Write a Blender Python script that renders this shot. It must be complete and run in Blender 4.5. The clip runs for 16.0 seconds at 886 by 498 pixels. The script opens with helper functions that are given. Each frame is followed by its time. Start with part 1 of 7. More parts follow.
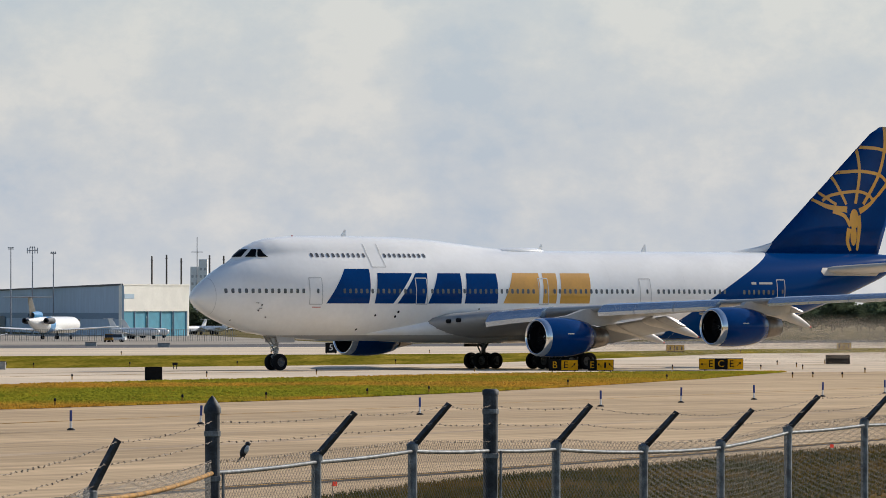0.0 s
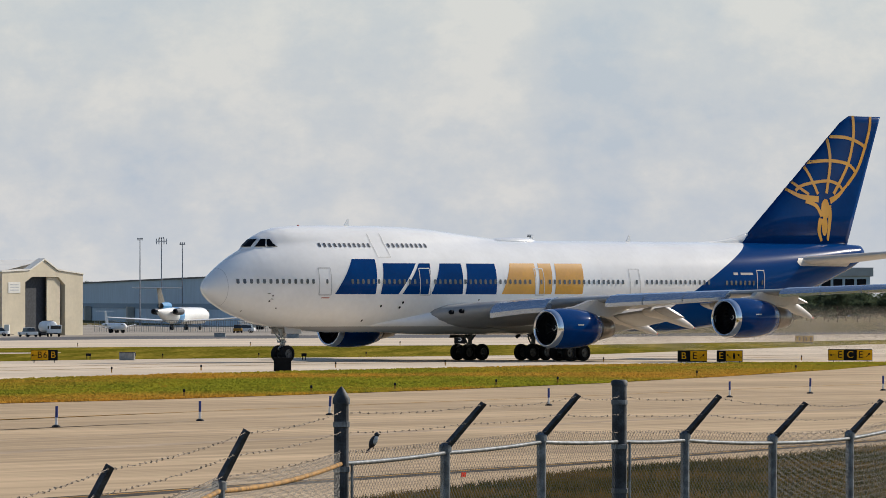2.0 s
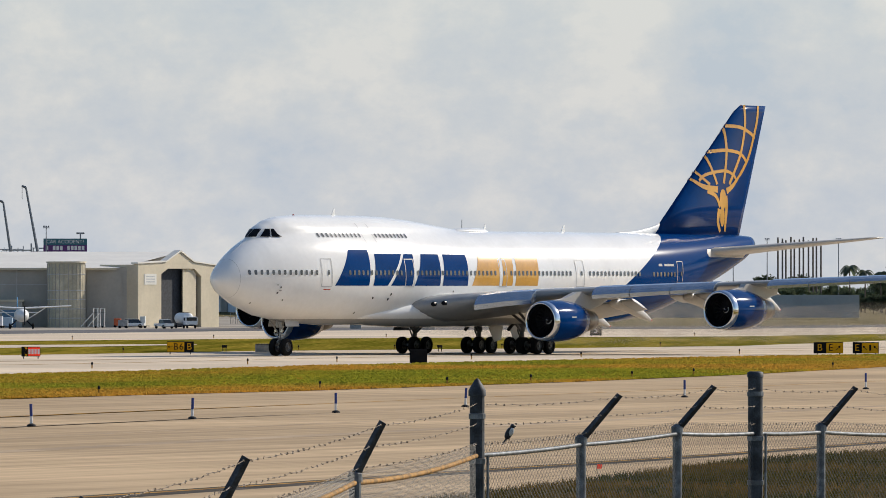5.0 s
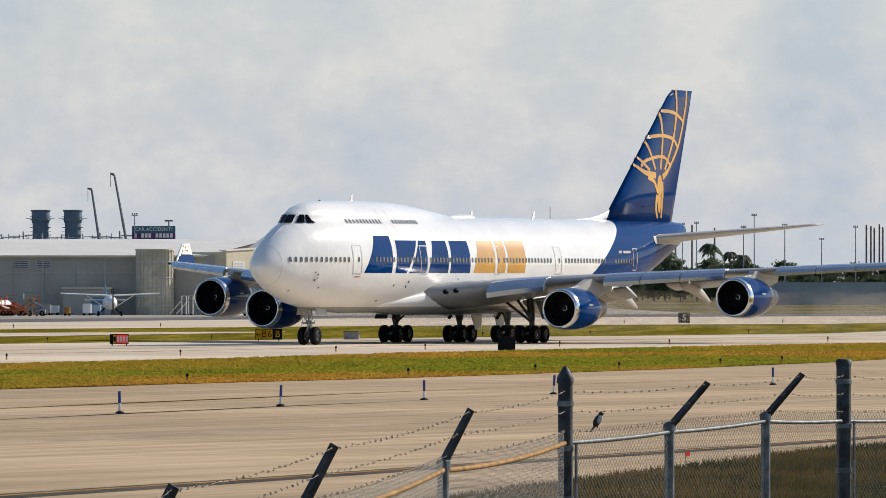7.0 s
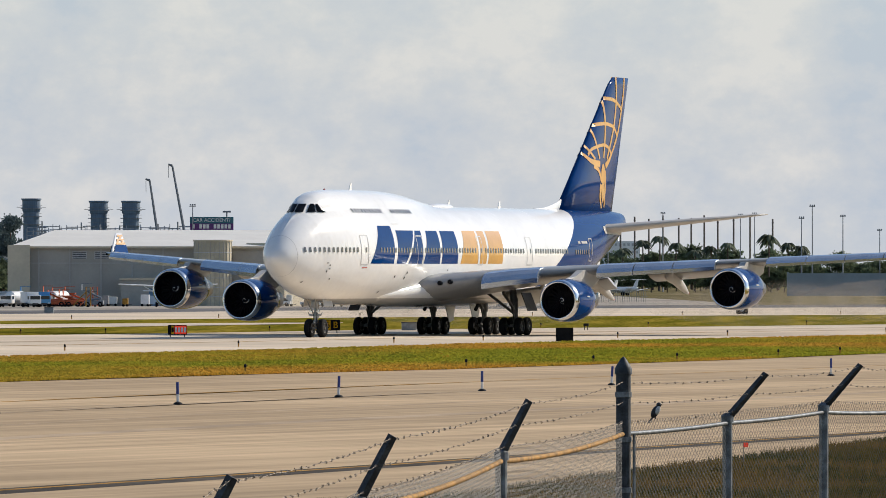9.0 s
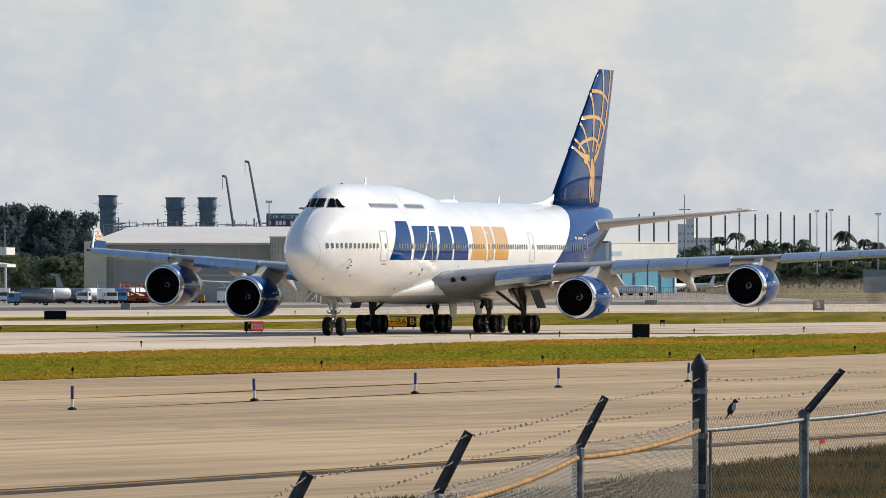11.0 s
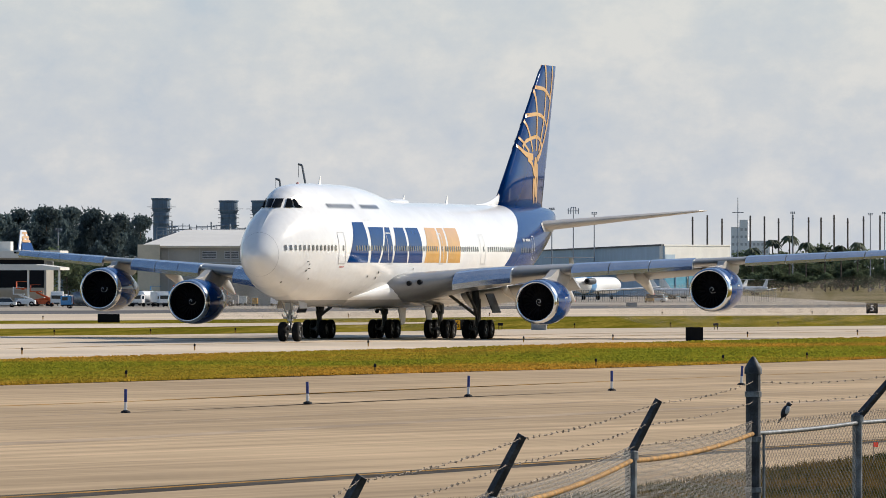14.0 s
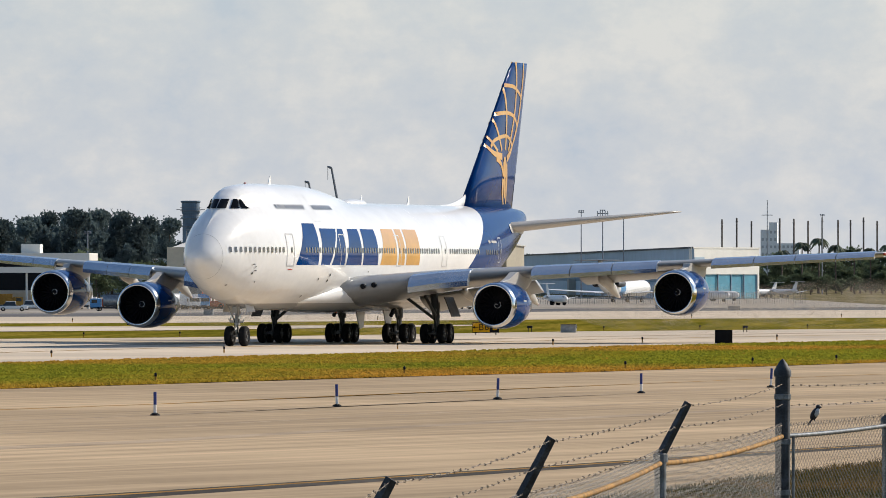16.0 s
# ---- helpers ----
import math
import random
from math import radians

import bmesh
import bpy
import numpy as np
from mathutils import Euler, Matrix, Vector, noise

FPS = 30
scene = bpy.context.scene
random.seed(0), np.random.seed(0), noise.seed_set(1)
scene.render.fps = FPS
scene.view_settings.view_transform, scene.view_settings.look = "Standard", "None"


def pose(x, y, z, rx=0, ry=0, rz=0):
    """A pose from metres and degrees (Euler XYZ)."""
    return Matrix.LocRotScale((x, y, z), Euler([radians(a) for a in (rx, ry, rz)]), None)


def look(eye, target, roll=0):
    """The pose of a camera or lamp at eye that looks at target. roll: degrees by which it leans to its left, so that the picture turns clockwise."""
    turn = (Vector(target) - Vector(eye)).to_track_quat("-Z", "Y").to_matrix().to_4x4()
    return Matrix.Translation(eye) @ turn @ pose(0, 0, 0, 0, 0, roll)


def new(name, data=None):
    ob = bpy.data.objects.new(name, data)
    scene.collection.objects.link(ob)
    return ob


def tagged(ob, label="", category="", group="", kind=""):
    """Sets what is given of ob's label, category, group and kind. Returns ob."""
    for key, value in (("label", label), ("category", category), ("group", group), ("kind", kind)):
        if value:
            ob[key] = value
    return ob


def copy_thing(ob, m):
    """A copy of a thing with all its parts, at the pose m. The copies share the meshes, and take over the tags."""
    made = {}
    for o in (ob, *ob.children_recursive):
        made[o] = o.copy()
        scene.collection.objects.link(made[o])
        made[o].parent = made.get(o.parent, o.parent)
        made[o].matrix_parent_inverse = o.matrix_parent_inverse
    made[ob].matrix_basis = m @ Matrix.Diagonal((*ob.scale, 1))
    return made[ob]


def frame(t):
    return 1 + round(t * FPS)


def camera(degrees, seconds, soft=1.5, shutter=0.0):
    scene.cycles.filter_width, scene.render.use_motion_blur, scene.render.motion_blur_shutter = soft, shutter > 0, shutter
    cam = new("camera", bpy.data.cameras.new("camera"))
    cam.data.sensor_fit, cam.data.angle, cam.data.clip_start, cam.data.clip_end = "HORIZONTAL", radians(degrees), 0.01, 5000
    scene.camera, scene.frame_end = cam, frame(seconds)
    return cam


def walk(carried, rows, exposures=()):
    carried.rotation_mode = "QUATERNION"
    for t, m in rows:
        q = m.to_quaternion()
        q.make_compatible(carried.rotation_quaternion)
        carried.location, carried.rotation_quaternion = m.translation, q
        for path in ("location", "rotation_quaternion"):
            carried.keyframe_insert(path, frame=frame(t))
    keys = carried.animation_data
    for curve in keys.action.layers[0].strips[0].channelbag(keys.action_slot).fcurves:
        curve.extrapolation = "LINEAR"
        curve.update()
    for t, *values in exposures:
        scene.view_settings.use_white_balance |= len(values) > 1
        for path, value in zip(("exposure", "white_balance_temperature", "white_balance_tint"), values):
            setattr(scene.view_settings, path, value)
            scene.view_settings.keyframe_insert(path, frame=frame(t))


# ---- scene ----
EYE = 4.42          # the eye's height
K = 13920.0         # bearings below are given in parts of this, one whole being a radian
cam = camera(6.4472, 16.0, soft=0.8)
PAN = [
    (0, 0.0, 0.4527), (0.5, 0.2361, 0.4391), (1, 0.4787, 0.4281), (1.5, 0.7241, 0.4018), (2, 0.9386, 0.3857),
    (2.5, 1.1369, 0.3615), (3, 1.3167, 0.3606), (3.5, 1.4969, 0.3594), (4, 1.6254, 0.3489), (4.5, 1.7452, 0.3376),
    (5, 1.9279, 0.3255), (7.5, 2.6871, 0.2122), (8, 2.7918, 0.1924), (8.5, 2.9015, 0.1714), (9, 2.993, 0.168),
    (11.5, 3.7049, 0.1329), (12, 3.8427, 0.1265), (12.5, 3.9257, 0.1369), (13, 3.9437, 0.1472), (13.5, 3.9312, 0.159),
    (14, 3.9375, 0.1648), (14.5, 3.9379, 0.1635), (15, 3.9753, 0.1708), (15.5, 4.0355, 0.1784), (16, 4.1515, 0.1839),
]
walk(cam, [(t, pose(0, 0, EYE, 90 + pitch, 0, yaw)) for t, yaw, pitch in PAN], [(0, -0.1), (5, -0.07), (12, -0.03), (16, -0.03)])

# ---- light ----
SUN_FROM = Vector((0.684, 0.516, 0.515)).normalized()
world = bpy.data.worlds.new("sky")
scene.world = world
world.use_nodes = True
wn, wl = world.node_tree.nodes, world.node_tree.links
wn.clear()
w_out = wn.new("ShaderNodeOutputWorld")
w_bg = wn.new("ShaderNodeBackground")
w_sky = wn.new("ShaderNodeTexSky")
w_sky.sky_type = "NISHITA"
w_sky.sun_disc = False
w_sky.sun_elevation = math.asin(SUN_FROM.z)
w_sky.sun_rotation = math.atan2(SUN_FROM.x, SUN_FROM.y)
w_sky.air_density, w_sky.dust_density, w_sky.ozone_density = 1.0, 0.4, 3.0
w_co = wn.new("ShaderNodeTexCoord")


def w_math(op, a, b=None):
    n = wn.new("ShaderNodeMath")
    n.operation = op
    for k, v in ((0, a), (1, b)):
        if v is None:
            continue
        if isinstance(v, (int, float)):
            n.inputs[k].default_value = v
        else:
            wl.new(v, n.inputs[k])
    return n.outputs[0]


def w_noise(scale, detail, rough, stretch, shift=0.0):
    m = wn.new("ShaderNodeMapping")
    m.inputs["Scale"].default_value = (1, 1, stretch)
    m.inputs["Location"].default_value = (shift, shift * 0.7, shift * 0.3)
    n = wn.new("ShaderNodeTexNoise")
    n.inputs["Scale"].default_value = scale
    n.inputs["Detail"].default_value = detail
    n.inputs["Roughness"].default_value = rough
    wl.new(w_co.outputs["Generated"], m.inputs["Vector"])
    wl.new(m.outputs[0], n.inputs["Vector"])
    return n.outputs["Fac"]


def w_ramp(fac, stops):
    r = wn.new("ShaderNodeValToRGB")
    while len(r.color_ramp.elements) < len(stops):
        r.color_ramp.elements.new(0.5)
    for e, (at, c) in zip(r.color_ramp.elements, stops):
        e.position, e.color = at, (*c, 1)
    wl.new(fac, r.inputs[0])
    return r.outputs[0]


def w_mix(fac, a, b):
    m = wn.new("ShaderNodeMix")
    m.data_type = "RGBA"
    for sock, v in ((m.inputs[0], fac), (m.inputs[6], a), (m.inputs[7], b)):
        if isinstance(v, (int, float)):
            sock.default_value = v
        elif isinstance(v, tuple):
            sock.default_value = (*v, 1)
        else:
            wl.new(v, sock)
    return m.outputs[2]


w_dim = wn.new("ShaderNodeVectorMath")
w_dim.operation = "SCALE"
w_dim.inputs["Scale"].default_value = 0.12
wl.new(w_sky.outputs[0], w_dim.inputs[0])
puffs = w_noise(64, 12, 0.62, 1.35)
banks = w_noise(20, 5, 0.55, 2.2, 0.37)
curds = w_noise(190, 10, 0.6, 1.5, 0.81)
cover = w_math("ADD", w_math("ADD", w_math("MULTIPLY", puffs, 0.54), w_math("MULTIPLY", banks, 0.3)), w_math("MULTIPLY", w_math("SUBTRACT", curds, 0.08), 0.24))
w_dir = wn.new("ShaderNodeSeparateXYZ")
wl.new(w_co.outputs["Generated"], w_dir.inputs[0])
# the larger cloud heads and the clearer gaps: bearing, rise, half sizes, strength
for u, up, ru, rv, k in ((590, 430, 150, 190, 0.1), (655, 500, 60, 70, 0.09), (985, 230, 70, 50, 0.07), (1230, 460, 170, 100, 0.08), (1130, 535, 110, 60, 0.06), (800, 400, 100, 200, -0.09), (1350, 300, 160, 120, 0.02), (1430, 470, 220, 150, 0.07),
                         (-670, 430, 110, 90, 0.02), (-390, 390, 120, 80, 0.03), (-590, 500, 70, 90, -0.08), (120, 440, 160, 60, 0.05), (-160, 330, 160, 80, 0.02), (250, 470, 90, 60, 0.05)):
    dx = w_math("MULTIPLY", w_math("SUBTRACT", w_dir.outputs[0], (u - 784) / K), K / ru)
    dz = w_math("MULTIPLY", w_math("SUBTRACT", w_dir.outputs[2], up / K), K / rv)
    reach = w_math("ADD", w_math("MULTIPLY", dx, dx), w_math("MULTIPLY", dz, dz))
    bump_up = w_math("MULTIPLY", w_math("POWER", 2.718, w_math("MULTIPLY", reach, -1.0)), k)
    cover = w_math("ADD", cover, w_math("MULTIPLY", bump_up, w_math("GREATER_THAN", w_dir.outputs[1], 0.0)))
grey = w_ramp(cover, [(0.40, (0.50, 0.565, 0.655)), (0.475, (0.565, 0.605, 0.665)), (0.53, (0.60, 0.63, 0.672)), (0.575, (0.645, 0.66, 0.682)), (0.64, (0.715, 0.71, 0.705))])
thin = w_math("MAXIMUM", w_math("SUBTRACT", 1.06, w_math("MULTIPLY", w_math("ABSOLUTE", w_dir.outputs[2]), 6.0)), 0.08)
# the cloud bank stands before the sun; the sky clears towards the far side of the heavens
clear = wn.new("ShaderNodeMapRange")
clear.interpolation_type = "SMOOTHSTEP"
clear.inputs["From Min"].default_value, clear.inputs["From Max"].default_value = 0.8, 0.985
clear.inputs["To Min"].default_value, clear.inputs["To Max"].default_value = 0.12, 1.0
wl.new(w_dir.outputs[1], clear.inputs[0])
veil = w_mix(w_math("MULTIPLY", thin, clear.outputs[0]), w_dim.outputs[0], grey)
wl.new(veil, w_bg.inputs[0])
w_bg.inputs[1].default_value = 1.0
wl.new(w_bg.outputs[0], w_out.inputs[0])

sun = new("sun", bpy.data.lights.new("sun", "SUN"))
sun.data.energy = 5.0
sun.data.angle = radians(0.7)
sun.data.color = (1.0, 0.905, 0.77)
sun.matrix_world = look((0, 0, 60), Vector((0, 0, 60)) - SUN_FROM)
scene.view_settings.exposure = 0.0


# ---- helpers for building ----
def far(bearing, dist, z=0.0):
    """A place at that bearing (784 is straight ahead of the start) and distance from the eye's foot."""
    a = (bearing - 784) / K
    return Vector((dist * math.sin(a), dist * math.cos(a), z))


def obj(name, bm, material, smooth=False):
    me = bpy.data.meshes.new(name)
    bm.normal_update()
    bm.to_mesh(me)
    bm.free()
    for m in material if isinstance(material, (list, tuple)) else [material]:
        me.materials.append(m)
    if smooth:
        for p in me.polygons:
            p.use_smooth = True
    return new(name, me)


def part(name, bm, material, parent, label="", smooth=False):
    ob = obj(name, bm, material, smooth)
    ob.parent = parent
    return tagged(ob, label)


def root(name, place, turn, label, category, group="", kind=""):
    ob = new(name)
    ob.matrix_world = pose(*place, 0, 0, turn)
    return tagged(ob, label, category, group, kind)


def box(bm, x0, x1, y0, y1, z0, z1, m=None, mi=0):
    vs = [bm.verts.new((x, y, z)) for z in (z0, z1) for y in (y0, y1) for x in (x0, x1)]
    for f in ((0, 2, 3, 1), (4, 5, 7, 6), (0, 1, 5, 4), (2, 6, 7, 3), (0, 4, 6, 2), (1, 3, 7, 5)):
        bm.faces.new([vs[i] for i in f]).material_index = mi
    if m is not None:
        bmesh.ops.transform(bm, matrix=m, verts=vs)
    return bm


def boxes(*dims, bevel=0.0):
    bm = bmesh.new()
    for d in dims:
        box(bm, *d)
    if bevel:
        bmesh.ops.bevel(bm, geom=bm.edges[:], offset=bevel, segments=2, affect="EDGES", profile=0.5)
    return bm


def rod(bm, p, q, r0, r1=None, n=10, cap=True, mi=0):
    """A round bar from p to q."""
    p, q = Vector(p), Vector(q)
    r1 = r0 if r1 is None else r1
    d = (q - p).normalized()
    u = d.orthogonal().normalized()
    w = d.cross(u)
    rings = []
    for c, r in ((p, r0), (q, r1)):
        rings.append([bm.verts.new(c + r * (math.cos(k * math.tau / n) * u + math.sin(k * math.tau / n) * w)) for k in range(n)])
    for k in range(n):
        bm.faces.new((rings[0][k], rings[0][(k + 1) % n], rings[1][(k + 1) % n], rings[1][k])).material_index = mi
    if cap:
        bm.faces.new(rings[0][::-1]).material_index = mi
        bm.faces.new(rings[1]).material_index = mi
    return bm


def rods(*bars, n=10):
    bm = bmesh.new()
    for b in bars:
        rod(bm, *b, n=n)
    return bm


def tube(bm, pts, r, n=8):
    """One bent round bar through the points."""
    rings = []
    for i, p in enumerate(pts):
        d = (pts[min(i + 1, len(pts) - 1)] - pts[max(i - 1, 0)]).normalized()
        u = d.cross(Vector((0, 0, 1))).normalized()
        w = u.cross(d)
        rings.append([bm.verts.new(p + r * (math.cos(k * math.tau / n) * u + math.sin(k * math.tau / n) * w)) for k in range(n)])
    for a, b in zip(rings, rings[1:]):
        for k in range(n):
            bm.faces.new((a[k], b[k], b[(k + 1) % n], a[(k + 1) % n]))
    return bm


def lathe(bm, profile, axis, centre, n=32, mi=0):
    """A turned shape: profile of (along, radius), the axis 'x', 'y' or 'z'."""
    rings = []
    for s, r in profile:
        ring = []
        for k in range(n):
            c, d = r * math.cos(k * math.tau / n), r * math.sin(k * math.tau / n)
            v = {"x": (s, c, d), "y": (d, s, c), "z": (c, d, s)}[axis]
            ring.append(bm.verts.new(Vector(centre) + Vector(v)))
        rings.append(ring)
    for a, b in zip(rings, rings[1:]):
        for k in range(n):
            bm.faces.new((a[k], a[(k + 1) % n], b[(k + 1) % n], b[k])).material_index = mi
    return bm


def prism(bm, outline, y0, y1):
    """A wall-like solid: an upright outline of (x, z) drawn out from y0 to y1."""
    a = [bm.verts.new((x, y0, z)) for x, z in outline]
    b = [bm.verts.new((x, y1, z)) for x, z in outline]
    bm.faces.new(a[::-1])
    bm.faces.new(b)
    for k in range(len(a)):
        j = (k + 1) % len(a)
        bm.faces.new((a[k], a[j], b[j], b[k]))
    bmesh.ops.recalc_face_normals(bm, faces=bm.faces[:])
    return bm


def lerp(table, x):
    """Smooth reading of a table of (x, value)."""
    if x <= table[0][0]:
        return table[0][1]
    for (x0, v0), (x1, v1) in zip(table, table[1:]):
        if x <= x1:
            return v0 + (v1 - v0) * (x - x0) / (x1 - x0)
    return table[-1][1]


# ---- materials ----
def mat(name, base, rough=0.5, metal=0.0, var=0.12, scale=3.0, bump=0.0, second=None, spread=(0.42, 0.62), coat=0.0, stretch=(1, 1, 1), random_tint=0.0, shine=0.5, streak=None):
    """A surface with variation at two scales, an optional second colour in patches, and fine relief."""
    m = bpy.data.materials.new(name)
    m.use_nodes = True
    n, l = m.node_tree.nodes, m.node_tree.links
    b = n["Principled BSDF"]
    b.inputs["Roughness"].default_value = rough
    b.inputs["Metallic"].default_value = metal
    b.inputs["Coat Weight"].default_value = coat
    b.inputs["Specular IOR Level"].default_value = shine
    co = n.new("ShaderNodeTexCoord")
    mp = n.new("ShaderNodeMapping")
    mp.inputs["Scale"].default_value = stretch
    l.new(co.outputs["Object"], mp.inputs[0])
    big, fine = n.new("ShaderNodeTexNoise"), n.new("ShaderNodeTexNoise")
    big.inputs["Scale"].default_value, fine.inputs["Scale"].default_value = scale, scale * 9
    big.inputs["Detail"].default_value = fine.inputs["Detail"].default_value = 5
    l.new(mp.outputs[0], big.inputs[0])
    l.new(mp.outputs[0], fine.inputs[0])
    r = n.new("ShaderNodeValToRGB")
    r.color_ramp.elements[0].position, r.color_ramp.elements[1].position = spread
    dark = tuple(c * (1 - var) for c in base)
    r.color_ramp.elements[0].color = (*dark, 1)
    r.color_ramp.elements[1].color = (*(second or tuple(min(1, c * (1 + var)) for c in base)), 1)
    l.new(big.outputs["Fac"], r.inputs[0])
    hsv = n.new("ShaderNodeHueSaturation")
    mr = n.new("ShaderNodeMapRange")
    mr.inputs["From Min"].default_value, mr.inputs["From Max"].default_value = 0.3, 0.7
    mr.inputs["To Min"].default_value, mr.inputs["To Max"].default_value = 1 - var * 0.7, 1 + var * 0.7
    l.new(fine.outputs["Fac"], mr.inputs[0])
    value = mr.outputs[0]
    if random_tint:
        oi = n.new("ShaderNodeObjectInfo")
        mr2 = n.new("ShaderNodeMapRange")
        mr2.inputs["To Min"].default_value, mr2.inputs["To Max"].default_value = 1 - random_tint, 1 + random_tint
        l.new(oi.outputs["Random"], mr2.inputs[0])
        mu = n.new("ShaderNodeMath")
        mu.operation = "MULTIPLY"
        l.new(value, mu.inputs[0])
        l.new(mr2.outputs[0], mu.inputs[1])
        value = mu.outputs[0]
    if streak:
        # long marks along the traffic's way: turn in degrees, strength
        ms, ns, rs, mm = n.new("ShaderNodeMapping"), n.new("ShaderNodeTexNoise"), n.new("ShaderNodeMapRange"), n.new("ShaderNodeMath")
        ms.vector_type = "TEXTURE"
        ms.inputs["Rotation"].default_value = (0, 0, radians(streak[0]))
        ms.inputs["Scale"].default_value = (60, 1.1, 1)
        ns.inputs["Scale"].default_value, ns.inputs["Detail"].default_value, ns.inputs["Roughness"].default_value = 1.0, 6, 0.65
        rs.inputs["From Min"].default_value, rs.inputs["From Max"].default_value = 0.3, 0.7
        rs.inputs["To Min"].default_value, rs.inputs["To Max"].default_value = 1 - streak[1], 1 + streak[1] * 0.6
        mm.operation = "MULTIPLY"
        l.new(co.outputs["Object"], ms.inputs[0])
        l.new(ms.outputs[0], ns.inputs[0])
        l.new(ns.outputs["Fac"], rs.inputs[0])
        l.new(rs.outputs[0], mm.inputs[0])
        l.new(value, mm.inputs[1])
        value = mm.outputs[0]
    l.new(value, hsv.inputs["Value"])
    l.new(r.outputs[0], hsv.inputs["Color"])
    l.new(hsv.outputs[0], b.inputs["Base Color"])
    if bump:
        bp = n.new("ShaderNodeBump")
        bp.inputs["Strength"].default_value = bump
        l.new(fine.outputs["Fac"], bp.inputs["Height"])
        l.new(bp.outputs[0], b.inputs["Normal"])
    return m


def let_light_through(m, share):
    """Leaves pass part of the light that falls on their far side."""
    n, l = m.node_tree.nodes, m.node_tree.links
    b, out = n["Principled BSDF"], n["Material Output"]
    t, mix = n.new("ShaderNodeBsdfTranslucent"), n.new("ShaderNodeMixShader")
    l.new(b.inputs["Base Color"].links[0].from_socket, t.inputs[0])
    mix.inputs[0].default_value = share
    l.new(b.outputs[0], mix.inputs[1])
    l.new(t.outputs[0], mix.inputs[2])
    l.new(mix.outputs[0], out.inputs[0])
    return m


GRASS = mat("grass", (0.32, 0.305, 0.032), 0.95, var=0.6, scale=0.25, bump=0.6, second=(0.4, 0.22, 0.03), spread=(0.44, 0.66), stretch=(1, 0.1, 1), shine=0)
MOWN = mat("mown_grass", (0.29, 0.255, 0.03), 0.95, var=0.55, scale=0.3, bump=0.5, second=(0.3, 0.22, 0.035), spread=(0.42, 0.74), stretch=(1, 0.06, 1), shine=0)
DRY = mat("dry_grass", (0.15, 0.13, 0.055), 0.95, var=0.3, scale=0.03, bump=0.4, second=(0.23, 0.19, 0.11), shine=0)
BLADE = mat("grass_blades", (0.375, 0.36, 0.035), 0.9, var=0.22, scale=0.1, second=(0.53, 0.285, 0.044), spread=(0.42, 0.6), stretch=(0.3, 0.2, 1), shine=0.05)
VERGE_GRASS = mat("verge_grass", (0.085, 0.08, 0.014), 0.95, var=0.4, scale=0.15, bump=0.6, second=(0.15, 0.085, 0.018), spread=(0.42, 0.62), shine=0)
VERGE_BLADE = mat("verge_blades", (0.07, 0.075, 0.012), 0.9, var=0.45, scale=0.2, second=(0.15, 0.09, 0.02), spread=(0.42, 0.62), shine=0.05)
CONCRETE = mat("concrete", (0.51, 0.374, 0.233), 0.9, var=0.13, scale=0.035, bump=0.15, stretch=(0.6, 1.0, 1), shine=0.05, streak=(66, 0.3))
PALE_CONCRETE = mat("pale_concrete", (0.67, 0.553, 0.42), 0.9, var=0.1, scale=0.03, bump=0.1, stretch=(0.6, 1.0, 1), shine=0.05, streak=(66, 0.22))
APRON = mat("apron_concrete", (0.36, 0.32, 0.27), 0.9, var=0.15, scale=0.03, bump=0.1, shine=0.05, streak=(30, 0.2))
ASPHALT = mat("asphalt", (0.13, 0.125, 0.125), 0.9, var=0.2, scale=0.06, bump=0.2, shine=0.1)
STAIN = mat("rubber_streak", (0.43, 0.325, 0.222), 0.9, var=0.15, scale=0.2, shine=0.05)
SEAL = mat("joint_seal", (0.085, 0.072, 0.06), 0.9, var=0.3, scale=0.4, shine=0.05)
YELLOW_LINE = mat("yellow_line", (0.38, 0.21, 0.05), 0.8, var=0.25, scale=0.6, shine=0.05)
BLACK = mat("black_paint", (0.015, 0.015, 0.017), 0.7, var=0.2, shine=0.15)
RUBBER = mat("rubber", (0.01, 0.01, 0.011), 0.85, var=0.25, scale=2, shine=0.12)
WHITE = mat("white_paint", (0.8, 0.8, 0.79), 0.3, var=0.03, scale=0.6, coat=0.3)
NAVY = mat("navy_paint", (0.0008, 0.036, 0.155), 0.1, var=0.08, scale=0.5, shine=0.1)
GOLD = mat("gold_paint", (0.62, 0.3, 0.03), 0.3, var=0.06, scale=0.5, coat=0.4)
WING_GREY = mat("wing_grey_paint", (0.31, 0.315, 0.32), 0.35, var=0.06, scale=0.4, coat=0.2)
FAIRING = mat("fairing_paint", (0.45, 0.43, 0.4), 0.4, var=0.06, scale=0.5)
ALUMINIUM = mat("bare_aluminium", (0.72, 0.73, 0.75), 0.16, metal=1.0, var=0.05, scale=0.8)
SLAT = mat("slat_metal", (0.48, 0.54, 0.62), 0.26, metal=0.75, var=0.05, scale=0.6)
TITANIUM = mat("exhaust_metal", (0.17, 0.15, 0.135), 0.35, metal=1.0, var=0.15, scale=1.5)
DARK_METAL = mat("dark_metal", (0.05, 0.05, 0.055), 0.45, metal=0.6, var=0.2)
STRUT = mat("strut_paint", (0.09, 0.09, 0.09), 0.45, metal=0.3, var=0.15)
# near black puts the shade inside inlets and ports into the colour
CAVITY = mat("inlet_shade", (0.006, 0.006, 0.008), 0.6, var=0.2, shine=0.2)
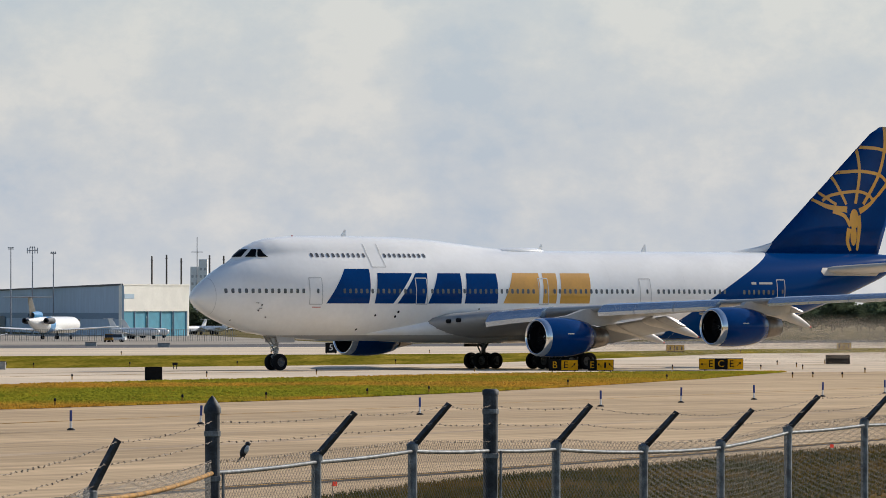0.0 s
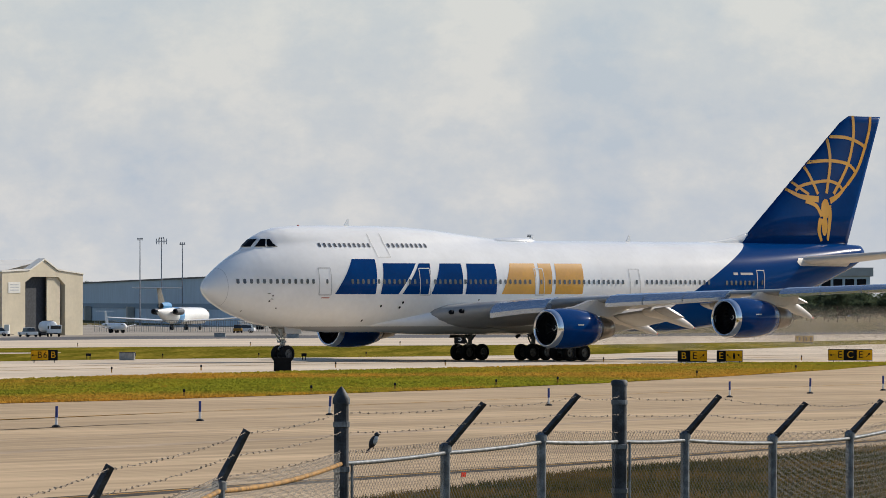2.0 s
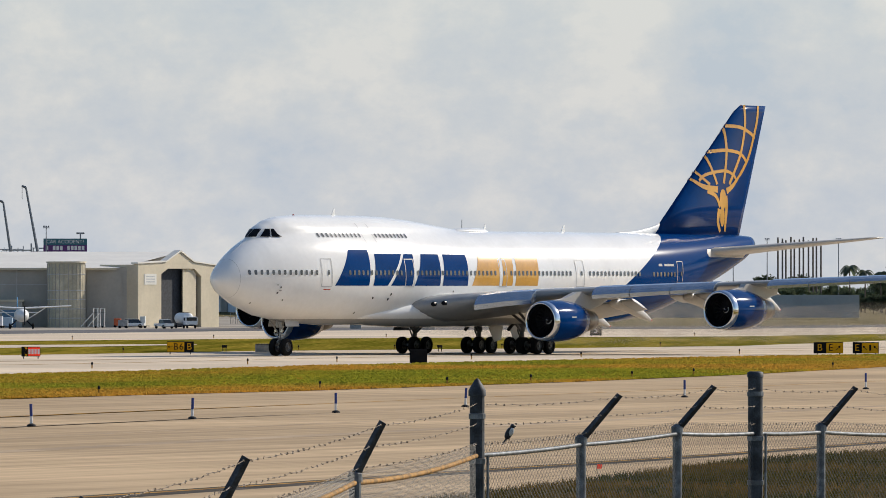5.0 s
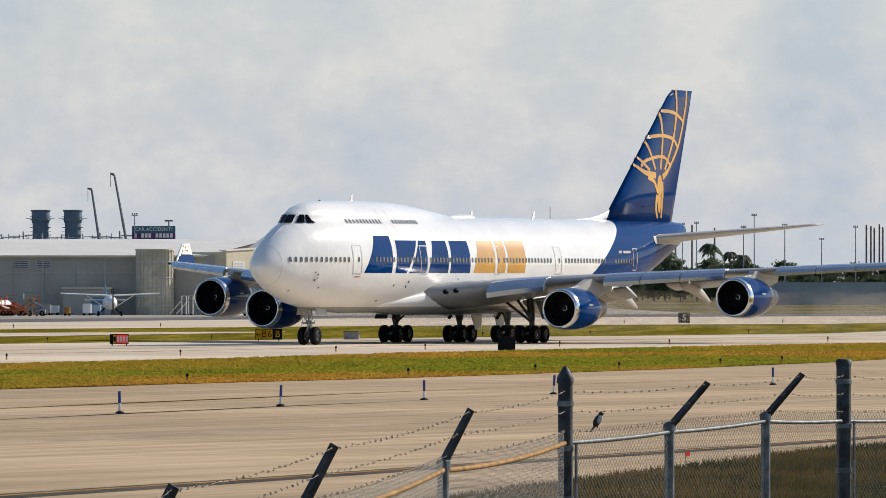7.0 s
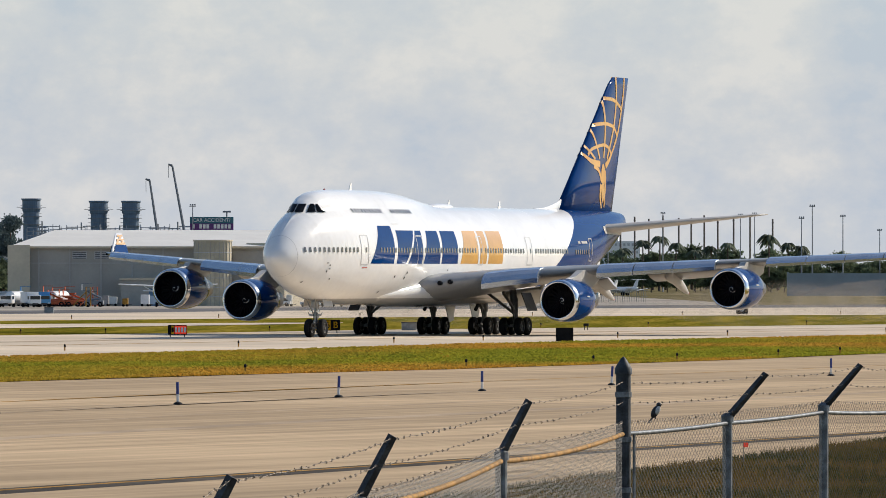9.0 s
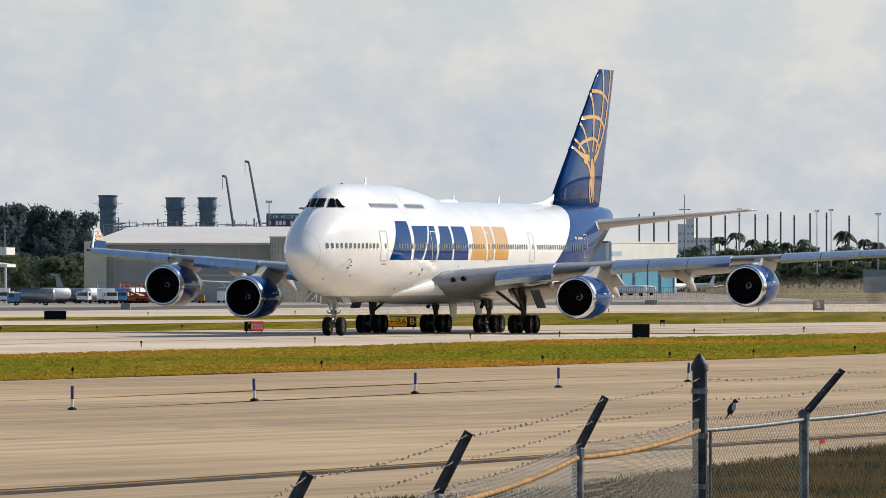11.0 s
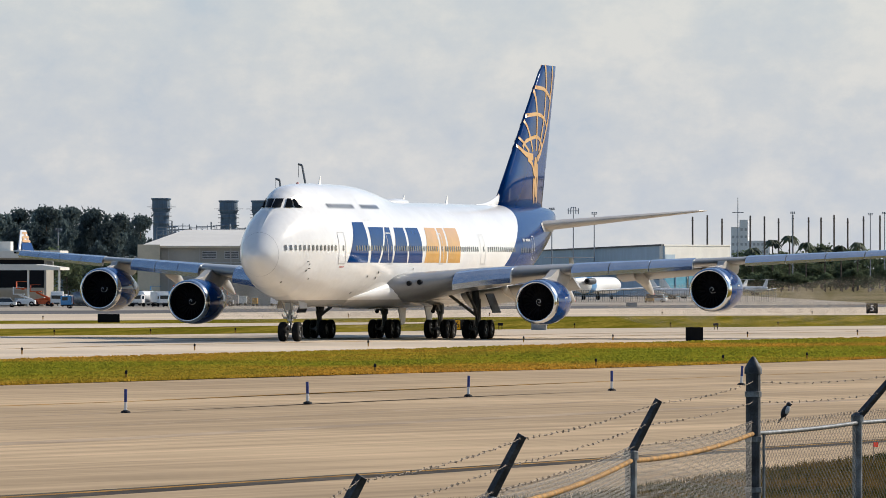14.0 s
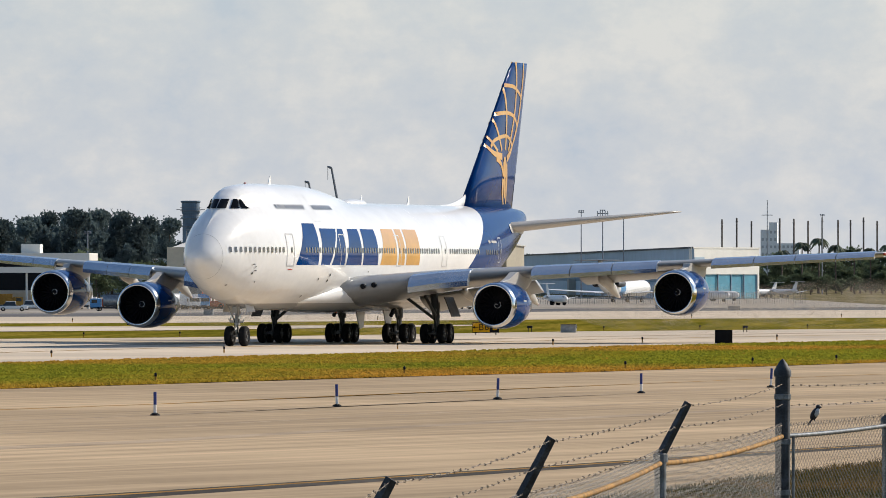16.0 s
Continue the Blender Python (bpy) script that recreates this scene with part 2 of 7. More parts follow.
GLASS_DARK = mat("cockpit_glass", (0.006, 0.008, 0.012), 0.3, var=0.1, shine=0.08)
SIDE_GLASS = mat("cockpit_side_glass", (0.006, 0.008, 0.012), 0.6, var=0.1, shine=0.0)
CABIN = mat("cabin_window", (0.09, 0.093, 0.1), 0.15, var=0.3, scale=2, shine=0.6)
SEAM = mat("panel_seam", (0.5, 0.5, 0.5), 0.5, var=0.1)
JOINT = mat("skin_joint", (0.68, 0.68, 0.67), 0.35, var=0.05)
RED = mat("red_paint", (0.45, 0.05, 0.03), 0.5, var=0.1)


def fuselage_paint():
    """White, with a navy tail behind a slanting border and a grey belly."""
    m = mat("fuselage_paint", (0.83, 0.825, 0.81), 0.16, var=0.03, scale=0.35, shine=0.42)
    n, l = m.node_tree.nodes, m.node_tree.links
    b = n["Principled BSDF"]
    white = b.inputs["Base Color"].links[0].from_socket
    co = n.new("ShaderNodeTexCoord")
    sep = n.new("ShaderNodeSeparateXYZ")
    l.new(co.outputs["Object"], sep.inputs[0])

    def calc(op, a, c):
        q = n.new("ShaderNodeMath")
        q.operation = op
        for k, v in ((0, a), (1, c)):
            if isinstance(v, (int, float)):
                q.inputs[k].default_value = v
            else:
                l.new(v, q.inputs[k])
        return q.outputs[0]

    def blend(fac, a, c):
        q = n.new("ShaderNodeMix")
        q.data_type = "RGBA"
        l.new(fac, q.inputs[0])
        l.new(a, q.inputs[6])
        q.inputs[7].default_value = (*c, 1)
        return q.outputs[2]

    up = calc("SUBTRACT", sep.outputs[2], 5.5)
    edge = calc("ADD", calc("MULTIPLY", up, 1.87), calc("MULTIPLY", calc("MULTIPLY", up, up), 0.085))
    aft = calc("SUBTRACT", 7.8 - 47.5, sep.outputs[0])
    tail = calc("GREATER_THAN", calc("SUBTRACT", aft, edge), 0.0)
    belly = calc("LESS_THAN", sep.outputs[2], 2.6)
    l.new(blend(tail, blend(belly, white, (0.42, 0.415, 0.4)), (0.0008, 0.036, 0.155)), b.inputs["Base Color"])
    # the navy coat is less glossy than the white
    l.new(calc("SUBTRACT", 0.42, calc("MULTIPLY", tail, 0.36)), b.inputs["Specular IOR Level"])
    return m


FUSELAGE = fuselage_paint()
# ---- ground ----
def sheet(name, outline, z, material, label, kind="structure"):
    """A flat piece of ground or pavement with a given outline of (bearing, distance)."""
    bm = bmesh.new()
    vs = [bm.verts.new(far(u, d, z)) for u, d in outline]
    f = bm.faces.new(vs)
    if f.normal.z < 0:
        f.normal_flip()
    bmesh.ops.triangulate(bm, faces=bm.faces[:])
    bm.normal_update()
    for f in bm.faces:
        if f.normal.z < 0:
            f.normal_flip()
    return tagged(obj(name, bm, material), label, "ground", kind=kind)


def strip(name, near, back, z, material, label):
    """Ground between a near edge and a far edge."""
    return sheet(name, list(near) + list(reversed(back)), z, material, label)


bm = bmesh.new()
box(bm, -4500, 4500, -900, 4900, -3.0, 0.0)
tagged(obj("ground", bm, DRY), "flat dry ground of the airfield reaching the horizon", "ground", kind="structure")
# edges, near to far, as (bearing, distance)
VERGE = [(-2600, 92), (-1200, 118), (-400, 138), (51, 147), (173, 153), (559, 177), (841, 199), (1140, 214), (1400, 235), (1568, 247), (2600, 330)]
STRIP_NEAR = [(-2600, 262), (-1009, 301), (-727, 314), (-225, 340), (57, 354), (300, 371), (559, 392), (841, 425), (1050, 462), (1240, 508), (1390, 566)]
STRIP_FAR = [(-2600, 300), (-1009, 387), (-727, 407), (-225, 444), (57, 474), (559, 520), (841, 548), (1100, 566), (1390, 570)]
FIELD_NEAR = [(-2600, 450), (-1009, 535), (-727, 545), (-400, 566), (0, 603), (500, 632), (841, 661), (1300, 812), (1568, 840), (2600, 930)]
FIELD_FAR = [(-2600, 600), (-1009, 706), (-727, 711), (0, 769), (841, 812), (1300, 905), (1568, 940), (2600, 1060)]
RUNWAY_FAR = [(-2600, 700), (-1009, 812), (-727, 822), (0, 930), (841, 985), (1300, 1080), (1568, 1110), (2600, 1250)]
ROAD_FAR = [(u, d * 1.085) for u, d in RUNWAY_FAR]
strip("pavement_taxiway", VERGE, FIELD_NEAR, 0.03, CONCRETE, "pale worn concrete taxiway with faint streaks")
strip("pavement_taxiway_far", [(u, d - 6) for u, d in STRIP_FAR] + [(2600, 640)], FIELD_NEAR, 0.034, PALE_CONCRETE, "pale concrete taxiway beyond the grass island")
strip("grass_verge", [(-2600, 40), (2600, 40)], VERGE, 0.06, VERGE_GRASS, "rough green and brown grass beside the fence")
strip("grass_island", STRIP_NEAR, STRIP_FAR, 0.06, GRASS, "long grass island with browned patches between taxiways")
strip("grass_field", FIELD_NEAR, FIELD_FAR, 0.03, MOWN, "mown green infield grass beside the runway")
strip("runway", FIELD_FAR, RUNWAY_FAR, 0.03, PALE_CONCRETE, "pale concrete runway beyond the infield")
strip("road_asphalt", RUNWAY_FAR, ROAD_FAR, 0.03, ASPHALT, "dark asphalt shoulder behind the runway")
strip("pavement_apron", [q for q in ROAD_FAR if q[0] <= 0] + [(620, 1060)], [(-2600, 1500), (-90, 1500), (330, 1500)], 0.03, APRON, "grey concrete apron before the hangars")


def band(name, line, width, z, material, label):
    """A painted or sealed line along (bearing, distance) points; width in metres of distance."""
    return strip(name, line, [(u, d + width) for u, d in line], z, material, label)


SHOULDER = [(-2600, 118), (-1009, 149), (-709, 156), (-159, 172), (390, 193), (784, 211), (1568, 268), (2600, 360)]
band("joint_shoulder", SHOULDER, 4.2, 0.034, SEAL, "dark sealed joint along the taxiway shoulder")
band("line_shoulder", [(u, d + 2.4) for u, d in SHOULDER], 0.8, 0.038, YELLOW_LINE, "worn yellow shoulder line")
MARKS = [(-2600, 190), (-1060, 233), (-734, 244.5), (-412, 261), (-128, 276), (126, 290), (355, 305), (743, 333), (1063, 362), (1205, 377), (1334, 390), (1455, 404), (1565, 418), (2600, 540)]
band("joint_edge", MARKS, 0.9, 0.034, STAIN, "thin dark joint under the edge markers")
band("line_edge", [(u, d * 1.085) for u, d in MARKS], 1.0, 0.034, YELLOW_LINE, "faded yellow taxiway edge line")
band("joint_middle", [(u, d * 0.92) for u, d in MARKS], 0.9, 0.034, STAIN, "thin joint in the concrete")
band("streak", [(u, d * 0.84) for u, d in MARKS], 3.5, 0.034, STAIN, "faint tyre streak on the concrete")
band("line_centre", [(-1600, 408), (-1009, 440), (-727, 466), (-225, 500), (57, 530), (559, 575), (841, 600), (1568, 655)], 1.6, 0.042, YELLOW_LINE, "worn yellow taxiway centre line")
band("streak_wheels", [(-1600, 430), (-1009, 470), (-727, 490), (-225, 525), (57, 552), (559, 596), (841, 622), (1568, 680)], 5.0, 0.038, STAIN, "tyre-darkened track on the taxiway")
strip("taxiway_link", [(-2600, 560), (-1009, 600), (-727, 612), (-300, 650), (-120, 674)], [(-2600, 610), (-1009, 656), (-727, 660), (-300, 676), (-120, 680)], 0.06, PALE_CONCRETE, "narrow concrete link taxiway across the infield")

# ---- the jet ----
TOP = [(0, 5.4), (0.15, 5.75), (0.5, 6.12), (1, 6.53), (2, 7.24), (3, 7.83), (3.6, 8.2), (4.3, 8.7), (5, 9.15), (6, 9.55), (7, 9.78), (9, 9.93), (12, 9.97), (17, 9.95), (19.5, 9.9), (22, 9.74), (24.5, 9.5), (27, 9.24), (29, 9.05), (31, 8.95), (60, 8.95), (66, 8.92), (68.2, 8.8), (68.65, 8.55)]
MAIN = [(0, 5.4), (0.15, 5.75), (0.5, 6.12), (1, 6.53), (2, 7.24), (3, 7.8), (3.6, 8.08), (4.3, 8.34), (5, 8.5), (6.5, 8.7), (9, 8.87), (12, 8.95), (60, 8.95), (66, 8.92), (68.2, 8.8), (68.65, 8.55)]
LOW = [(0, 5.33), (0.15, 4.97), (0.5, 4.66), (1, 4.3), (2, 3.79), (3, 3.4), (5, 2.82), (8, 2.39), (12, 2.17), (48, 2.17), (52, 2.5), (56, 3.35), (60, 4.5), (64, 5.8), (67, 6.9), (68.2, 7.5), (68.65, 7.9)]
WIDE = [(0, 0.05), (0.15, 0.42), (0.5, 0.77), (1, 1.07), (2, 1.48), (3, 1.79), (5, 2.27), (7, 2.66), (9, 2.95), (12, 3.18), (15, 3.25), (48, 3.25), (53, 3.02), (58, 2.5), (63, 1.75), (66, 1.2), (68.2, 0.7), (68.65, 0.3)]
UPPER = [(2.6, 0.0), (2.9, 0.08), (3.2, 0.2), (3.6, 0.38), (4.3, 0.7), (5, 0.98), (6, 1.3), (8, 1.72), (11, 2.08), (18, 2.16), (24, 1.95), (28, 1.4), (31, 0.8)]


def half_width(a, z):
    """Half the fuselage's width at a metres behind the nose and height z."""
    lo, hi, w = lerp(LOW, a), lerp(MAIN, a), lerp(WIDE, a)
    mid = (lo + hi) / 2
    t = (z - mid) / max(0.01, (hi - lo) / 2)
    m = w * math.sqrt(max(0, 1 - t * t))
    top = lerp(TOP, a)
    u = 0.0
    if 2.6 < a < 31:
        r = 2.35 if a > 6 else 1.2 + 1.15 * (a - 2.6) / 3.4
        t = (z - (top - r)) / r
        k = lerp([(2.6, 3), (6, 2.6), (9, 2), (31, 2)], a)
        u = lerp(UPPER, a) * max(0, 1 - abs(t) ** k) ** (1 / k) if t > -1 else 0.0
    p = lerp([(0, 2.6), (3, 2.8), (6, 4), (12, 6), (60, 6)], a)
    return (m ** p + u ** p) ** (1 / p)


def body(a, b, z):
    return Vector((7.8 - a, b, z))


def skin(a, z, side=1, off=0.012):
    """A place on the fuselage's skin, lifted a little off it."""
    w = half_width(a, z)
    dz = (half_width(a, z + 0.05) - half_width(a, z - 0.05)) / 0.1
    da = (half_width(a + 0.05, z) - half_width(a - 0.05, z)) / 0.1
    n = Vector((da, 1.0, -dz)).normalized()
    return body(a, side * w, z) + Vector((n.x, side * n.y, n.z)) * off


def fuselage_mesh():
    bm = bmesh.new()
    stations = [0, 0.05, 0.15, 0.3, 0.5, 0.75, 1, 1.4, 1.8, 2.2, 2.6, 3, 3.2, 3.4, 3.6, 3.8, 4, 4.15, 4.3, 4.45, 4.6, 4.8, 5, 5.2, 5.4, 5.6, 5.8, 6, 6.25, 6.5, 6.9, 7.3, 8, 9, 10, 11, 12, 13.5, 15, 17, 18.5, 20, 21, 22, 23, 24, 25, 26, 27, 28, 29, 30, 31, 33, 36, 40, 44, 47, 49, 51, 53, 55, 57, 59, 61, 63, 64.5, 66, 67, 67.7, 68.2, 68.45, 68.65]
    n = 72
    rings = []
    for a in stations:
        lo, hi = lerp(LOW, a), lerp(TOP, a)
        ring = []
        zs = [lo + (hi - lo) * (1 - math.cos(math.pi * k / n)) / 2 for k in range(n + 1)]
        ws = [half_width(a, z) for z in zs]
        ws[0] = ws[-1] = 0.0
        for k in range(n + 1):
            ring.append(bm.verts.new(body(a, ws[k], zs[k])))
        for k in range(n - 1, 0, -1):
            ring.append(bm.verts.new(body(a, -ws[k], zs[k])))
        rings.append(ring)
    for r, s in zip(rings, rings[1:]):
        for k in range(len(r)):
            j = (k + 1) % len(r)
            bm.faces.new((r[k], s[k], s[j], r[j]))
    bm.faces.new(rings[0])
    bm.faces.new(rings[-1][::-1])
    bmesh.ops.recalc_face_normals(bm, faces=bm.faces[:])
    return bm


def patch(bm, rows, side=1, off=0.012, across=3):
    """A flat-lying piece on the skin: rows of (z, a0, a1) from below upwards."""
    grid = [[bm.verts.new(skin(a0 + (a1 - a0) * k / across, z, side, off)) for k in range(across + 1)] for z, a0, a1 in rows]
    for r, s in zip(grid, grid[1:]):
        for k in range(across):
            q = (r[k], r[k + 1], s[k + 1], s[k])
            bm.faces.new(q if side < 0 else q[::-1])
    return bm


def slab_rows(z0, a0, a1, z1, b0, b1, n=7):
    return [(z0 + (z1 - z0) * k / n, a0 + (b0 - a0) * k / n, a1 + (b1 - a1) * k / n) for k in range(n + 1)]


def foil(chord, thick, n=10, droop=0.0):
    """An aerofoil's outline: (along the chord from the front, up)."""
    pts = []
    xs = [(1 - math.cos(math.pi * k / n)) / 2 for k in range(n + 1)]

    def th(x):
        return 5 * thick * (0.2969 * math.sqrt(x) - 0.126 * x - 0.3516 * x * x + 0.2843 * x ** 3 - 0.1015 * x ** 4)
    for x in xs:
        pts.append((x * chord, th(x) * chord * 0.95))
    for x in reversed(xs[1:-1]):
        pts.append((x * chord, -th(x) * chord * 0.85))
    return pts


def loft(bm, sections, place, mi=0):
    """Skin between outlines; sections are lists of 3D points."""
    rings = [[bm.verts.new(place(p)) for p in s] for s in sections]
    for r, s in zip(rings, rings[1:]):
        for k in range(len(r)):
            j = (k + 1) % len(r)
            bm.faces.new((r[k], r[j], s[j], s[k])).material_index = mi
    bm.faces.new(rings[0])
    bm.faces.new(rings[-1])
    bmesh.ops.recalc_face_normals(bm, faces=bm.faces[:])
    return bm


W_FRONT = [(2.6, 19.6), (3.3, 20.4), (5, 22.0), (12, 28.0), (21, 35.9), (31.6, 45.6)]
W_BACK = [(2.6, 36.3), (3.3, 36.4), (12, 38.6), (21, 42.9), (31.6, 49.6)]
W_Z = [(2.6, 3.35), (3.3, 3.5), (8, 4.2), (12, 4.55), (21, 5.1), (31.6, 5.72)]
W_THICK = [(2.6, 0.135), (5, 0.12), (12, 0.085), (31.6, 0.08)]
jet = root("airliner", (0, 0, 0), 0, "white four-engined jumbo airliner with navy tail taxiing on concrete", "airplane")


def wing(side):
    bm = bmesh.new()
    secs = []
    for b in (2.4, 3.3, 5, 7, 9.5, 12, 15, 18, 21, 24.5, 28, 31.0, 31.6):
        f, k, z = lerp(W_FRONT, b), lerp(W_BACK, b), lerp(W_Z, b)
        back = k - 0.16 * (k - f)
        secs.append([(f + x, b, z + y - 0.035 * (x - 1)) for x, y in foil(back - f, lerp(W_THICK, b) * 1.1)])
    loft(bm, secs, lambda p: body(p[0], side * p[1], p[2]))
    w = part("wing", bm, WING_GREY, jet, "swept grey wing with metal leading edge", smooth=True)
    # leading-edge slats, lowered a little
    spans = [(6.3, 9.4), (12.7, 14.7), (14.75, 16.9), (16.95, 19.3), (22.2, 24.4), (24.45, 26.6), (26.65, 28.8), (28.85, 30.9)]
    for b0, b1 in spans:
        bm = bmesh.new()
        secs = []
        for b in (b0, (b0 + b1) / 2, b1):
            f, k, z = lerp(W_FRONT, b), lerp(W_BACK, b), lerp(W_Z, b)
            c = k - f
            h = 0.042 * c + 0.16
            lead = 0.28 + 0.02 * c
            secs.append([(f + lead * 1.6, b, z + h * 0.62), (f + 0.1, b, z + h * 0.42), (f - lead * 0.6, b, z + 0.0), (f - lead * 0.95, b, z - h * 0.5), (f - lead * 0.85, b, z - h * 0.98), (f - lead * 0.3, b, z - h * 0.95), (f + lead * 0.3, b, z - h * 0.3), (f + lead * 1.2, b, z + h * 0.2)])
        loft(bm, secs, lambda p: body(p[0], side * p[1], p[2]))
        part("slat", bm, SLAT, w, "pale metal leading-edge slat")
    # flaps lowered behind the wing
    for b0, b1, drop in ((3.6, 10.6, 1.0), (13.2, 19.6, 0.8), (24.0, 30.6, 0.12)):
        bm = bmesh.new()
        secs = []
        for b in (b0, b1):
            f, k, z = lerp(W_FRONT, b), lerp(W_BACK, b), lerp(W_Z, b)
            c = (k - f) * 0.2
            z0 = z - 0.035 * (k - f - 1) * 0.84
            ang = 0.35 * drop
            pts = []
            for x, y in foil(c, 0.14, 6):
                pts.append((k - c * 0.82 + x * math.cos(ang) + y * math.sin(ang), b, z0 - 0.12 * drop + y * math.cos(ang) - x * math.sin(ang)))
            secs.append(pts)
        loft(bm, secs, lambda p: body(p[0], side * p[1], p[2]))
        part("flap", bm, WING_GREY, w, "lowered grey trailing-edge flap", smooth=True)
    # canoe fairings of the flap tracks
    for b, ln in ((6.4, 5.6), (9.6, 5.4), (14.6, 4.9), (18.6, 4.6)):
        k, f, z = lerp(W_BACK, b), lerp(W_FRONT, b), lerp(W_Z, b)
        z0 = z - 0.035 * (k - f) * 0.7 - 0.35
        bm = bmesh.new()
        secs = []
        for s in (0, 0.06, 0.18, 0.38, 0.58, 0.78, 0.92, 0.985, 1):
            r = 0.46 * math.sin(math.pi * min(1, s ** 0.8 * 0.96 + 0.015)) ** 0.62 + 0.02
            x = k - ln * 0.55 + s * ln
            drop = -0.2 * s * ln * 0.3 - (max(0, s - 0.35) ** 1.2) * 1.5
            secs.append([(x, b + r * 0.55 * math.cos(q * math.tau / 10), z0 + drop + r * math.sin(q * math.tau / 10)) for q in range(10)])
        loft(bm, secs, lambda p: body(p[0], side * p[1], p[2]))
        part("flap_track_fairing", bm, FAIRING, w, "pale canoe-shaped fairing drooping behind the wing", smooth=True)
        bm = bmesh.new()
        tip = secs[-1]
        c = Vector((sum(p[0] for p in tip) / 10, b, sum(p[2] for p in tip) / 10))
        lathe(bm, [(-0.02, 0.001), (0.0, 0.07), (0.14, 0.06), (0.2, 0.001)], "x", (0, 0, 0), 8)
        for v in bm.verts:
            v.co = body(c.x + v.co.x, side * c.y + v.co.y, c.z + v.co.z - 0.03)
        part("fairing_tip", bm, RED, w, "small red lamp at the fairing's tip")
    # winglet
    bm = bmesh.new()
    secs = []
    for s in (0, 0.3, 0.65, 1):
        b = 31.55 + 0.75 * s
        f = 46.3 + 2.7 * s
        c = 3.3 - 2.1 * s
        secs.append([(f + x, b + y, 5.66 + 1.6 * s) for x, y in foil(c, 0.09, 6)])
    loft(bm, secs, lambda p: body(p[0], side * p[1], p[2]))
    part("winglet", bm, WHITE, w, "white upturned winglet with navy and gold markings", smooth=True)
    for s0, s1, m, e0, e1 in ((0.03, 0.45, NAVY, 0.1, 0.92), (0.47, 0.57, GOLD, 0.15, 0.9), (0.66, 0.74, GOLD, 0.15, 0.9), (0.84, 0.92, GOLD, 0.15, 0.85), (0.575, 0.655, GOLD, 0.2, 0.36), (0.575, 0.655, GOLD, 0.62, 0.78), (0.745, 0.835, GOLD, 0.4, 0.58)):
        bm = bmesh.new()
        for face in (-1, 1):
            q = []
            for s, e in ((s0, e0), (s0, e1), (s1, e1), (s1, e0)):
                c = 3.3 - 2.1 * s
                q.append(bm.verts.new(body(46.3 + 2.7 * s + e * c, side * (31.55 + 0.75 * s + face * (0.06 * c + 0.012)), 5.66 + 1.6 * s)))
            bm.faces.new(q)
        part("winglet_marking", bm, m, w)
    # navigation lamp
    bm = bmesh.new()
    lathe(bm, [(-0.2, 0.001), (-0.12, 0.07), (0.2, 0.07), (0.25, 0.001)], "x", body(45.5, side * 31.4, 5.7), 8)
    part("wingtip_lamp", bm, RED if side > 0 else GLASS_DARK, w)
    return w


bm = bmesh.new()
box(bm, -0.01, 0.01, 0.28, 1.14, -0.09, 0.09)
for v in bm.verts:
    v.co = Matrix.Rotation(0.6 + 0.4 * v.co.y, 3, "Y") @ v.co
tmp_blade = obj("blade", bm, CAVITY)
BLADE_MESH = tmp_blade.data
bpy.data.objects.remove(tmp_blade)


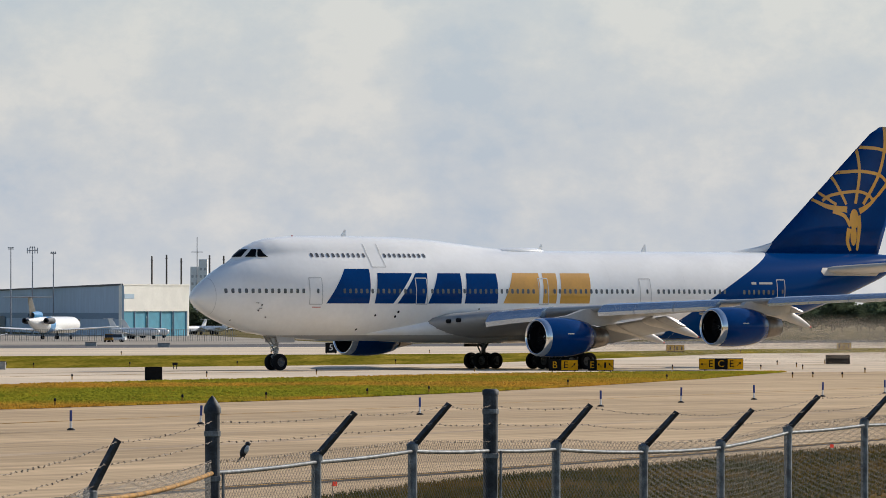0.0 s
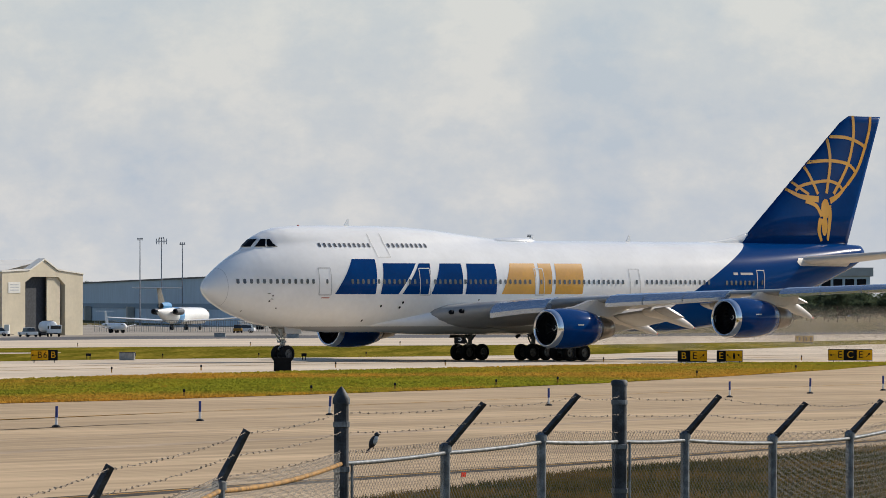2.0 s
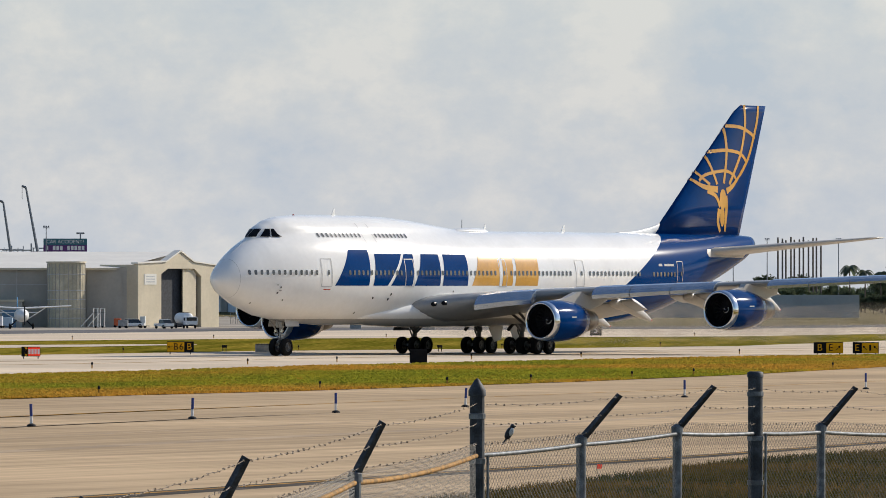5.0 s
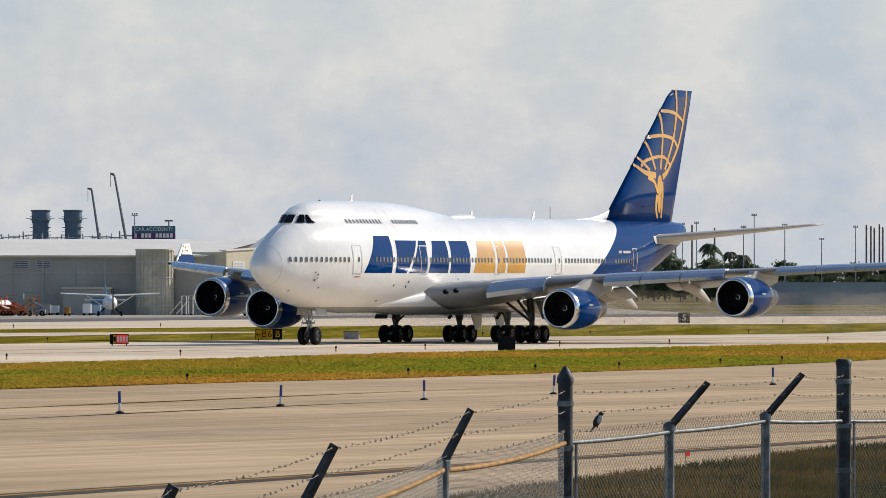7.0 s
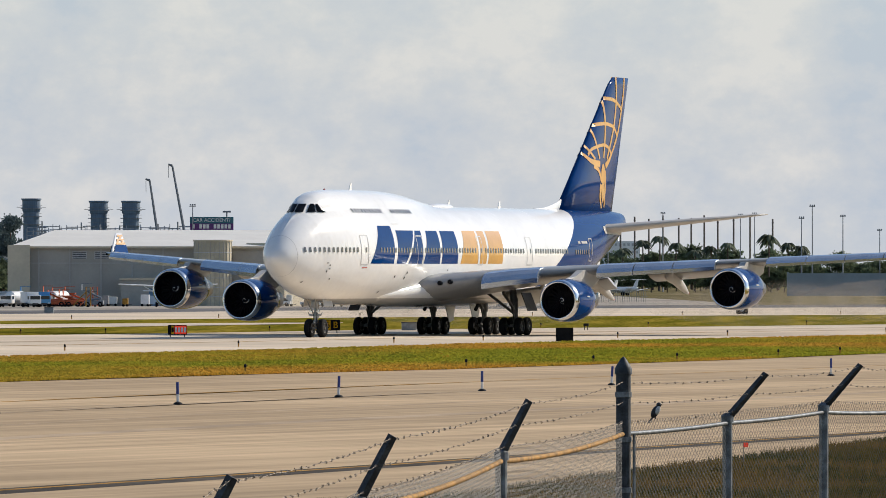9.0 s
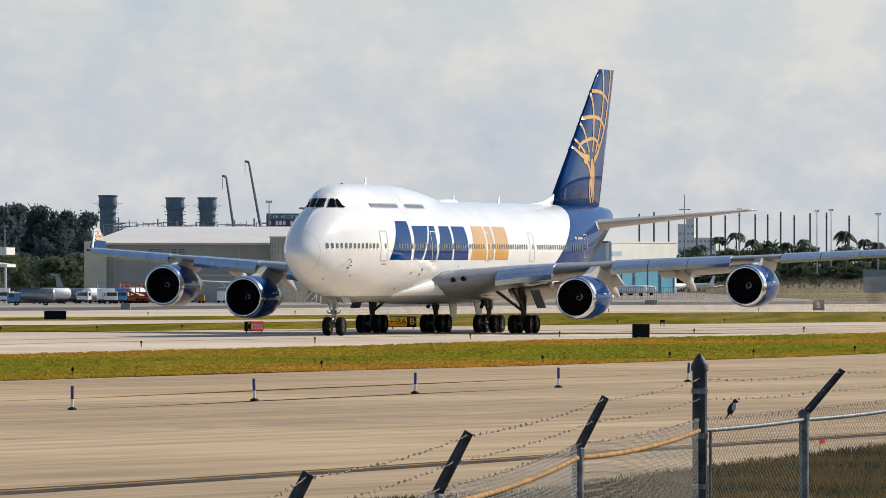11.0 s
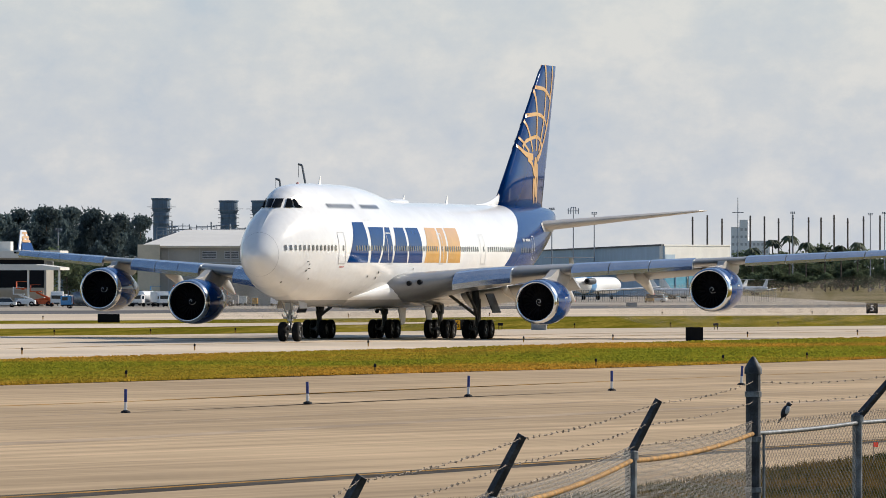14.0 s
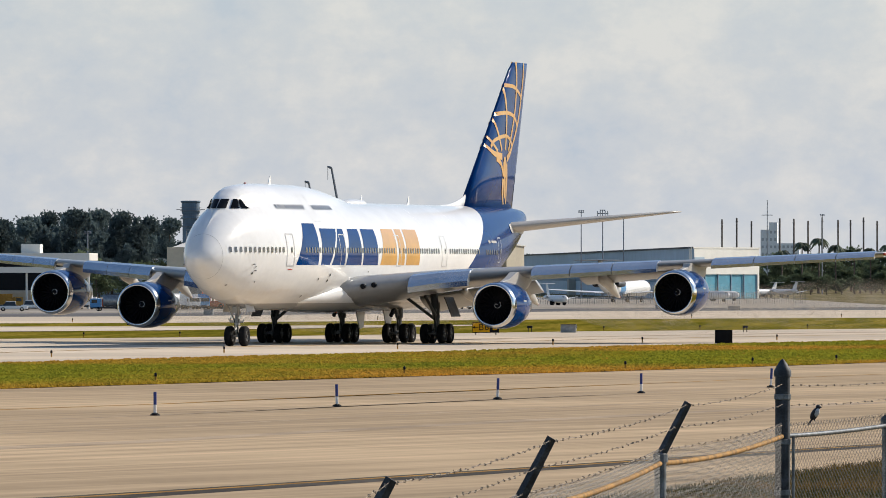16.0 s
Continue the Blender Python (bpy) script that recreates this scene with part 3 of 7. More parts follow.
def engine(b, a0, z, side):
    """A nacelle with its pylon; a0 is where the inlet begins."""
    e = new("engine")
    e.parent = jet
    e.location = body(a0, side * b, z)
    tagged(e, "navy jet engine nacelle with polished inlet lip")

    def turned(name, profile, m, label="", n=40, parent=e):
        bm = bmesh.new()
        lathe(bm, [(-s, r) for s, r in profile], "x", (0, 0, 0), n)
        bmesh.ops.recalc_face_normals(bm, faces=bm.faces[:])
        return part(name, bm, m, parent, label, smooth=True)
    turned("inlet_lip", [(0.5, 1.42), (0.25, 1.4), (0.1, 1.36), (0.02, 1.3), (0.0, 1.25), (0.04, 1.2), (0.16, 1.16), (0.4, 1.15)], ALUMINIUM, "polished metal inlet lip")
    turned("cowling", [(0.5, 1.425), (1.2, 1.47), (2.2, 1.48), (3.2, 1.42), (4.0, 1.3), (4.7, 1.12), (4.72, 1.05), (4.3, 1.0)], NAVY, "glossy navy fan cowling")
    turned("inlet_duct", [(0.38, 1.15), (0.9, 1.17), (1.35, 1.18), (1.36, 0.0)], CAVITY, "inside of the inlet, its shade painted near black")
    turned("core_nozzle", [(4.2, 0.98), (5.0, 0.9), (5.02, 0.92), (5.12, 0.9), (5.8, 0.79), (6.5, 0.66), (6.52, 0.6), (5.9, 0.55)], TITANIUM, "heat-stained metal core nozzle")
    turned("exhaust_cone", [(5.8, 0.42), (6.4, 0.34), (7.0, 0.08), (7.02, 0.001)], TITANIUM, n=20)
    fan = new("fan")
    fan.parent = jet
    fan.location = body(a0 + 1.2, side * b, z)
    tagged(fan, "dark engine fan with a white comma on its spinner")
    for k in range(24):
        ob = new("blade", BLADE_MESH)
        ob.parent = fan
        ob.matrix_local = Matrix.Rotation(k * math.tau / 24, 4, "X")
    bm = bmesh.new()
    lathe(bm, [(0.42, 0.002), (0.36, 0.1), (0.22, 0.2), (0.0, 0.31)], "x", (0, 0, 0), 24)
    bmesh.ops.recalc_face_normals(bm, faces=bm.faces[:])
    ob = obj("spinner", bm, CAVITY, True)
    ob.parent = fan
    # white comma painted on the spinner
    bm = bmesh.new()
    prev = None
    for k in range(25):
        t = k / 24
        ang = 6.6 * t
        pair = []
        for r in (0.06 + 0.19 * t - 0.02, 0.06 + 0.19 * t + 0.016):
            x = lerp([(0.0, 0.42), (0.1, 0.36), (0.2, 0.22), (0.31, 0.0)], r) + 0.03
            pair.append(bm.verts.new((x, r * math.cos(ang), r * math.sin(ang))))
        if prev:
            bm.faces.new((prev[0], prev[1], pair[1], pair[0]))
        prev = pair
    ob = obj("spinner_mark", bm, WHITE)
    ob.parent = fan
    # pylon from the cowling's top to the wing
    bm = bmesh.new()
    rise = lerp(W_Z, b) - z
    front = lerp(W_FRONT, b) - a0
    low = [(1.5, 0.10, 1.40), (2.6, 0.2, 1.3), (4.6, 0.22, 1.02), (6.2, 0.2, 0.82), (7.6, 0.08, 1.1)]
    high = [(1.75, 0.09, 1.47), (3.0, 0.2, 1.62), (front - 0.3, 0.24, rise - 0.02), (front + 1.6, 0.22, rise + 0.1), (front + 4.2, 0.1, rise - 0.25)]
    rings = []
    for (x0, w0, z0), (x1, w1, z1) in zip(low, high):
        rings.append([bm.verts.new((-x0, -w0, z0)), bm.verts.new((-x0, w0, z0)), bm.verts.new((-x1, w1, max(z1, z0 + 0.03))), bm.verts.new((-x1, -w1, max(z1, z0 + 0.03)))])
    for r, s in zip(rings, rings[1:]):
        for k in range(4):
            bm.faces.new((r[k], r[(k + 1) % 4], s[(k + 1) % 4], s[k]))
    bm.faces.new(rings[0])
    bm.faces.new(rings[-1])
    bmesh.ops.recalc_face_normals(bm, faces=bm.faces[:])
    part("pylon", bm, FAIRING, e, "pale engine pylon under the wing")
    # makers' mark on the cowling, as a plain bar
    for sd in (-1, 1):
        bm = bmesh.new()
        g = []
        for x in (1.9, 2.5):
            g.append([bm.verts.new((-x, sd * 1.49 * math.cos(q), 1.49 * math.sin(q))) for q in (0.15, 0.18, 0.21)])
        for k in range(2):
            bm.faces.new((g[0][k], g[0][k + 1], g[1][k + 1], g[1][k]))
        part("cowling_mark", bm, FAIRING, e)
    return e, fan


part("fuselage", fuselage_mesh(), FUSELAGE, jet, "white fuselage with navy tail section and grey belly", smooth=True)
wings = [wing(1), wing(-1)]
FANS = []
for sd in (1, -1):
    for b, a0, z in ((11.75, 23.0, 2.45), (20.9, 32.2, 3.22)):
        FANS.append(engine(b, a0, z, sd)[1])


def fin():
    bm = bmesh.new()
    secs = []
    for s in (0, 0.25, 0.5, 0.75, 0.95, 1.0):
        f, k = 54.6 + 12.2 * s, 66.9 + 3.85 * s
        if s == 1.0:
            f += 0.35
        secs.append([(f + x, y, 8.55 + 10.3 * s) for x, y in foil(k - f, 0.1 - 0.02 * s, 8)])
    loft(bm, secs, lambda p: body(p[0], p[1], p[2]))
    f = part("fin", bm, NAVY, jet, "tall navy tail fin with gold globe lines", smooth=True)
    bm = bmesh.new()
    secs = []
    for k in range(13):
        s = k / 12
        a = 50.2 + 5.9 * s
        h = 0.03 + 0.78 * s ** 2.2
        w = 0.04 + 0.12 * s
        secs.append([(a, -w, 8.75), (a, w, 8.75), (a, w * 0.75, 8.95 + h * 0.5), (a, w * 0.4, 8.95 + h * 0.85), (a, 0, 8.95 + h), (a, -w * 0.4, 8.95 + h * 0.85), (a, -w * 0.75, 8.95 + h * 0.5)])
    loft(bm, secs, lambda p: body(p[0], p[1], p[2]))
    part("dorsal_fillet", bm, WHITE, f, "white fillet before the fin", smooth=True)

    def on_fin(a, z, side):
        s = (z - 8.55) / 10.3
        fr, bk = 54.6 + 12.2 * s, 66.9 + 3.85 * s
        t = min(max((a - fr) / (bk - fr), 0.004), 0.997)
        th = 0.1 - 0.02 * s
        y = 5 * th * (0.2969 * math.sqrt(t) - 0.126 * t - 0.3516 * t * t + 0.2843 * t ** 3 - 0.1015 * t ** 4) * (bk - fr) * 0.95
        return body(fr + t * (bk - fr), side * (y + 0.02), z)

    def ribbon(bm, pts, width):
        """A painted band along points (a, z) on both faces of the fin, its ends kept on the fin."""
        for side in (1, -1):
            prev = None
            for i, (a, z) in enumerate(pts):
                p0, p1 = pts[max(0, i - 1)], pts[min(len(pts) - 1, i + 1)]
                d = Vector((p1[0] - p0[0], p1[1] - p0[1])).normalized()
                w = width if isinstance(width, (int, float)) else width[0] + (width[1] - width[0]) * i / (len(pts) - 1)
                pair = [bm.verts.new(on_fin(a - d.y * w / 2 * s, z + d.x * w / 2 * s, side)) for s in (1, -1)]
                if prev:
                    bm.faces.new((prev[0], prev[1], pair[1], pair[0]))
                prev = pair

    def flow(pts, n=6):
        """A smooth curve through the points."""
        q = [pts[0]] + list(pts) + [pts[-1]]
        out = []
        for k in range(1, len(q) - 2):
            for i in range(n):
                t = i / n
                out.append(tuple(0.5 * (2 * q[k][c] + (q[k + 1][c] - q[k - 1][c]) * t + (2 * q[k - 1][c] - 5 * q[k][c] + 4 * q[k + 1][c] - q[k + 2][c]) * t * t + (3 * q[k][c] - q[k - 1][c] - 3 * q[k + 1][c] + q[k + 2][c]) * t ** 3) for c in (0, 1)))
        return out + [pts[-1]]
    # meridians and parallels of the globe
    lines = [
        (flow([(67.5, 18.89), (67.52, 17.16), (66.84, 15.01), (65.22, 12.77)]), 0.3),
        (flow([(64.65, 17.12), (64.81, 15.15), (64.36, 12.81)]), 0.3),
        (flow([(62.03, 14.95), (62.68, 13.89), (63.38, 12.75)]), 0.26),
        (flow([(60.51, 13.78), (61.38, 13.22), (62.34, 12.71)]), 0.24),
        (flow([(69.52, 18.85), (69.34, 17.52), (68.2, 14.95), (66.84, 13.49)]), 0.3),
        (flow([(64.89, 17.25), (66.84, 17.15), (68.42, 16.71), (69.05, 16.31)]), 0.26),
        (flow([(62.37, 15.21), (64.75, 15.36), (66.84, 15.13), (67.76, 14.56)]), 0.26),
        (flow([(60.94, 13.0), (61.9, 13.47), (64.36, 13.78), (65.74, 13.52), (66.27, 13.09)]), 0.24),
        # plain bands of the emblem's stem below the globe
        (flow([(59.84, 13.2), (61.38, 12.57), (63.45, 12.34)]), (0.2, 0.5)),
        (flow([(66.89, 13.56), (65.8, 12.69), (64.8, 12.22)]), (0.2, 0.5)),
        (flow([(61.95, 12.2), (63.14, 11.85), (63.82, 11.03)]), 0.32),
        (flow([(63.71, 10.87), (63.5, 9.88), (63.84, 9.11)]), (0.5, 0.25)),
        (flow([(64.65, 11.86), (64.8, 10.88), (64.57, 9.15)]), (0.55, 0.25)),
    ]
    for pts, width in lines:
        bm = bmesh.new()
        ribbon(bm, pts, width)
        part("globe_line", bm, GOLD, f)
    for a, z, w, h in ((64.23, 11.6, 1.0, 1.6), (64.18, 10.3, 0.7, 1.6)):
        bm = bmesh.new()
        for side in (1, -1):
            bm.faces.new([bm.verts.new(on_fin(a + w / 2 * math.cos(q * math.tau / 12), z + h / 2 * math.sin(q * math.tau / 12), side)) for q in range(12)])
        part("emblem_disc", bm, GOLD, f)
    return f


def tailplane(side):
    bm = bmesh.new()
    secs = []
    for s in (0, 0.1, 0.5, 0.97, 1.0):
        b = 0.7 + 10.4 * s
        f = 58.6 + 10.2 * s + (0.4 if s == 1 else 0)
        k = 66.9 + 3.6 * s
        secs.append([(f + x, b, 7.45 + 1.2 * s + y) for x, y in foil(k - f, 0.1, 8)])
    loft(bm, secs, lambda p: body(p[0], side * p[1], p[2]))
    ob = part("tailplane", bm, FAIRING, jet, "pale grey horizontal tailplane", smooth=True)
    bm = bmesh.new()
    patch(bm, [(z, 59.2 + abs(z - 7.45) * 0.9, 66.2 - abs(z - 7.45) * 1.2) for z in (7.15, 7.3, 7.45, 7.6, 7.75)], side, 0.03, 6)
    part("trim_plate", bm, FAIRING, ob, "bare metal plate round the tailplane's root", smooth=True)


fin()
tailplane(1)
tailplane(-1)

# wing-to-body fairing
bm = bmesh.new()
secs = []
for a, w, lo, hi in ((14.5, 1.7, 2.45, 3.0), (16.0, 2.1, 2.25, 3.5), (18, 2.5, 2.12, 3.9), (20, 2.95, 2.02, 4.3), (22, 3.35, 1.97, 4.6), (24.5, 3.58, 1.95, 4.7), (30, 3.6, 1.95, 4.4), (36, 3.55, 2.0, 4.0), (40, 3.35, 2.05, 3.8), (43, 2.7, 2.3, 3.2)):
    m = (lo + hi) / 2
    secs.append([(a, w * math.cos(q * math.tau / 20), m + (hi - lo) / 2 * math.sin(q * math.tau / 20)) for q in range(20)])
loft(bm, secs, lambda p: body(p[0], p[1], p[2]))
part("wing_root_fairing", bm, FUSELAGE, jet, "smooth fairing between wing and belly", smooth=True)

# cabin windows, doors and markings on both sides
for side in (1, -1):
    def pane(a, z, h=0.34, w=0.23, m=CABIN):
        bm = bmesh.new()
        patch(bm, [(z - h / 2, a - w * 0.32, a + w * 0.32), (z - h * 0.33, a - w / 2, a + w / 2), (z + h * 0.33, a - w / 2, a + w / 2), (z + h / 2, a - w * 0.32, a + w * 0.32)], side, 0.032, 1)
        part("cabin_window", bm, m, jet)
    doors = [(8.75, 9.85, 4.9, 6.85), (18.45, 19.5, 4.9, 6.85), (30.2, 31.1, 4.9, 6.85), (40.1, 41.15, 4.9, 6.85), (54.1, 54.95, 5.2, 6.8)]
    a = 2.1
    while a < 54.0:
        if not any(d0 - 0.3 < a < d1 + 0.3 for d0, d1, *_ in doors) and not 10.0 < a < 11.6 and not 48.9 < a < 50.3:
            pane(a, 5.88 if a < 50 else 5.84)
        a += 0.51
    for d0, d1, z0, z1 in doors:
        pane((d0 + d1) / 2 + 0.15, 5.88, 0.34, 0.2)
        bm = bmesh.new()
        t = 0.035
        zs = [z0 + (z1 - z0) * k / 8 for k in range(9)]
        patch(bm, [(z, d0 - t, d0 + t) for z in zs], side, 0.02, 1)
        patch(bm, [(z, d1 - t, d1 + t) for z in zs], side, 0.02, 1)
        patch(bm, [(z0 - t, d0, d1), (z0 + t, d0, d1)], side, 0.02, 2)
        patch(bm, [(z1 - t, d0, d1), (z1 + t, d0, d1)], side, 0.02, 2)
        part("door_outline", bm, SEAM if d0 < 50 else FAIRING, jet, "thin grey outline of a cabin door")
    for a0, n in ((9.7, 11), (16.35, 9)):
        for k in range(n):
            pane(a0 + k * 0.47, 8.52, 0.3, 0.22)
    bm = bmesh.new()
    zs = [7.65 + 0.25 * k for k in range(8)]
    for c in (14.75, 16.0):
        patch(bm, [(z, c - 0.035, c + 0.035) for z in zs], side, 0.02, 1)
    patch(bm, [(7.62, 14.75, 16.0), (7.69, 14.75, 16.0)], side, 0.02, 3)
    part("door_outline", bm, SEAM, jet, "thin grey outline of the upper-deck door")
    # name of the airline, as plain slanting blocks
    blocks = [
        (NAVY, 4.96, 10.2, 14.05, 7.52, 12.1, 14.35), (NAVY, 4.96, 14.55, 16.3, 7.22, 15.0, 18.3),
        (NAVY, 4.96, 16.7, 19.3, 7.22, 18.6, 19.7), (NAVY, 4.96, 19.6, 22.75, 7.22, 20.7, 22.85), (NAVY, 4.96, 23.05, 26.2, 7.22, 23.4, 26.3),
        (GOLD, 4.97, 26.75, 30.2, 7.25, 27.9, 30.4), (GOLD, 4.97, 30.55, 31.85, 7.25, 30.75, 32.1), (GOLD, 4.97, 32.2, 35.1, 7.25, 32.5, 35.35),
    ]
    for m, z0, a0, a1, z1, b0, b1 in blocks:
        bm = bmesh.new()
        rows = slab_rows(z0, a0, a1, z1, b0, b1, 9)
        if side < 0:
            rows = slab_rows(z0, 45.3 - a1, 45.3 - a0, z1, 45.3 - b1, 45.3 - b0, 9)
        patch(bm, rows, side, 0.013, 5)
        part("name_block", bm, m, jet, smooth=True)
    bm = bmesh.new()
    patch(bm, [(6.45, 52.2, 53.6), (6.62, 52.2, 53.6)], side, 0.016, 4)
    part("registration_bar", bm, FAIRING, jet)
    bm = bmesh.new()
    patch(bm, [(6.44, 51.4, 51.9), (6.63, 51.4, 51.9)], side, 0.016, 3)
    part("flag_mark", bm, FAIRING, jet)

# cockpit glazing
def brow(z, b):
    """How far behind the nose the skin reaches half-width b at height z."""
    a = 2.7
    while a < 7.0 and half_width(a, z) < b:
        a += 0.02
    return a


GLAZING_Z = [8.36, 8.5, 8.64, 8.79, 8.93]
for side in (1, -1):
    bm = bmesh.new()
    g = [[bm.verts.new(body(brow(z, b) - 0.06, side * b, z + 0.03)) for b in (0.03, 0.13, 0.26, 0.38, 0.5)] for z in GLAZING_Z]
    for r, q in zip(g, g[1:]):
        for k in range(4):
            bm.faces.new((r[k], r[k + 1], q[k + 1], q[k]))
    part("windscreen", bm, GLASS_DARK, jet, "dark cockpit windscreen", smooth=True)
    # two side windows, the rear one cut to a point
    low_z, high_z = GLAZING_Z[0], GLAZING_Z[-1]
    front_low, front_high = brow(low_z, 0.54) + 0.06, brow(high_z, 0.54) + 0.06
    for f0, f1, h0, h1 in ((0.04, 0.47, 0.04, 0.42), (0.55, 1.0, 0.5, 0.74)):
        rows = []
        for k in range(11):
            t = k / 10
            a0 = front_low + (front_high - front_low) * t
            a1 = 6.05 - 0.12 * t
            rows.append((low_z + (high_z - low_z) * t, a0 + (a1 - a0) * (f0 + (h0 - f0) * t), a0 + (a1 - a0) * (f1 + (h1 - f1) * t)))
        bm = bmesh.new()
        patch(bm, rows, side, 0.055, 8)
        part("cockpit_window", bm, SIDE_GLASS, jet, "dark cockpit window", smooth=True)
# seam of the radome
bm = bmesh.new()
lo, hi = lerp(LOW, 1.4), lerp(TOP, 1.4)
zs = [(lo + hi) / 2 - (hi - lo) / 2 * math.cos(math.pi * k / 40) * 0.9985 for k in range(41)]
for side in (1, -1):
    patch(bm, [(z, 1.385, 1.415) for z in zs], side, 0.008, 1)
part("radome_seam", bm, SEAM, jet)
# aerials and the hump on the crown
for a, h, w in ((13.8, 0.5, 0.12), (32.6, 0.5, 0.1), (42.8, 0.55, 0.12)):
    secs = [[(a, -0.03, lerp(TOP, a) - 0.05), (a + 0.5, -0.03, lerp(TOP, a) - 0.05), (a + 0.5, 0.03, lerp(TOP, a) - 0.05), (a, 0.03, lerp(TOP, a) - 0.05)],
            [(a + 0.35, -0.01, lerp(TOP, a) + h), (a + 0.5, -0.01, lerp(TOP, a) + h), (a + 0.5, 0.01, lerp(TOP, a) + h), (a + 0.35, 0.01, lerp(TOP, a) + h)]]
    b2 = bmesh.new()
    loft(b2, secs, lambda p: body(*p))
    part("blade_aerial", b2, WHITE, jet)
bm = bmesh.new()
secs = [[(a, w * math.cos(q * math.tau / 12), 8.85 + h * max(0, math.sin(q * math.tau / 12))) for q in range(12)] for a, w, h in ((28.2, 0.1, 0.05), (29, 0.5, 0.26), (31, 0.6, 0.34), (32.6, 0.5, 0.3), (33.3, 0.1, 0.12))]
loft(bm, secs, lambda p: body(*p))
part("satellite_hump", bm, WHITE, jet, "low white aerial hump on the crown", smooth=True)
bm = bmesh.new()
lathe(bm, [(0.0, 0.09), (0.07, 0.07), (0.1, 0.001)], "z", body(9.3, 0, 9.92), 10)
part("beacon", bm, RED, jet, "small red beacon on the crown")

# small ports and probes on the nose and flanks
for side in (1, -1):
    for a, z, r in ((4.9, 4.85, 0.06), (4.7, 4.45, 0.07), (5.4, 3.95, 0.06), (14.8, 4.1, 0.09), (13.6, 3.05, 0.08), (16.9, 4.35, 0.1), (16.7, 4.0, 0.1), (2.9, 3.75, 0.05), (24.5, 4.55, 0.07)):
        bm = bmesh.new()
        bm.faces.new([bm.verts.new(skin(a + r * math.cos(q * math.tau / 10), z + r * math.sin(q * math.tau / 10), side, 0.03)) for q in range(10)])
        part("port", bm, CAVITY, jet)
    for a, z in ((4.6, 5.0), (4.9, 4.6)):
        p = skin(a, z, side, 0.0)
        part("probe", rods((p, p + Vector((0.05, side * 0.14, 0)), 0.03), (p + Vector((0.05, side * 0.14, 0)), p + Vector((0.3, side * 0.16, 0)), 0.022), n=6), STRUT, jet, "small air-data probe on the nose")
    bm = bmesh.new()
    patch(bm, [(4.66, 9.0, 9.75), (4.72, 9.0, 9.75)], side, 0.02, 3)
    part("sill_mark", bm, RED, jet, "thin red mark below the door")
    # landing lamps in the leading edge
    for b in (3.9, 4.45):
        f, z = lerp(W_FRONT, b), lerp(W_Z, b)
        bm = bmesh.new()
        lathe(bm, [(0.1, 0.001), (0.1, 0.13), (0.02, 0.17), (-0.2, 0.17)], "x", body(f - 0.06, side * b, z + 0.05), 16)
        part("landing_lamp", bm, GLASS_DARK, wings[0 if side > 0 else 1], "round landing lamp in the leading edge")
# skin joints of the fuselage
for a in (37.2, 44.6):
    bm = bmesh.new()
    lo, hi = lerp(LOW, a) + 0.1, lerp(TOP, a) - 0.06
    zs = [lo + (hi - lo) * k / 40 for k in range(41)]
    for side in (1, -1):
        patch(bm, [(z, a - 0.008, a + 0.008) for z in zs], side, 0.02, 1)
    part("skin_joint", bm, JOINT, jet)

# ---- landing gear ----
WHEELS = []


def wheel(parent, x, y, r=0.62, w=0.42):
    h = new("wheel")
    h.parent = jet
    at = parent.location + Vector((x, y, r))
    h.location = at
    WHEELS.append((h, r, tuple(at)))
    tagged(h, "black landing gear tyre on a grey rim")
    bm = bmesh.new()
    lathe(bm, [(-w / 2, r * 0.56), (-w / 2, r * 0.86), (-w * 0.38, r * 0.97), (-w * 0.2, r), (w * 0.2, r), (w * 0.38, r * 0.97), (w / 2, r * 0.86), (w / 2, r * 0.56)], "y", (0, 0, 0), 28)
    bmesh.ops.recalc_face_normals(bm, faces=bm.faces[:])
    t = obj("tyre", bm, RUBBER, True)
    t.parent = h
    bm = bmesh.new()
    for s in (-1, 1):
        lathe(bm, [(s * w * 0.42, r * 0.57), (s * w * 0.47, r * 0.5), (s * w * 0.3, r * 0.42), (s * w * 0.3, r * 0.2), (s * w * 0.5, r * 0.14), (s * w * 0.5, 0.001)], "y", (0, 0, 0), 20)
        for k in range(8):
            q = k * math.tau / 8
            rod(bm, (r * 0.3 * math.cos(q), s * w * 0.28, r * 0.3 * math.sin(q)), (r * 0.3 * math.cos(q), s * w * 0.36, r * 0.3 * math.sin(q)), 0.04, n=6)
    bmesh.ops.recalc_face_normals(bm, faces=bm.faces[:])
    t = obj("rim", bm, STRUT)
    t.parent = h
    return h


def gear(name, a, b, wheels, top, label):
    g = new(name)
    g.parent = jet
    g.location = body(a, b, 0)
    tagged(g, label)
    for x, y in wheels:
        wheel(g, x, y)
    return g


nose_gear = gear("nose_gear", 7.8, 0, [(0, 0.46), (0, -0.46)], 3.0, "twin-wheel nose landing gear with lamps")
NOSE_METAL = mat("nose_strut", (0.3, 0.3, 0.29), 0.4, metal=0.4, var=0.2)
part("strut", rods(((0, 0, 0.62), (0, 0, 1.35), 0.085), ((0, 0, 1.3), (-0.06, 0, 2.1), 0.14), ((-0.06, 0, 2.1), (-0.12, 0, 3.0), 0.17)), NOSE_METAL, nose_gear)
part("collar", rods(((0, 0, 1.28), (0, 0, 1.42), 0.19), ((-0.05, 0, 2.0), (-0.06, 0, 2.12), 0.21), n=14), FAIRING, nose_gear)
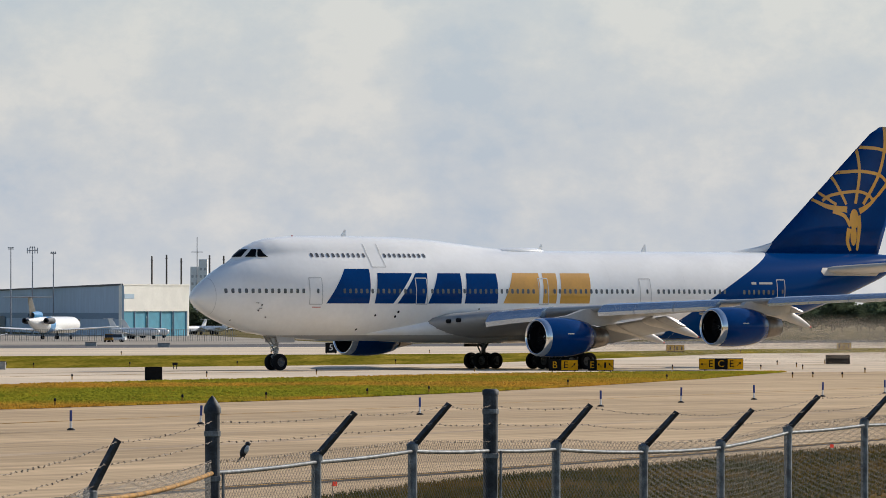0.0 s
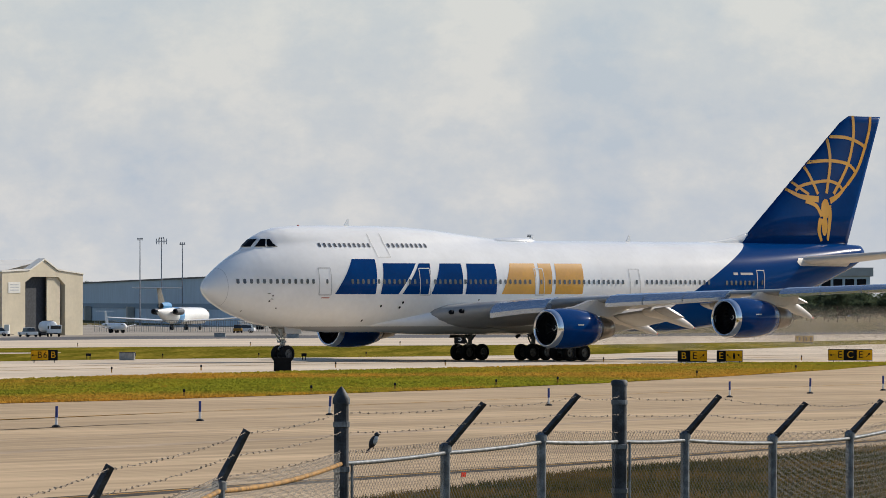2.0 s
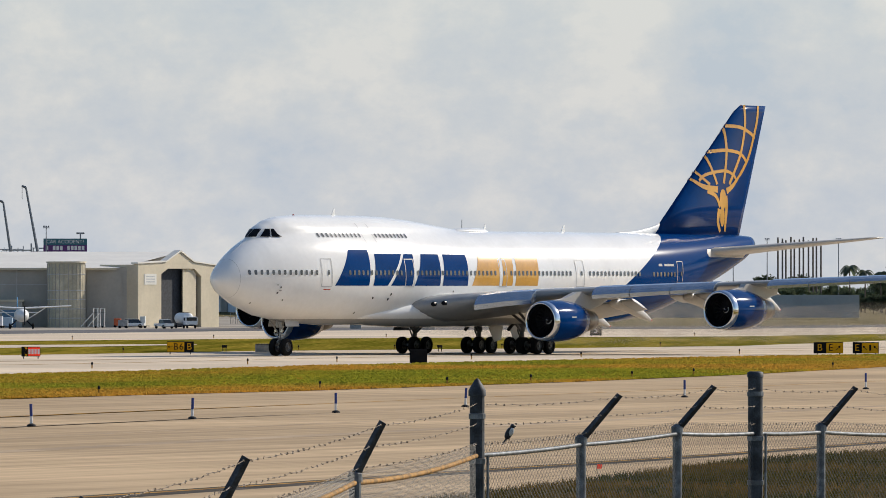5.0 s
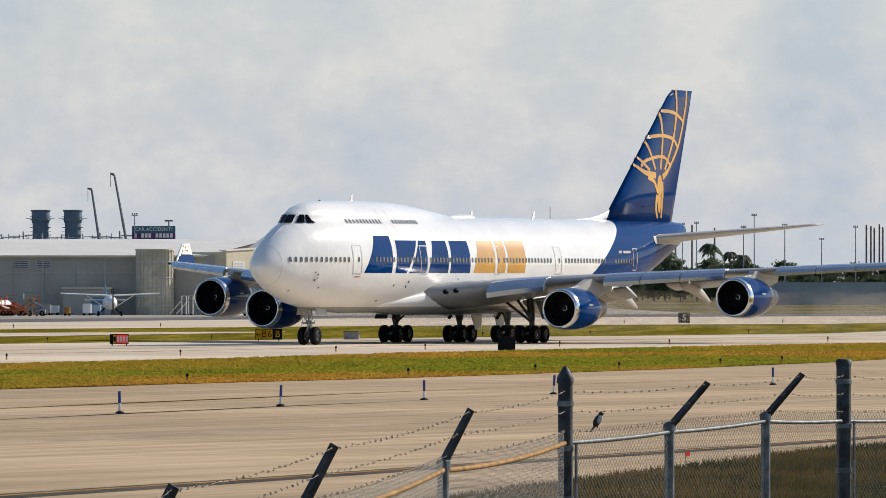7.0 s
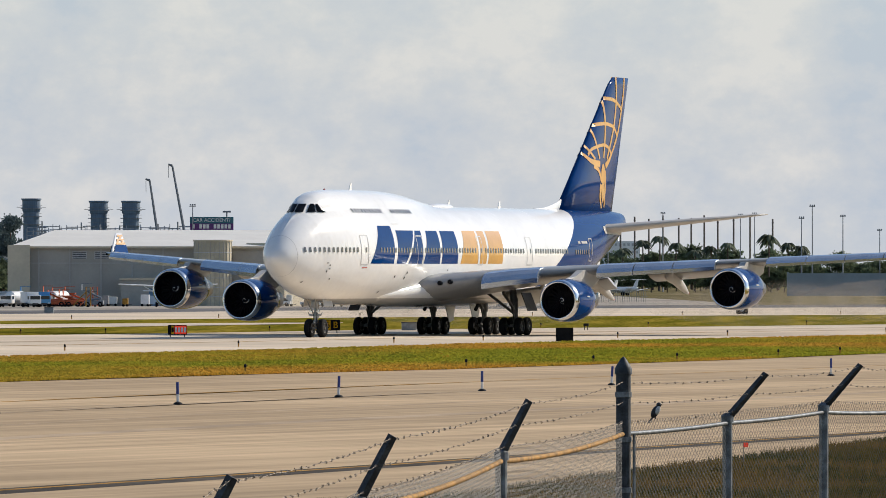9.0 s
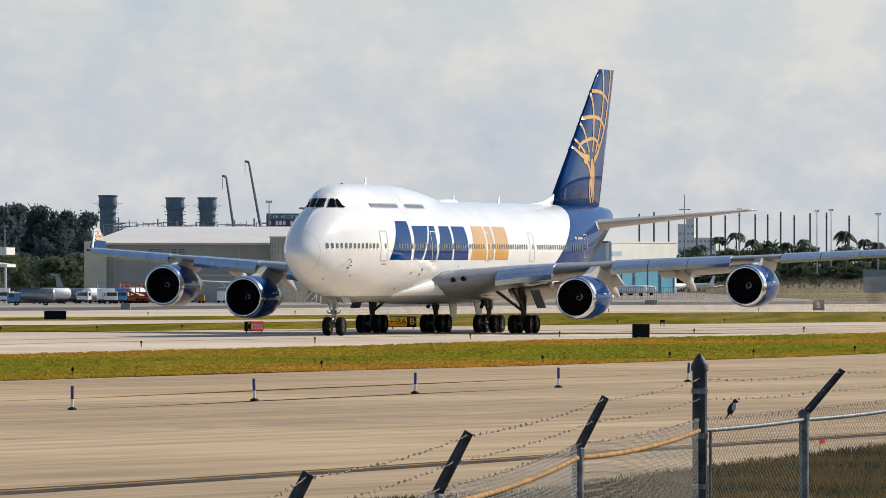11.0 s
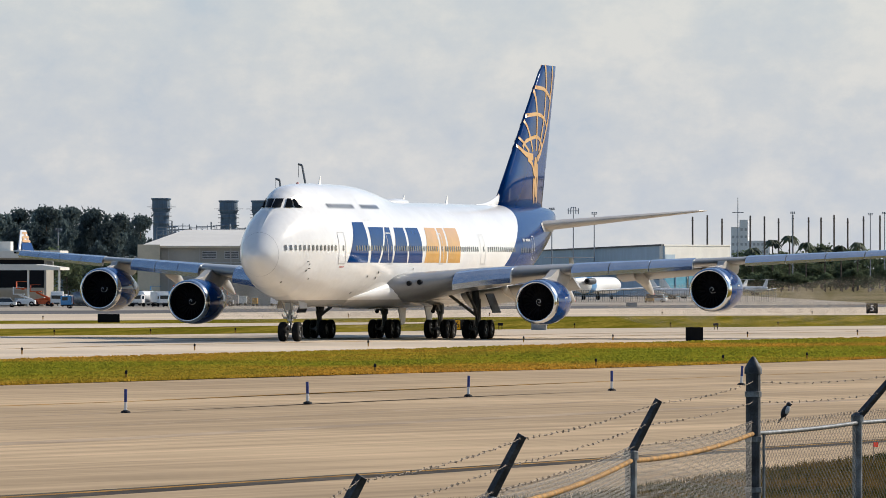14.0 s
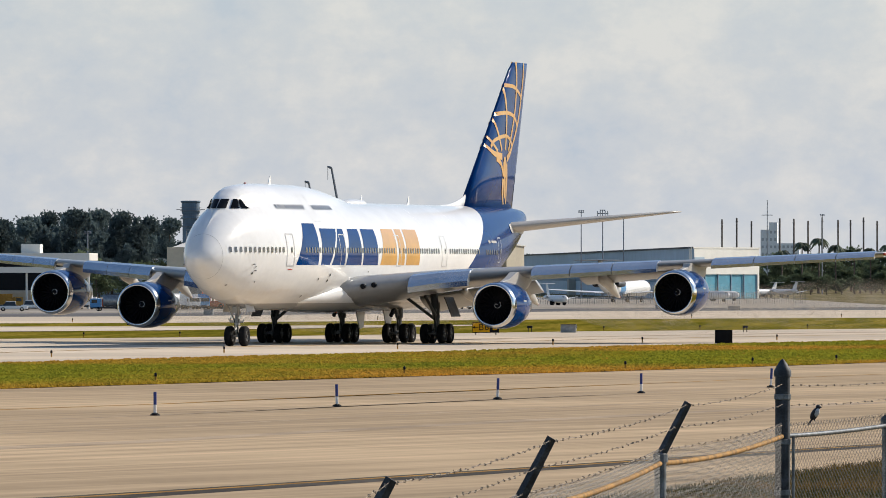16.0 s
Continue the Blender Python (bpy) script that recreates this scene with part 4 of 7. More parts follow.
part("axle", rods(((0, -0.5, 0.62), (0, 0.5, 0.62), 0.08)), NOSE_METAL, nose_gear)
for s in (1, -1):
    part("drag_brace", rods(((0.02, s * 0.14, 1.5), (1.05, s * 0.32, 2.7), 0.05)), NOSE_METAL, nose_gear)
    part("steering_ram", rods(((0.1, s * 0.16, 1.5), (0.1, s * 0.42, 1.5), 0.075), ((0.1, s * 0.42, 1.5), (0.12, s * 0.5, 1.7), 0.03)), FAIRING, nose_gear)
    part("trunnion", rods(((-0.1, s * 0.12, 2.55), (-0.1, s * 0.5, 2.75), 0.08)), NOSE_METAL, nose_gear)
    part("hose", rods(((0.09, s * 0.07, 0.75), (0.2, s * 0.1, 1.15), 0.018), ((0.2, s * 0.1, 1.15), (0.08, s * 0.12, 1.7), 0.018), n=6), BLACK, nose_gear)
part("torque_link", rods(((0.0, 0, 0.72), (0.42, 0, 1.0), 0.06), ((0.42, 0, 1.0), (0.0, 0, 1.32), 0.06), ((0.0, 0, 0.72), (-0.36, 0, 1.02), 0.05), ((-0.36, 0, 1.02), (0.0, 0, 1.32), 0.05)), NOSE_METAL, nose_gear)
part("strut_plate", boxes((0.22, 0.26, -0.26, 0.26, 2.0, 2.42), bevel=0.01), FAIRING, nose_gear, "small pale door plate on the strut")
for s in (1, -1):
    bm = bmesh.new()
    lathe(bm, [(0.1, 0.001), (0.1, 0.11), (-0.08, 0.08), (-0.1, 0.001)], "x", (0.2, s * 0.25, 1.78), 12)
    part("taxi_lamp", bm, ALUMINIUM, nose_gear)
    bm = bmesh.new()
    box(bm, -1.15, 0.45, -0.025, 0.025, -0.62, 0.0, pose(0, s * 0.62, 2.68, 14 * s, 0, 0))
    bmesh.ops.bevel(bm, geom=bm.edges[:], offset=0.012, segments=1, affect="EDGES")
    part("gear_door", bm, FAIRING, nose_gear, "white nose gear door hanging open")
TRUCK = [(x, y) for x in (0.74, -0.74) for y in (0.56, -0.56)]
for name, a, b, lean in (("wing_gear", 31.7, 5.45, 1), ("wing_gear", 31.7, -5.45, -1), ("body_gear", 34.95, 1.92, 0), ("body_gear", 34.95, -1.92, 0)):
    g = gear(name, a, b, TRUCK, 3.2, "four-wheel main landing gear truck with dark tyres")
    part("strut", rods(((0, 0, 0.7), (0.0, -0.05 * lean, 1.7), 0.17), ((0, -0.05 * lean, 1.6), (-0.1, -0.25 * lean, 3.4), 0.25)), STRUT, g)
    part("bogie_beam", rods(((0.85, 0, 0.66), (-0.85, 0, 0.66), 0.12), ((0.74, -0.6, 0.62), (0.74, 0.6, 0.62), 0.08), ((-0.74, -0.6, 0.62), (-0.74, 0.6, 0.62), 0.08)), STRUT, g)
    part("side_brace", rods(((0, -0.1 * lean, 1.5), (0.3, -2.2 * (lean or 0.4), 3.1), 0.1), ((0, 0, 1.6), (1.9, -0.2 * lean, 3.0), 0.1), ((0.1, 0, 1.0), (0.55, 0, 1.75), 0.06), ((0.55, 0, 1.75), (0.1, 0, 2.3), 0.06), ((-0.05, 0.12, 0.8), (-0.05, 0.14, 2.6), 0.035)), STRUT, g)
    if not lean:
        part("door_ram", rods(((0.9, 0, 2.35), (1.75, 0, 1.75), 0.13)), BLACK, g, "dark folded gear door edge")
    if lean:
        bm = bmesh.new()
        box(bm, -1.0, 0.9, -0.03, 0.03, -1.35, 0.0, pose(0, lean * 0.75, 2.95, 22 * lean, 0, 0))
        # grey door coloured dark: the shade on its sunless face is painted in
        part("gear_door", bm, DARK_METAL, g, "gear door hanging by the strut, its shade painted dark")
    else:
        bm = bmesh.new()
        y = -1.0 if b > 0 else 1.0
        prism(bm, [(-1.7, 2.3), (-1.35, 1.0), (-0.5, 0.85), (0.4, 2.3)], y - 0.03, y + 0.03)
        part("gear_door", bm, FAIRING, g, "pale gear door hanging open")


# ---- airfield: signs, markers, lamps ----
SIGN_BLACK = mat("sign_black", (0.008, 0.008, 0.009), 0.7, var=0.15, shine=0.1)
SIGN_YELLOW = mat("sign_yellow", (0.62, 0.3, 0.006), 0.6, var=0.1, shine=0.1)
SIGN_RED = mat("sign_red", (0.75, 0.045, 0.02), 0.6, var=0.1, shine=0.1)
SIGN_WHITE = mat("sign_white", (0.75, 0.73, 0.7), 0.6, var=0.05)
# the faces of these signs are lit from within
for face, glow in ((SIGN_RED, (0.8, 0.06, 0.03, 1)), (SIGN_YELLOW, (0.62, 0.32, 0.01, 1))):
    face.node_tree.nodes["Principled BSDF"].inputs["Emission Color"].default_value = glow
    face.node_tree.nodes["Principled BSDF"].inputs["Emission Strength"].default_value = 0.45 if face is SIGN_RED else 0.08
MARKER_BLUE = mat("marker_blue", (0.015, 0.035, 0.2), 0.4, var=0.1)
GREY_BOX = mat("grey_enclosure", (0.3, 0.3, 0.29), 0.6, var=0.15)


def letters(text, size, material, parent, at, name="lettering"):
    """Upright lettering facing the near side, at a local place."""
    c = bpy.data.curves.new(name, "FONT")
    c.body, c.size, c.extrude, c.align_x, c.align_y = text, size, 0.004, "CENTER", "CENTER"
    tmp = bpy.data.objects.new(name, c)
    me = bpy.data.meshes.new_from_object(tmp)
    bpy.data.objects.remove(tmp)
    me.materials.append(material)
    ob = new(name, me)
    ob.parent = parent
    ob.matrix_local = pose(*at, 90, 0, 0)
    return ob


def arrow(parent, at, angle, size, material):
    bm = bmesh.new()
    s = size
    pts = [(-s, -0.09 * s), (0.2 * s, -0.09 * s), (0.2 * s, -0.42 * s), (s, 0), (0.2 * s, 0.42 * s), (0.2 * s, 0.09 * s), (-s, 0.09 * s)]
    bm.faces.new([bm.verts.new((x, 0, y)) for x, y in pts])
    ob = part("arrow", bm, material, parent)
    ob.matrix_local = pose(*at, 0, -angle, 0)
    return ob


def sign(name, u, d, w, h, panels, label, turn=0, lift=0.18):
    """A low airfield sign on legs; panels are (share of the width, face, ink, content)."""
    r = root(name, far(u, d), turn - math.degrees((u - 784) / K), label, "airfield sign", group="airfield signs")
    part("cabinet", boxes((-w / 2, w / 2, 0, 0.3, lift, lift + h), bevel=0.02), SIGN_BLACK, r)
    for x in (-w * 0.38, w * 0.38):
        part("leg", rods(((x, 0.15, 0), (x, 0.15, lift + 0.02), 0.04)), STRUT, r)
    x = -w / 2
    for share, face, ink, content in panels:
        pw = w * share
        part("panel", boxes((x + 0.03, x + pw - 0.03, -0.015, 0.0, lift + 0.05, lift + h - 0.05)), face, r)
        cx = x + pw / 2
        n = len(content)
        for k, ch in enumerate(content):
            px = cx + (k - (n - 1) / 2) * min(0.55, pw / max(1, n) * 0.95)
            at = (px, -0.02, lift + h / 2)
            if isinstance(ch, (int, float)):
                arrow(r, at, ch, h * 0.27, ink)
            elif ch == "|":
                part("bar", boxes((px - 0.07, px + 0.07, -0.022, -0.016, lift + h * 0.25, lift + h * 0.75)), ink, r)
            else:
                letters(ch, h * 0.86, ink, r, at)
        x += pw
    return r


Y, Kk, Rr, Ww = SIGN_YELLOW, SIGN_BLACK, SIGN_RED, SIGN_WHITE
sign("taxiway_sign", 997, 559, 2.1, 0.8, [(0.42, Kk, Y, ["B"]), (0.58, Y, Kk, ["E", 45])], "black and yellow lit taxiway sign on short legs")
sign("taxiway_sign", 1063, 559, 1.85, 0.8, [(0.34, Kk, Y, ["E"]), (0.66, Y, Kk, [135, "|", 135])], "black and yellow lit taxiway sign with two arrows")
sign("taxiway_sign", 1276, 570, 3.2, 0.82, [(0.36, Y, Kk, [180, "E"]), (0.28, Kk, Y, ["C"]), (0.36, Y, Kk, ["E", 45])], "wide black and yellow lit taxiway sign")
sign("taxiway_sign", -149, 570, 1.95, 0.78, [(0.66, Y, Kk, [180, "B", "6"]), (0.34, Kk, Y, ["B"])], "black and yellow taxiway sign at the infield edge")
sign("holding_sign", -413, 532, 1.28, 0.66, [(0.16, Kk, Y, []), (0.17, Y, Kk, ["|"]), (0.67, Rr, Ww, ["|", "|", "|", "|"])], "red and white runway holding sign at the infield edge")
sign("blank_sign", 272, 496, 1.1, 0.86, [(1, Kk, Y, [])], "black back of a square airfield sign", lift=0.06)
sign("blank_sign", 1482, 648, 2.0, 0.75, [(1, Kk, Y, [])], "black back of a wide airfield sign", lift=0.08)
sign("blank_sign", -764, 676, 1.9, 0.74, [(1, Kk, Y, [])], "black back of a low airfield sign", lift=0.05)
sign("taxiway_sign", 1195, 820, 1.9, 0.75, [(0.45, Y, Kk, ["|"]), (0.55, Y, Kk, ["|", "|"])], "small yellow taxiway sign beside the runway")
sign("taxiway_sign", 1493, 860, 1.6, 0.8, [(1, Y, Kk, ["|", "|", "|"])], "yellow taxiway sign at the far infield edge")
sign("distance_sign", 586, 815, 1.2, 1.05, [(1, Kk, Ww, ["5"])], "black runway distance sign with a white number", lift=0.1)


def edge_marker(u, d, lean=0.0, low=False):
    r = root("edge_marker", far(u, d, 0.03), 0, "blue and white reflective taxiway edge marker on a black base", "edge marker", group="taxiway edge markers")
    bm = bmesh.new()
    lathe(bm, [(0.0, 0.16), (0.05, 0.14), (0.09, 0.06), (0.09, 0.0)], "z", (0, 0, 0), 12)
    part("base", bm, BLACK, r)
    top = Vector((lean, 0, 0.74))
    part("sleeve", rods(((lean * 0.1, 0, 0.08), (lean * 0.45, 0, 0.34), 0.048)), SIGN_WHITE, r)
    part("post", rods(((lean * 0.45, 0, 0.34), top, 0.05)), MARKER_BLUE, r)
    return r


for (u, d), lean in zip(MARKS[1:-1], (0, 0, -0.02, 0.02, 0, 0.04, 0, 0.0, 0.02, 0, 0.03, 0)):
    edge_marker(u, d, lean)


def edge_light(u, d):
    r = root("edge_light", far(u, d, 0.05), 0, "small taxiway edge light on a stub", "edge light", group="taxiway edge lights")
    part("stem", rods(((0, 0, 0), (0, 0, 0.24), 0.04)), YELLOW_LINE, r)
    bm = bmesh.new()
    lathe(bm, [(0.22, 0.001), (0.22, 0.06), (0.34, 0.055), (0.38, 0.001)], "z", (0, 0, 0), 10)
    part("lens", bm, BLACK, r)
    return r


for u in (-1150, -733, -293, 98, 323, 471, 650, 759, 1005, 1180):
    edge_light(u, lerp(STRIP_NEAR, u) + 6)
for u in (-917, -612, -305, -30, 128, 366, 560, 840, 1190, 1420):
    edge_light(u, lerp(STRIP_FAR, min(u, 1390)) + 22)
for u in (-860, -690, -540, -250, 60, 230, 420, 700, 1310, 1470):
    edge_light(u, lerp(FIELD_NEAR, u) + 4)
for u in (-880, -600, -340, -90, 215, 480, 760, 1350):
    edge_light(u, lerp(FIELD_FAR, u) + 9)
for u, d in ((1402, 517), (1438, 520), (1490, 518), (1409, 615), (1459, 654), (1530, 560), (1346, 590), (1375, 640)):
    edge_light(u, d)
for u, d, w, h in ((-3, 592, 1.15, 0.6), (290, 960, 1.5, 0.5), (161, 985, 1.4, 0.5), (-640, 850, 1.0, 0.6)):
    r = root("cable_box", far(u, d), 0, "grey electrical cable box on the grass", "cable box", group="cable boxes")
    part("body", boxes((-w / 2, w / 2, 0, 0.7, 0, h), bevel=0.03), GREY_BOX, r)
    part("lid", boxes((-w / 2 - 0.03, w / 2 + 0.03, -0.03, 0.73, h, h + 0.05), bevel=0.01), STRUT, r)
for u, d in ((1468, 223), (588, 174)):
    r = root("marker_flag", far(u, d, 0.05), 0, "small red marker flag on a wire stake in grass", "marker flag", group="marker flags")
    part("stake", rods(((0, 0, 0), (0, 0, 0.62), 0.008)), STRUT, r)
    part("flag", boxes((0, 0.11, -0.004, 0.004, 0.5, 0.6)), SIGN_RED, r)
for u in (-71, 8, 310):
    r = root("approach_lamp", far(u, 596, 0.03), 0, "small dark runway guard lamp on two legs", "guard lamp", group="guard lamps")
    part("head", boxes((-0.2, 0.2, -0.1, 0.1, 0.3, 0.5), bevel=0.03), BLACK, r)
    part("leg", rods(((-0.12, 0, 0), (-0.12, 0, 0.3), 0.03)), BLACK, r)
    part("leg", rods(((0.12, 0, 0), (0.12, 0, 0.3), 0.03)), BLACK, r)

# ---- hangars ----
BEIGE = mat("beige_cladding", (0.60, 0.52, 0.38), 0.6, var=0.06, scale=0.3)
# beige darkened for walls facing away from the sun: shade in the colour
SHADE_BEIGE = mat("shaded_beige_cladding", (0.4, 0.37, 0.32), 0.65, var=0.06, scale=0.3)
ROOF_WHITE = mat("white_roof", (0.78, 0.74, 0.66), 0.5, var=0.04, scale=0.2)
BLUE_WALL = mat("blue_grey_cladding", (0.37, 0.48, 0.58), 0.6, var=0.05, scale=0.2)
BLUE_BAND = mat("blue_band", (0.11, 0.2, 0.29), 0.6, var=0.08)
TEAL = mat("teal_door", (0.06, 0.27, 0.38), 0.5, var=0.08, scale=0.5)
CREAM = mat("cream_cladding", (0.74, 0.72, 0.66), 0.6, var=0.04, scale=0.3)
DARK = mat("interior_shade", (0.03, 0.035, 0.045), 0.8, var=0.2)
ROOF_DARK = mat("dark_roof_edge", (0.05, 0.05, 0.055), 0.7, var=0.2)


def beige_hangar():
    o = far(-240, 1025)
    r = root("hangar", o, 4, "large beige metal hangar with white roof and gabled portal", "hangar")
    L, eave, ridge, deep = 34.3, 7.75, 10.0, 40.0
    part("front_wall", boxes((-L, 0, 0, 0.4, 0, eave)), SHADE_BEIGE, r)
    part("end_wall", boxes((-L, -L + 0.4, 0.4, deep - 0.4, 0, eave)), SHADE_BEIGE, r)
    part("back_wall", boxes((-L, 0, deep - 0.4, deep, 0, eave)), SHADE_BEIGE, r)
    bm = bmesh.new()
    vs = [bm.verts.new(p) for p in ((-L - 0.4, -0.5, eave), (-1.4, -0.5, eave), (7.0, deep / 2, ridge), (-L + 5.0, deep / 2, ridge), (-L - 0.4, deep + 0.5, eave), (7.0, deep + 0.5, eave))]
    for f in ((0, 1, 2, 3), (3, 2, 5, 4), (0, 3, 4), (0, 4, 5, 1), (1, 5, 2)):
        bm.faces.new([vs[i] for i in f])
    bmesh.ops.recalc_face_normals(bm, faces=bm.faces[:])
    part("roof", bm, ROOF_WHITE, r, "white pitched metal roof")
    part("gutter", boxes((-L - 0.4, -1.6, -0.7, -0.5, eave - 0.25, eave + 0.03)), BEIGE, r)
    x = -L + 3.5
    while x < -8:
        part("downpipe", boxes((x - 0.09, x + 0.09, -0.16, -0.01, 0, eave - 0.25)), FAIRING, r)
        x += 4.05
    for x in (-25.5, -22.6):
        w = part("window", boxes((x - 0.95, x + 0.95, -0.08, -0.005, 6.1, 7.1)), SEAM, r, "louvred window high in the wall")
        for k in range(4):
            part("louvre", boxes((x - 0.88, x + 0.88, -0.12, -0.09, 6.18 + k * 0.23, 6.3 + k * 0.23)), STRUT, w)
    part("end_pilaster", boxes((-L - 0.5, -L + 2.4, -1.2, -0.02, 0, eave + 0.2)), BEIGE, r, "pale corner block of the hangar")
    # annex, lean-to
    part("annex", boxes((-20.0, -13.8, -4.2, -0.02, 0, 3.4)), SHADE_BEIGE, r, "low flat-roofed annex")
    part("annex_roof", boxes((-20.2, -13.6, -4.4, -0.02, 3.4, 3.65)), BEIGE, r)
    part("annex_door", boxes((-16.4, -14.6, -4.26, -4.2, 0, 2.3)), BLUE_BAND, r, "blue roller door")
    part("wall_joint", boxes((-L + 2.5, -10.7, -0.06, -0.005, 5.55, 5.63)), SEAM, r)
    # round stair tower
    bm = bmesh.new()
    lathe(bm, [(0, 2.45), (8.4, 2.45), (8.4, 0.0)], "z", (-8.1, -2.6, 0), 24)
    tw = part("round_tower", bm, mat("tank_cladding", (0.52, 0.46, 0.33), 0.6, var=0.15, scale=0.5), r, "round beige tank-like tower at the wall", smooth=False)
    bm = bmesh.new()
    lathe(bm, [(8.4, 2.6), (8.6, 2.6), (8.6, 0.0)], "z", (-8.1, -2.6, 0), 24)
    part("tower_cap", bm, BEIGE, tw)
    for z in (1.2, 2.4, 3.6, 4.8, 6.9):
        bm = bmesh.new()
        lathe(bm, [(z, 2.47), (z + 0.02, 2.5), (z + 0.08, 2.5), (z + 0.1, 2.47)], "z", (-8.1, -2.6, 0), 24)
        part("tower_hoop", bm, SEAM, tw)
    for k in range(14):
        q = math.pi * (1.0 + 0.077 * k)
        part("tower_seam", rods(((-8.1 + 2.46 * math.cos(q), -2.6 + 2.46 * math.sin(q), 0), (-8.1 + 2.46 * math.cos(q), -2.6 + 2.46 * math.sin(q), 8.3), 0.04), n=5), SHADE_BEIGE, tw)
    d = part("inner_door", boxes((-5.5, -0.8, -0.1, -0.01, 0, 7.2)), SHADE_BEIGE, r, "tall beige sliding door, its shade put into the colour")
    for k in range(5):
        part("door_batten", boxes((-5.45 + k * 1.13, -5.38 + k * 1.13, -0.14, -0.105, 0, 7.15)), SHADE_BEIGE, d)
    # portal, turned towards the sun
    p = new("portal")
    p.parent = r
    p.matrix_local = pose(1.2, -1.0, 0, 0, 0, 56)
    tagged(p, "gabled beige portal with a tall chamfered doorway")
    W = 19.0
    out = [(0, 0), (5.4, 0), (5.4, 7.0), (7.0, 7.7), (13.2, 7.7), (14.8, 6.7), (14.8, 0), (W, 0), (W, 8.05), (13.0, 8.5), (9.8, 9.9), (6.4, 8.5), (0, 8.3)]

    def tri_prism(outline, y0, y1):
        b2 = bmesh.new()
        n = len(outline)
        f = b2.faces.new([b2.verts.new((x, y0, z)) for x, z in outline])
        f.normal_update()
        bmesh.ops.triangulate(b2, faces=[f])
        ext = bmesh.ops.extrude_face_region(b2, geom=b2.faces[:])
        for v in ext["geom"]:
            if isinstance(v, bmesh.types.BMVert):
                v.co.y = y1
        bmesh.ops.recalc_face_normals(b2, faces=b2.faces[:])
        return b2
    part("front_wall", tri_prism(out, 0, 0.6), BEIGE, p)
    part("side_wall", boxes((0, 0.5, 0.6, 6, 0, 8.2)), BEIGE, p)
    part("side_wall", boxes((W - 0.5, W, 0.6, 6, 0, 8.0)), BEIGE, p)
    b2 = bmesh.new()
    prism(b2, [(-0.3, 8.3), (6.4, 8.55), (9.8, 9.95), (13.0, 8.55), (W + 0.3, 8.05), (W + 0.3, 8.2), (13.0, 8.75), (9.8, 10.15), (6.4, 8.75), (-0.3, 8.5)], -0.15, 0.9)
    part("portal_roof", b2, ROOF_WHITE, p)
    # added dark board just behind the opening, in place of the hall's shade
    part("doorway_shade", boxes((5.2, 15.0, 0.95, 1.1, 0, 8.0)), DARK, p, "dark board standing in for the doorway's unlit inside")
    part("door_leaf", tri_prism([(10.9, 0), (14.0, 0), (14.0, 7.1), (13.2, 7.66), (10.9, 7.66)], 0.3, 0.45), BEIGE, p, "beige sliding door leaf partly drawn")
    part("sign_board", boxes((1.4, 4.2, -0.06, -0.005, 5.6, 7.0)), CREAM, p, "white notice board")
    for z in (5.9, 6.25, 6.6):
        part("sign_bar", boxes((1.8, 3.8, -0.075, -0.062, z, z + 0.14)), SEAM, p)
    return r


beige_hangar()


def blue_hangar():
    o = far(215, 1367)
    r = root("hangar", o, 67, "blue-grey hangar with cream front and teal doors", "hangar")
    H = 8.9
    W = 28.0
    part("front_wall", boxes((0, W, 0, 0.5, 4.4, H), (0, 0.5, 0, 0.5, 0, 4.4), (W - 0.7, W, 0, 0.5, 0, 4.4)), CREAM, r, "cream upper front")
    part("end_wall", boxes((W - 0.5, W, 0.5, 6, 0, H)), CREAM, r)
    for k in range(5):
        x0 = 0.5 + k * (W - 1.2) / 5
        x1 = x0 + (W - 1.2) / 5
        d = part("sliding_door", boxes((x0 + 0.06, x1 - 0.12, 0.2 + 0.15 * (k % 2), 0.35 + 0.15 * (k % 2), 0, 4.4)), TEAL, r, "teal sliding hangar door leaf")
        part("door_rail", boxes((x1 - 0.3, x1, 0.05, 0.18, 0, 4.4)), BLUE_BAND, d)
    part("logo_bar", boxes((1.2, 5.2, -0.05, -0.005, 6.6, 7.4)), BLUE_WALL, r)
    part("parapet", boxes((-0.1, W + 0.1, -0.1, 0.1, H, H + 0.25)), CREAM, r)
    # long side, running back
    a, b = Vector((0, 0, 0)), far(-150, 2120) - o
    b = Matrix.Rotation(radians(-67), 3, "Z") @ b
    d = (b - a).normalized()
    n = Vector((d.y, -d.x, 0)) * -1
    L = (b - a).length

    def long_slab(name, s0, s1, z0, z1, off, thick, m, label=""):
        b2 = bmesh.new()
        ps = [a + d * s0 + n * off, a + d * s1 + n * off, a + d * s1 + n * (off - thick), a + d * s0 + n * (off - thick)]
        lo = [b2.verts.new((p.x, p.y, z0)) for p in ps]
        hi = [b2.verts.new((p.x, p.y, z1)) for p in ps]
        b2.faces.new(lo[::-1])
        b2.faces.new(hi)
        for k in range(4):
            b2.faces.new((lo[k], lo[(k + 1) % 4], hi[(k + 1) % 4], hi[k]))
        bmesh.ops.recalc_face_normals(b2, faces=b2.faces[:])
        return part(name, b2, m, r, label)
    long_slab("side_wall", 0.2, L, 0, H, 0.0, 0.5, BLUE_WALL, "long blue-grey side wall")
    long_slab("wall_band", 0.3, L, 3.0, 4.1, 0.14, 0.1, BLUE_BAND, "dark blue band along the wall")
    long_slab("roof_edge", 0, L, H, H + 0.3, 0.3, 0.6, ROOF_DARK)
    for s in (0.2, 0.45, 0.68):
        long_slab("wall_unit", L * s, L * s + 6, 0, 3.4, 1.6, 1.5, SHADE_BEIGE, "low unit against the side wall")
    return r


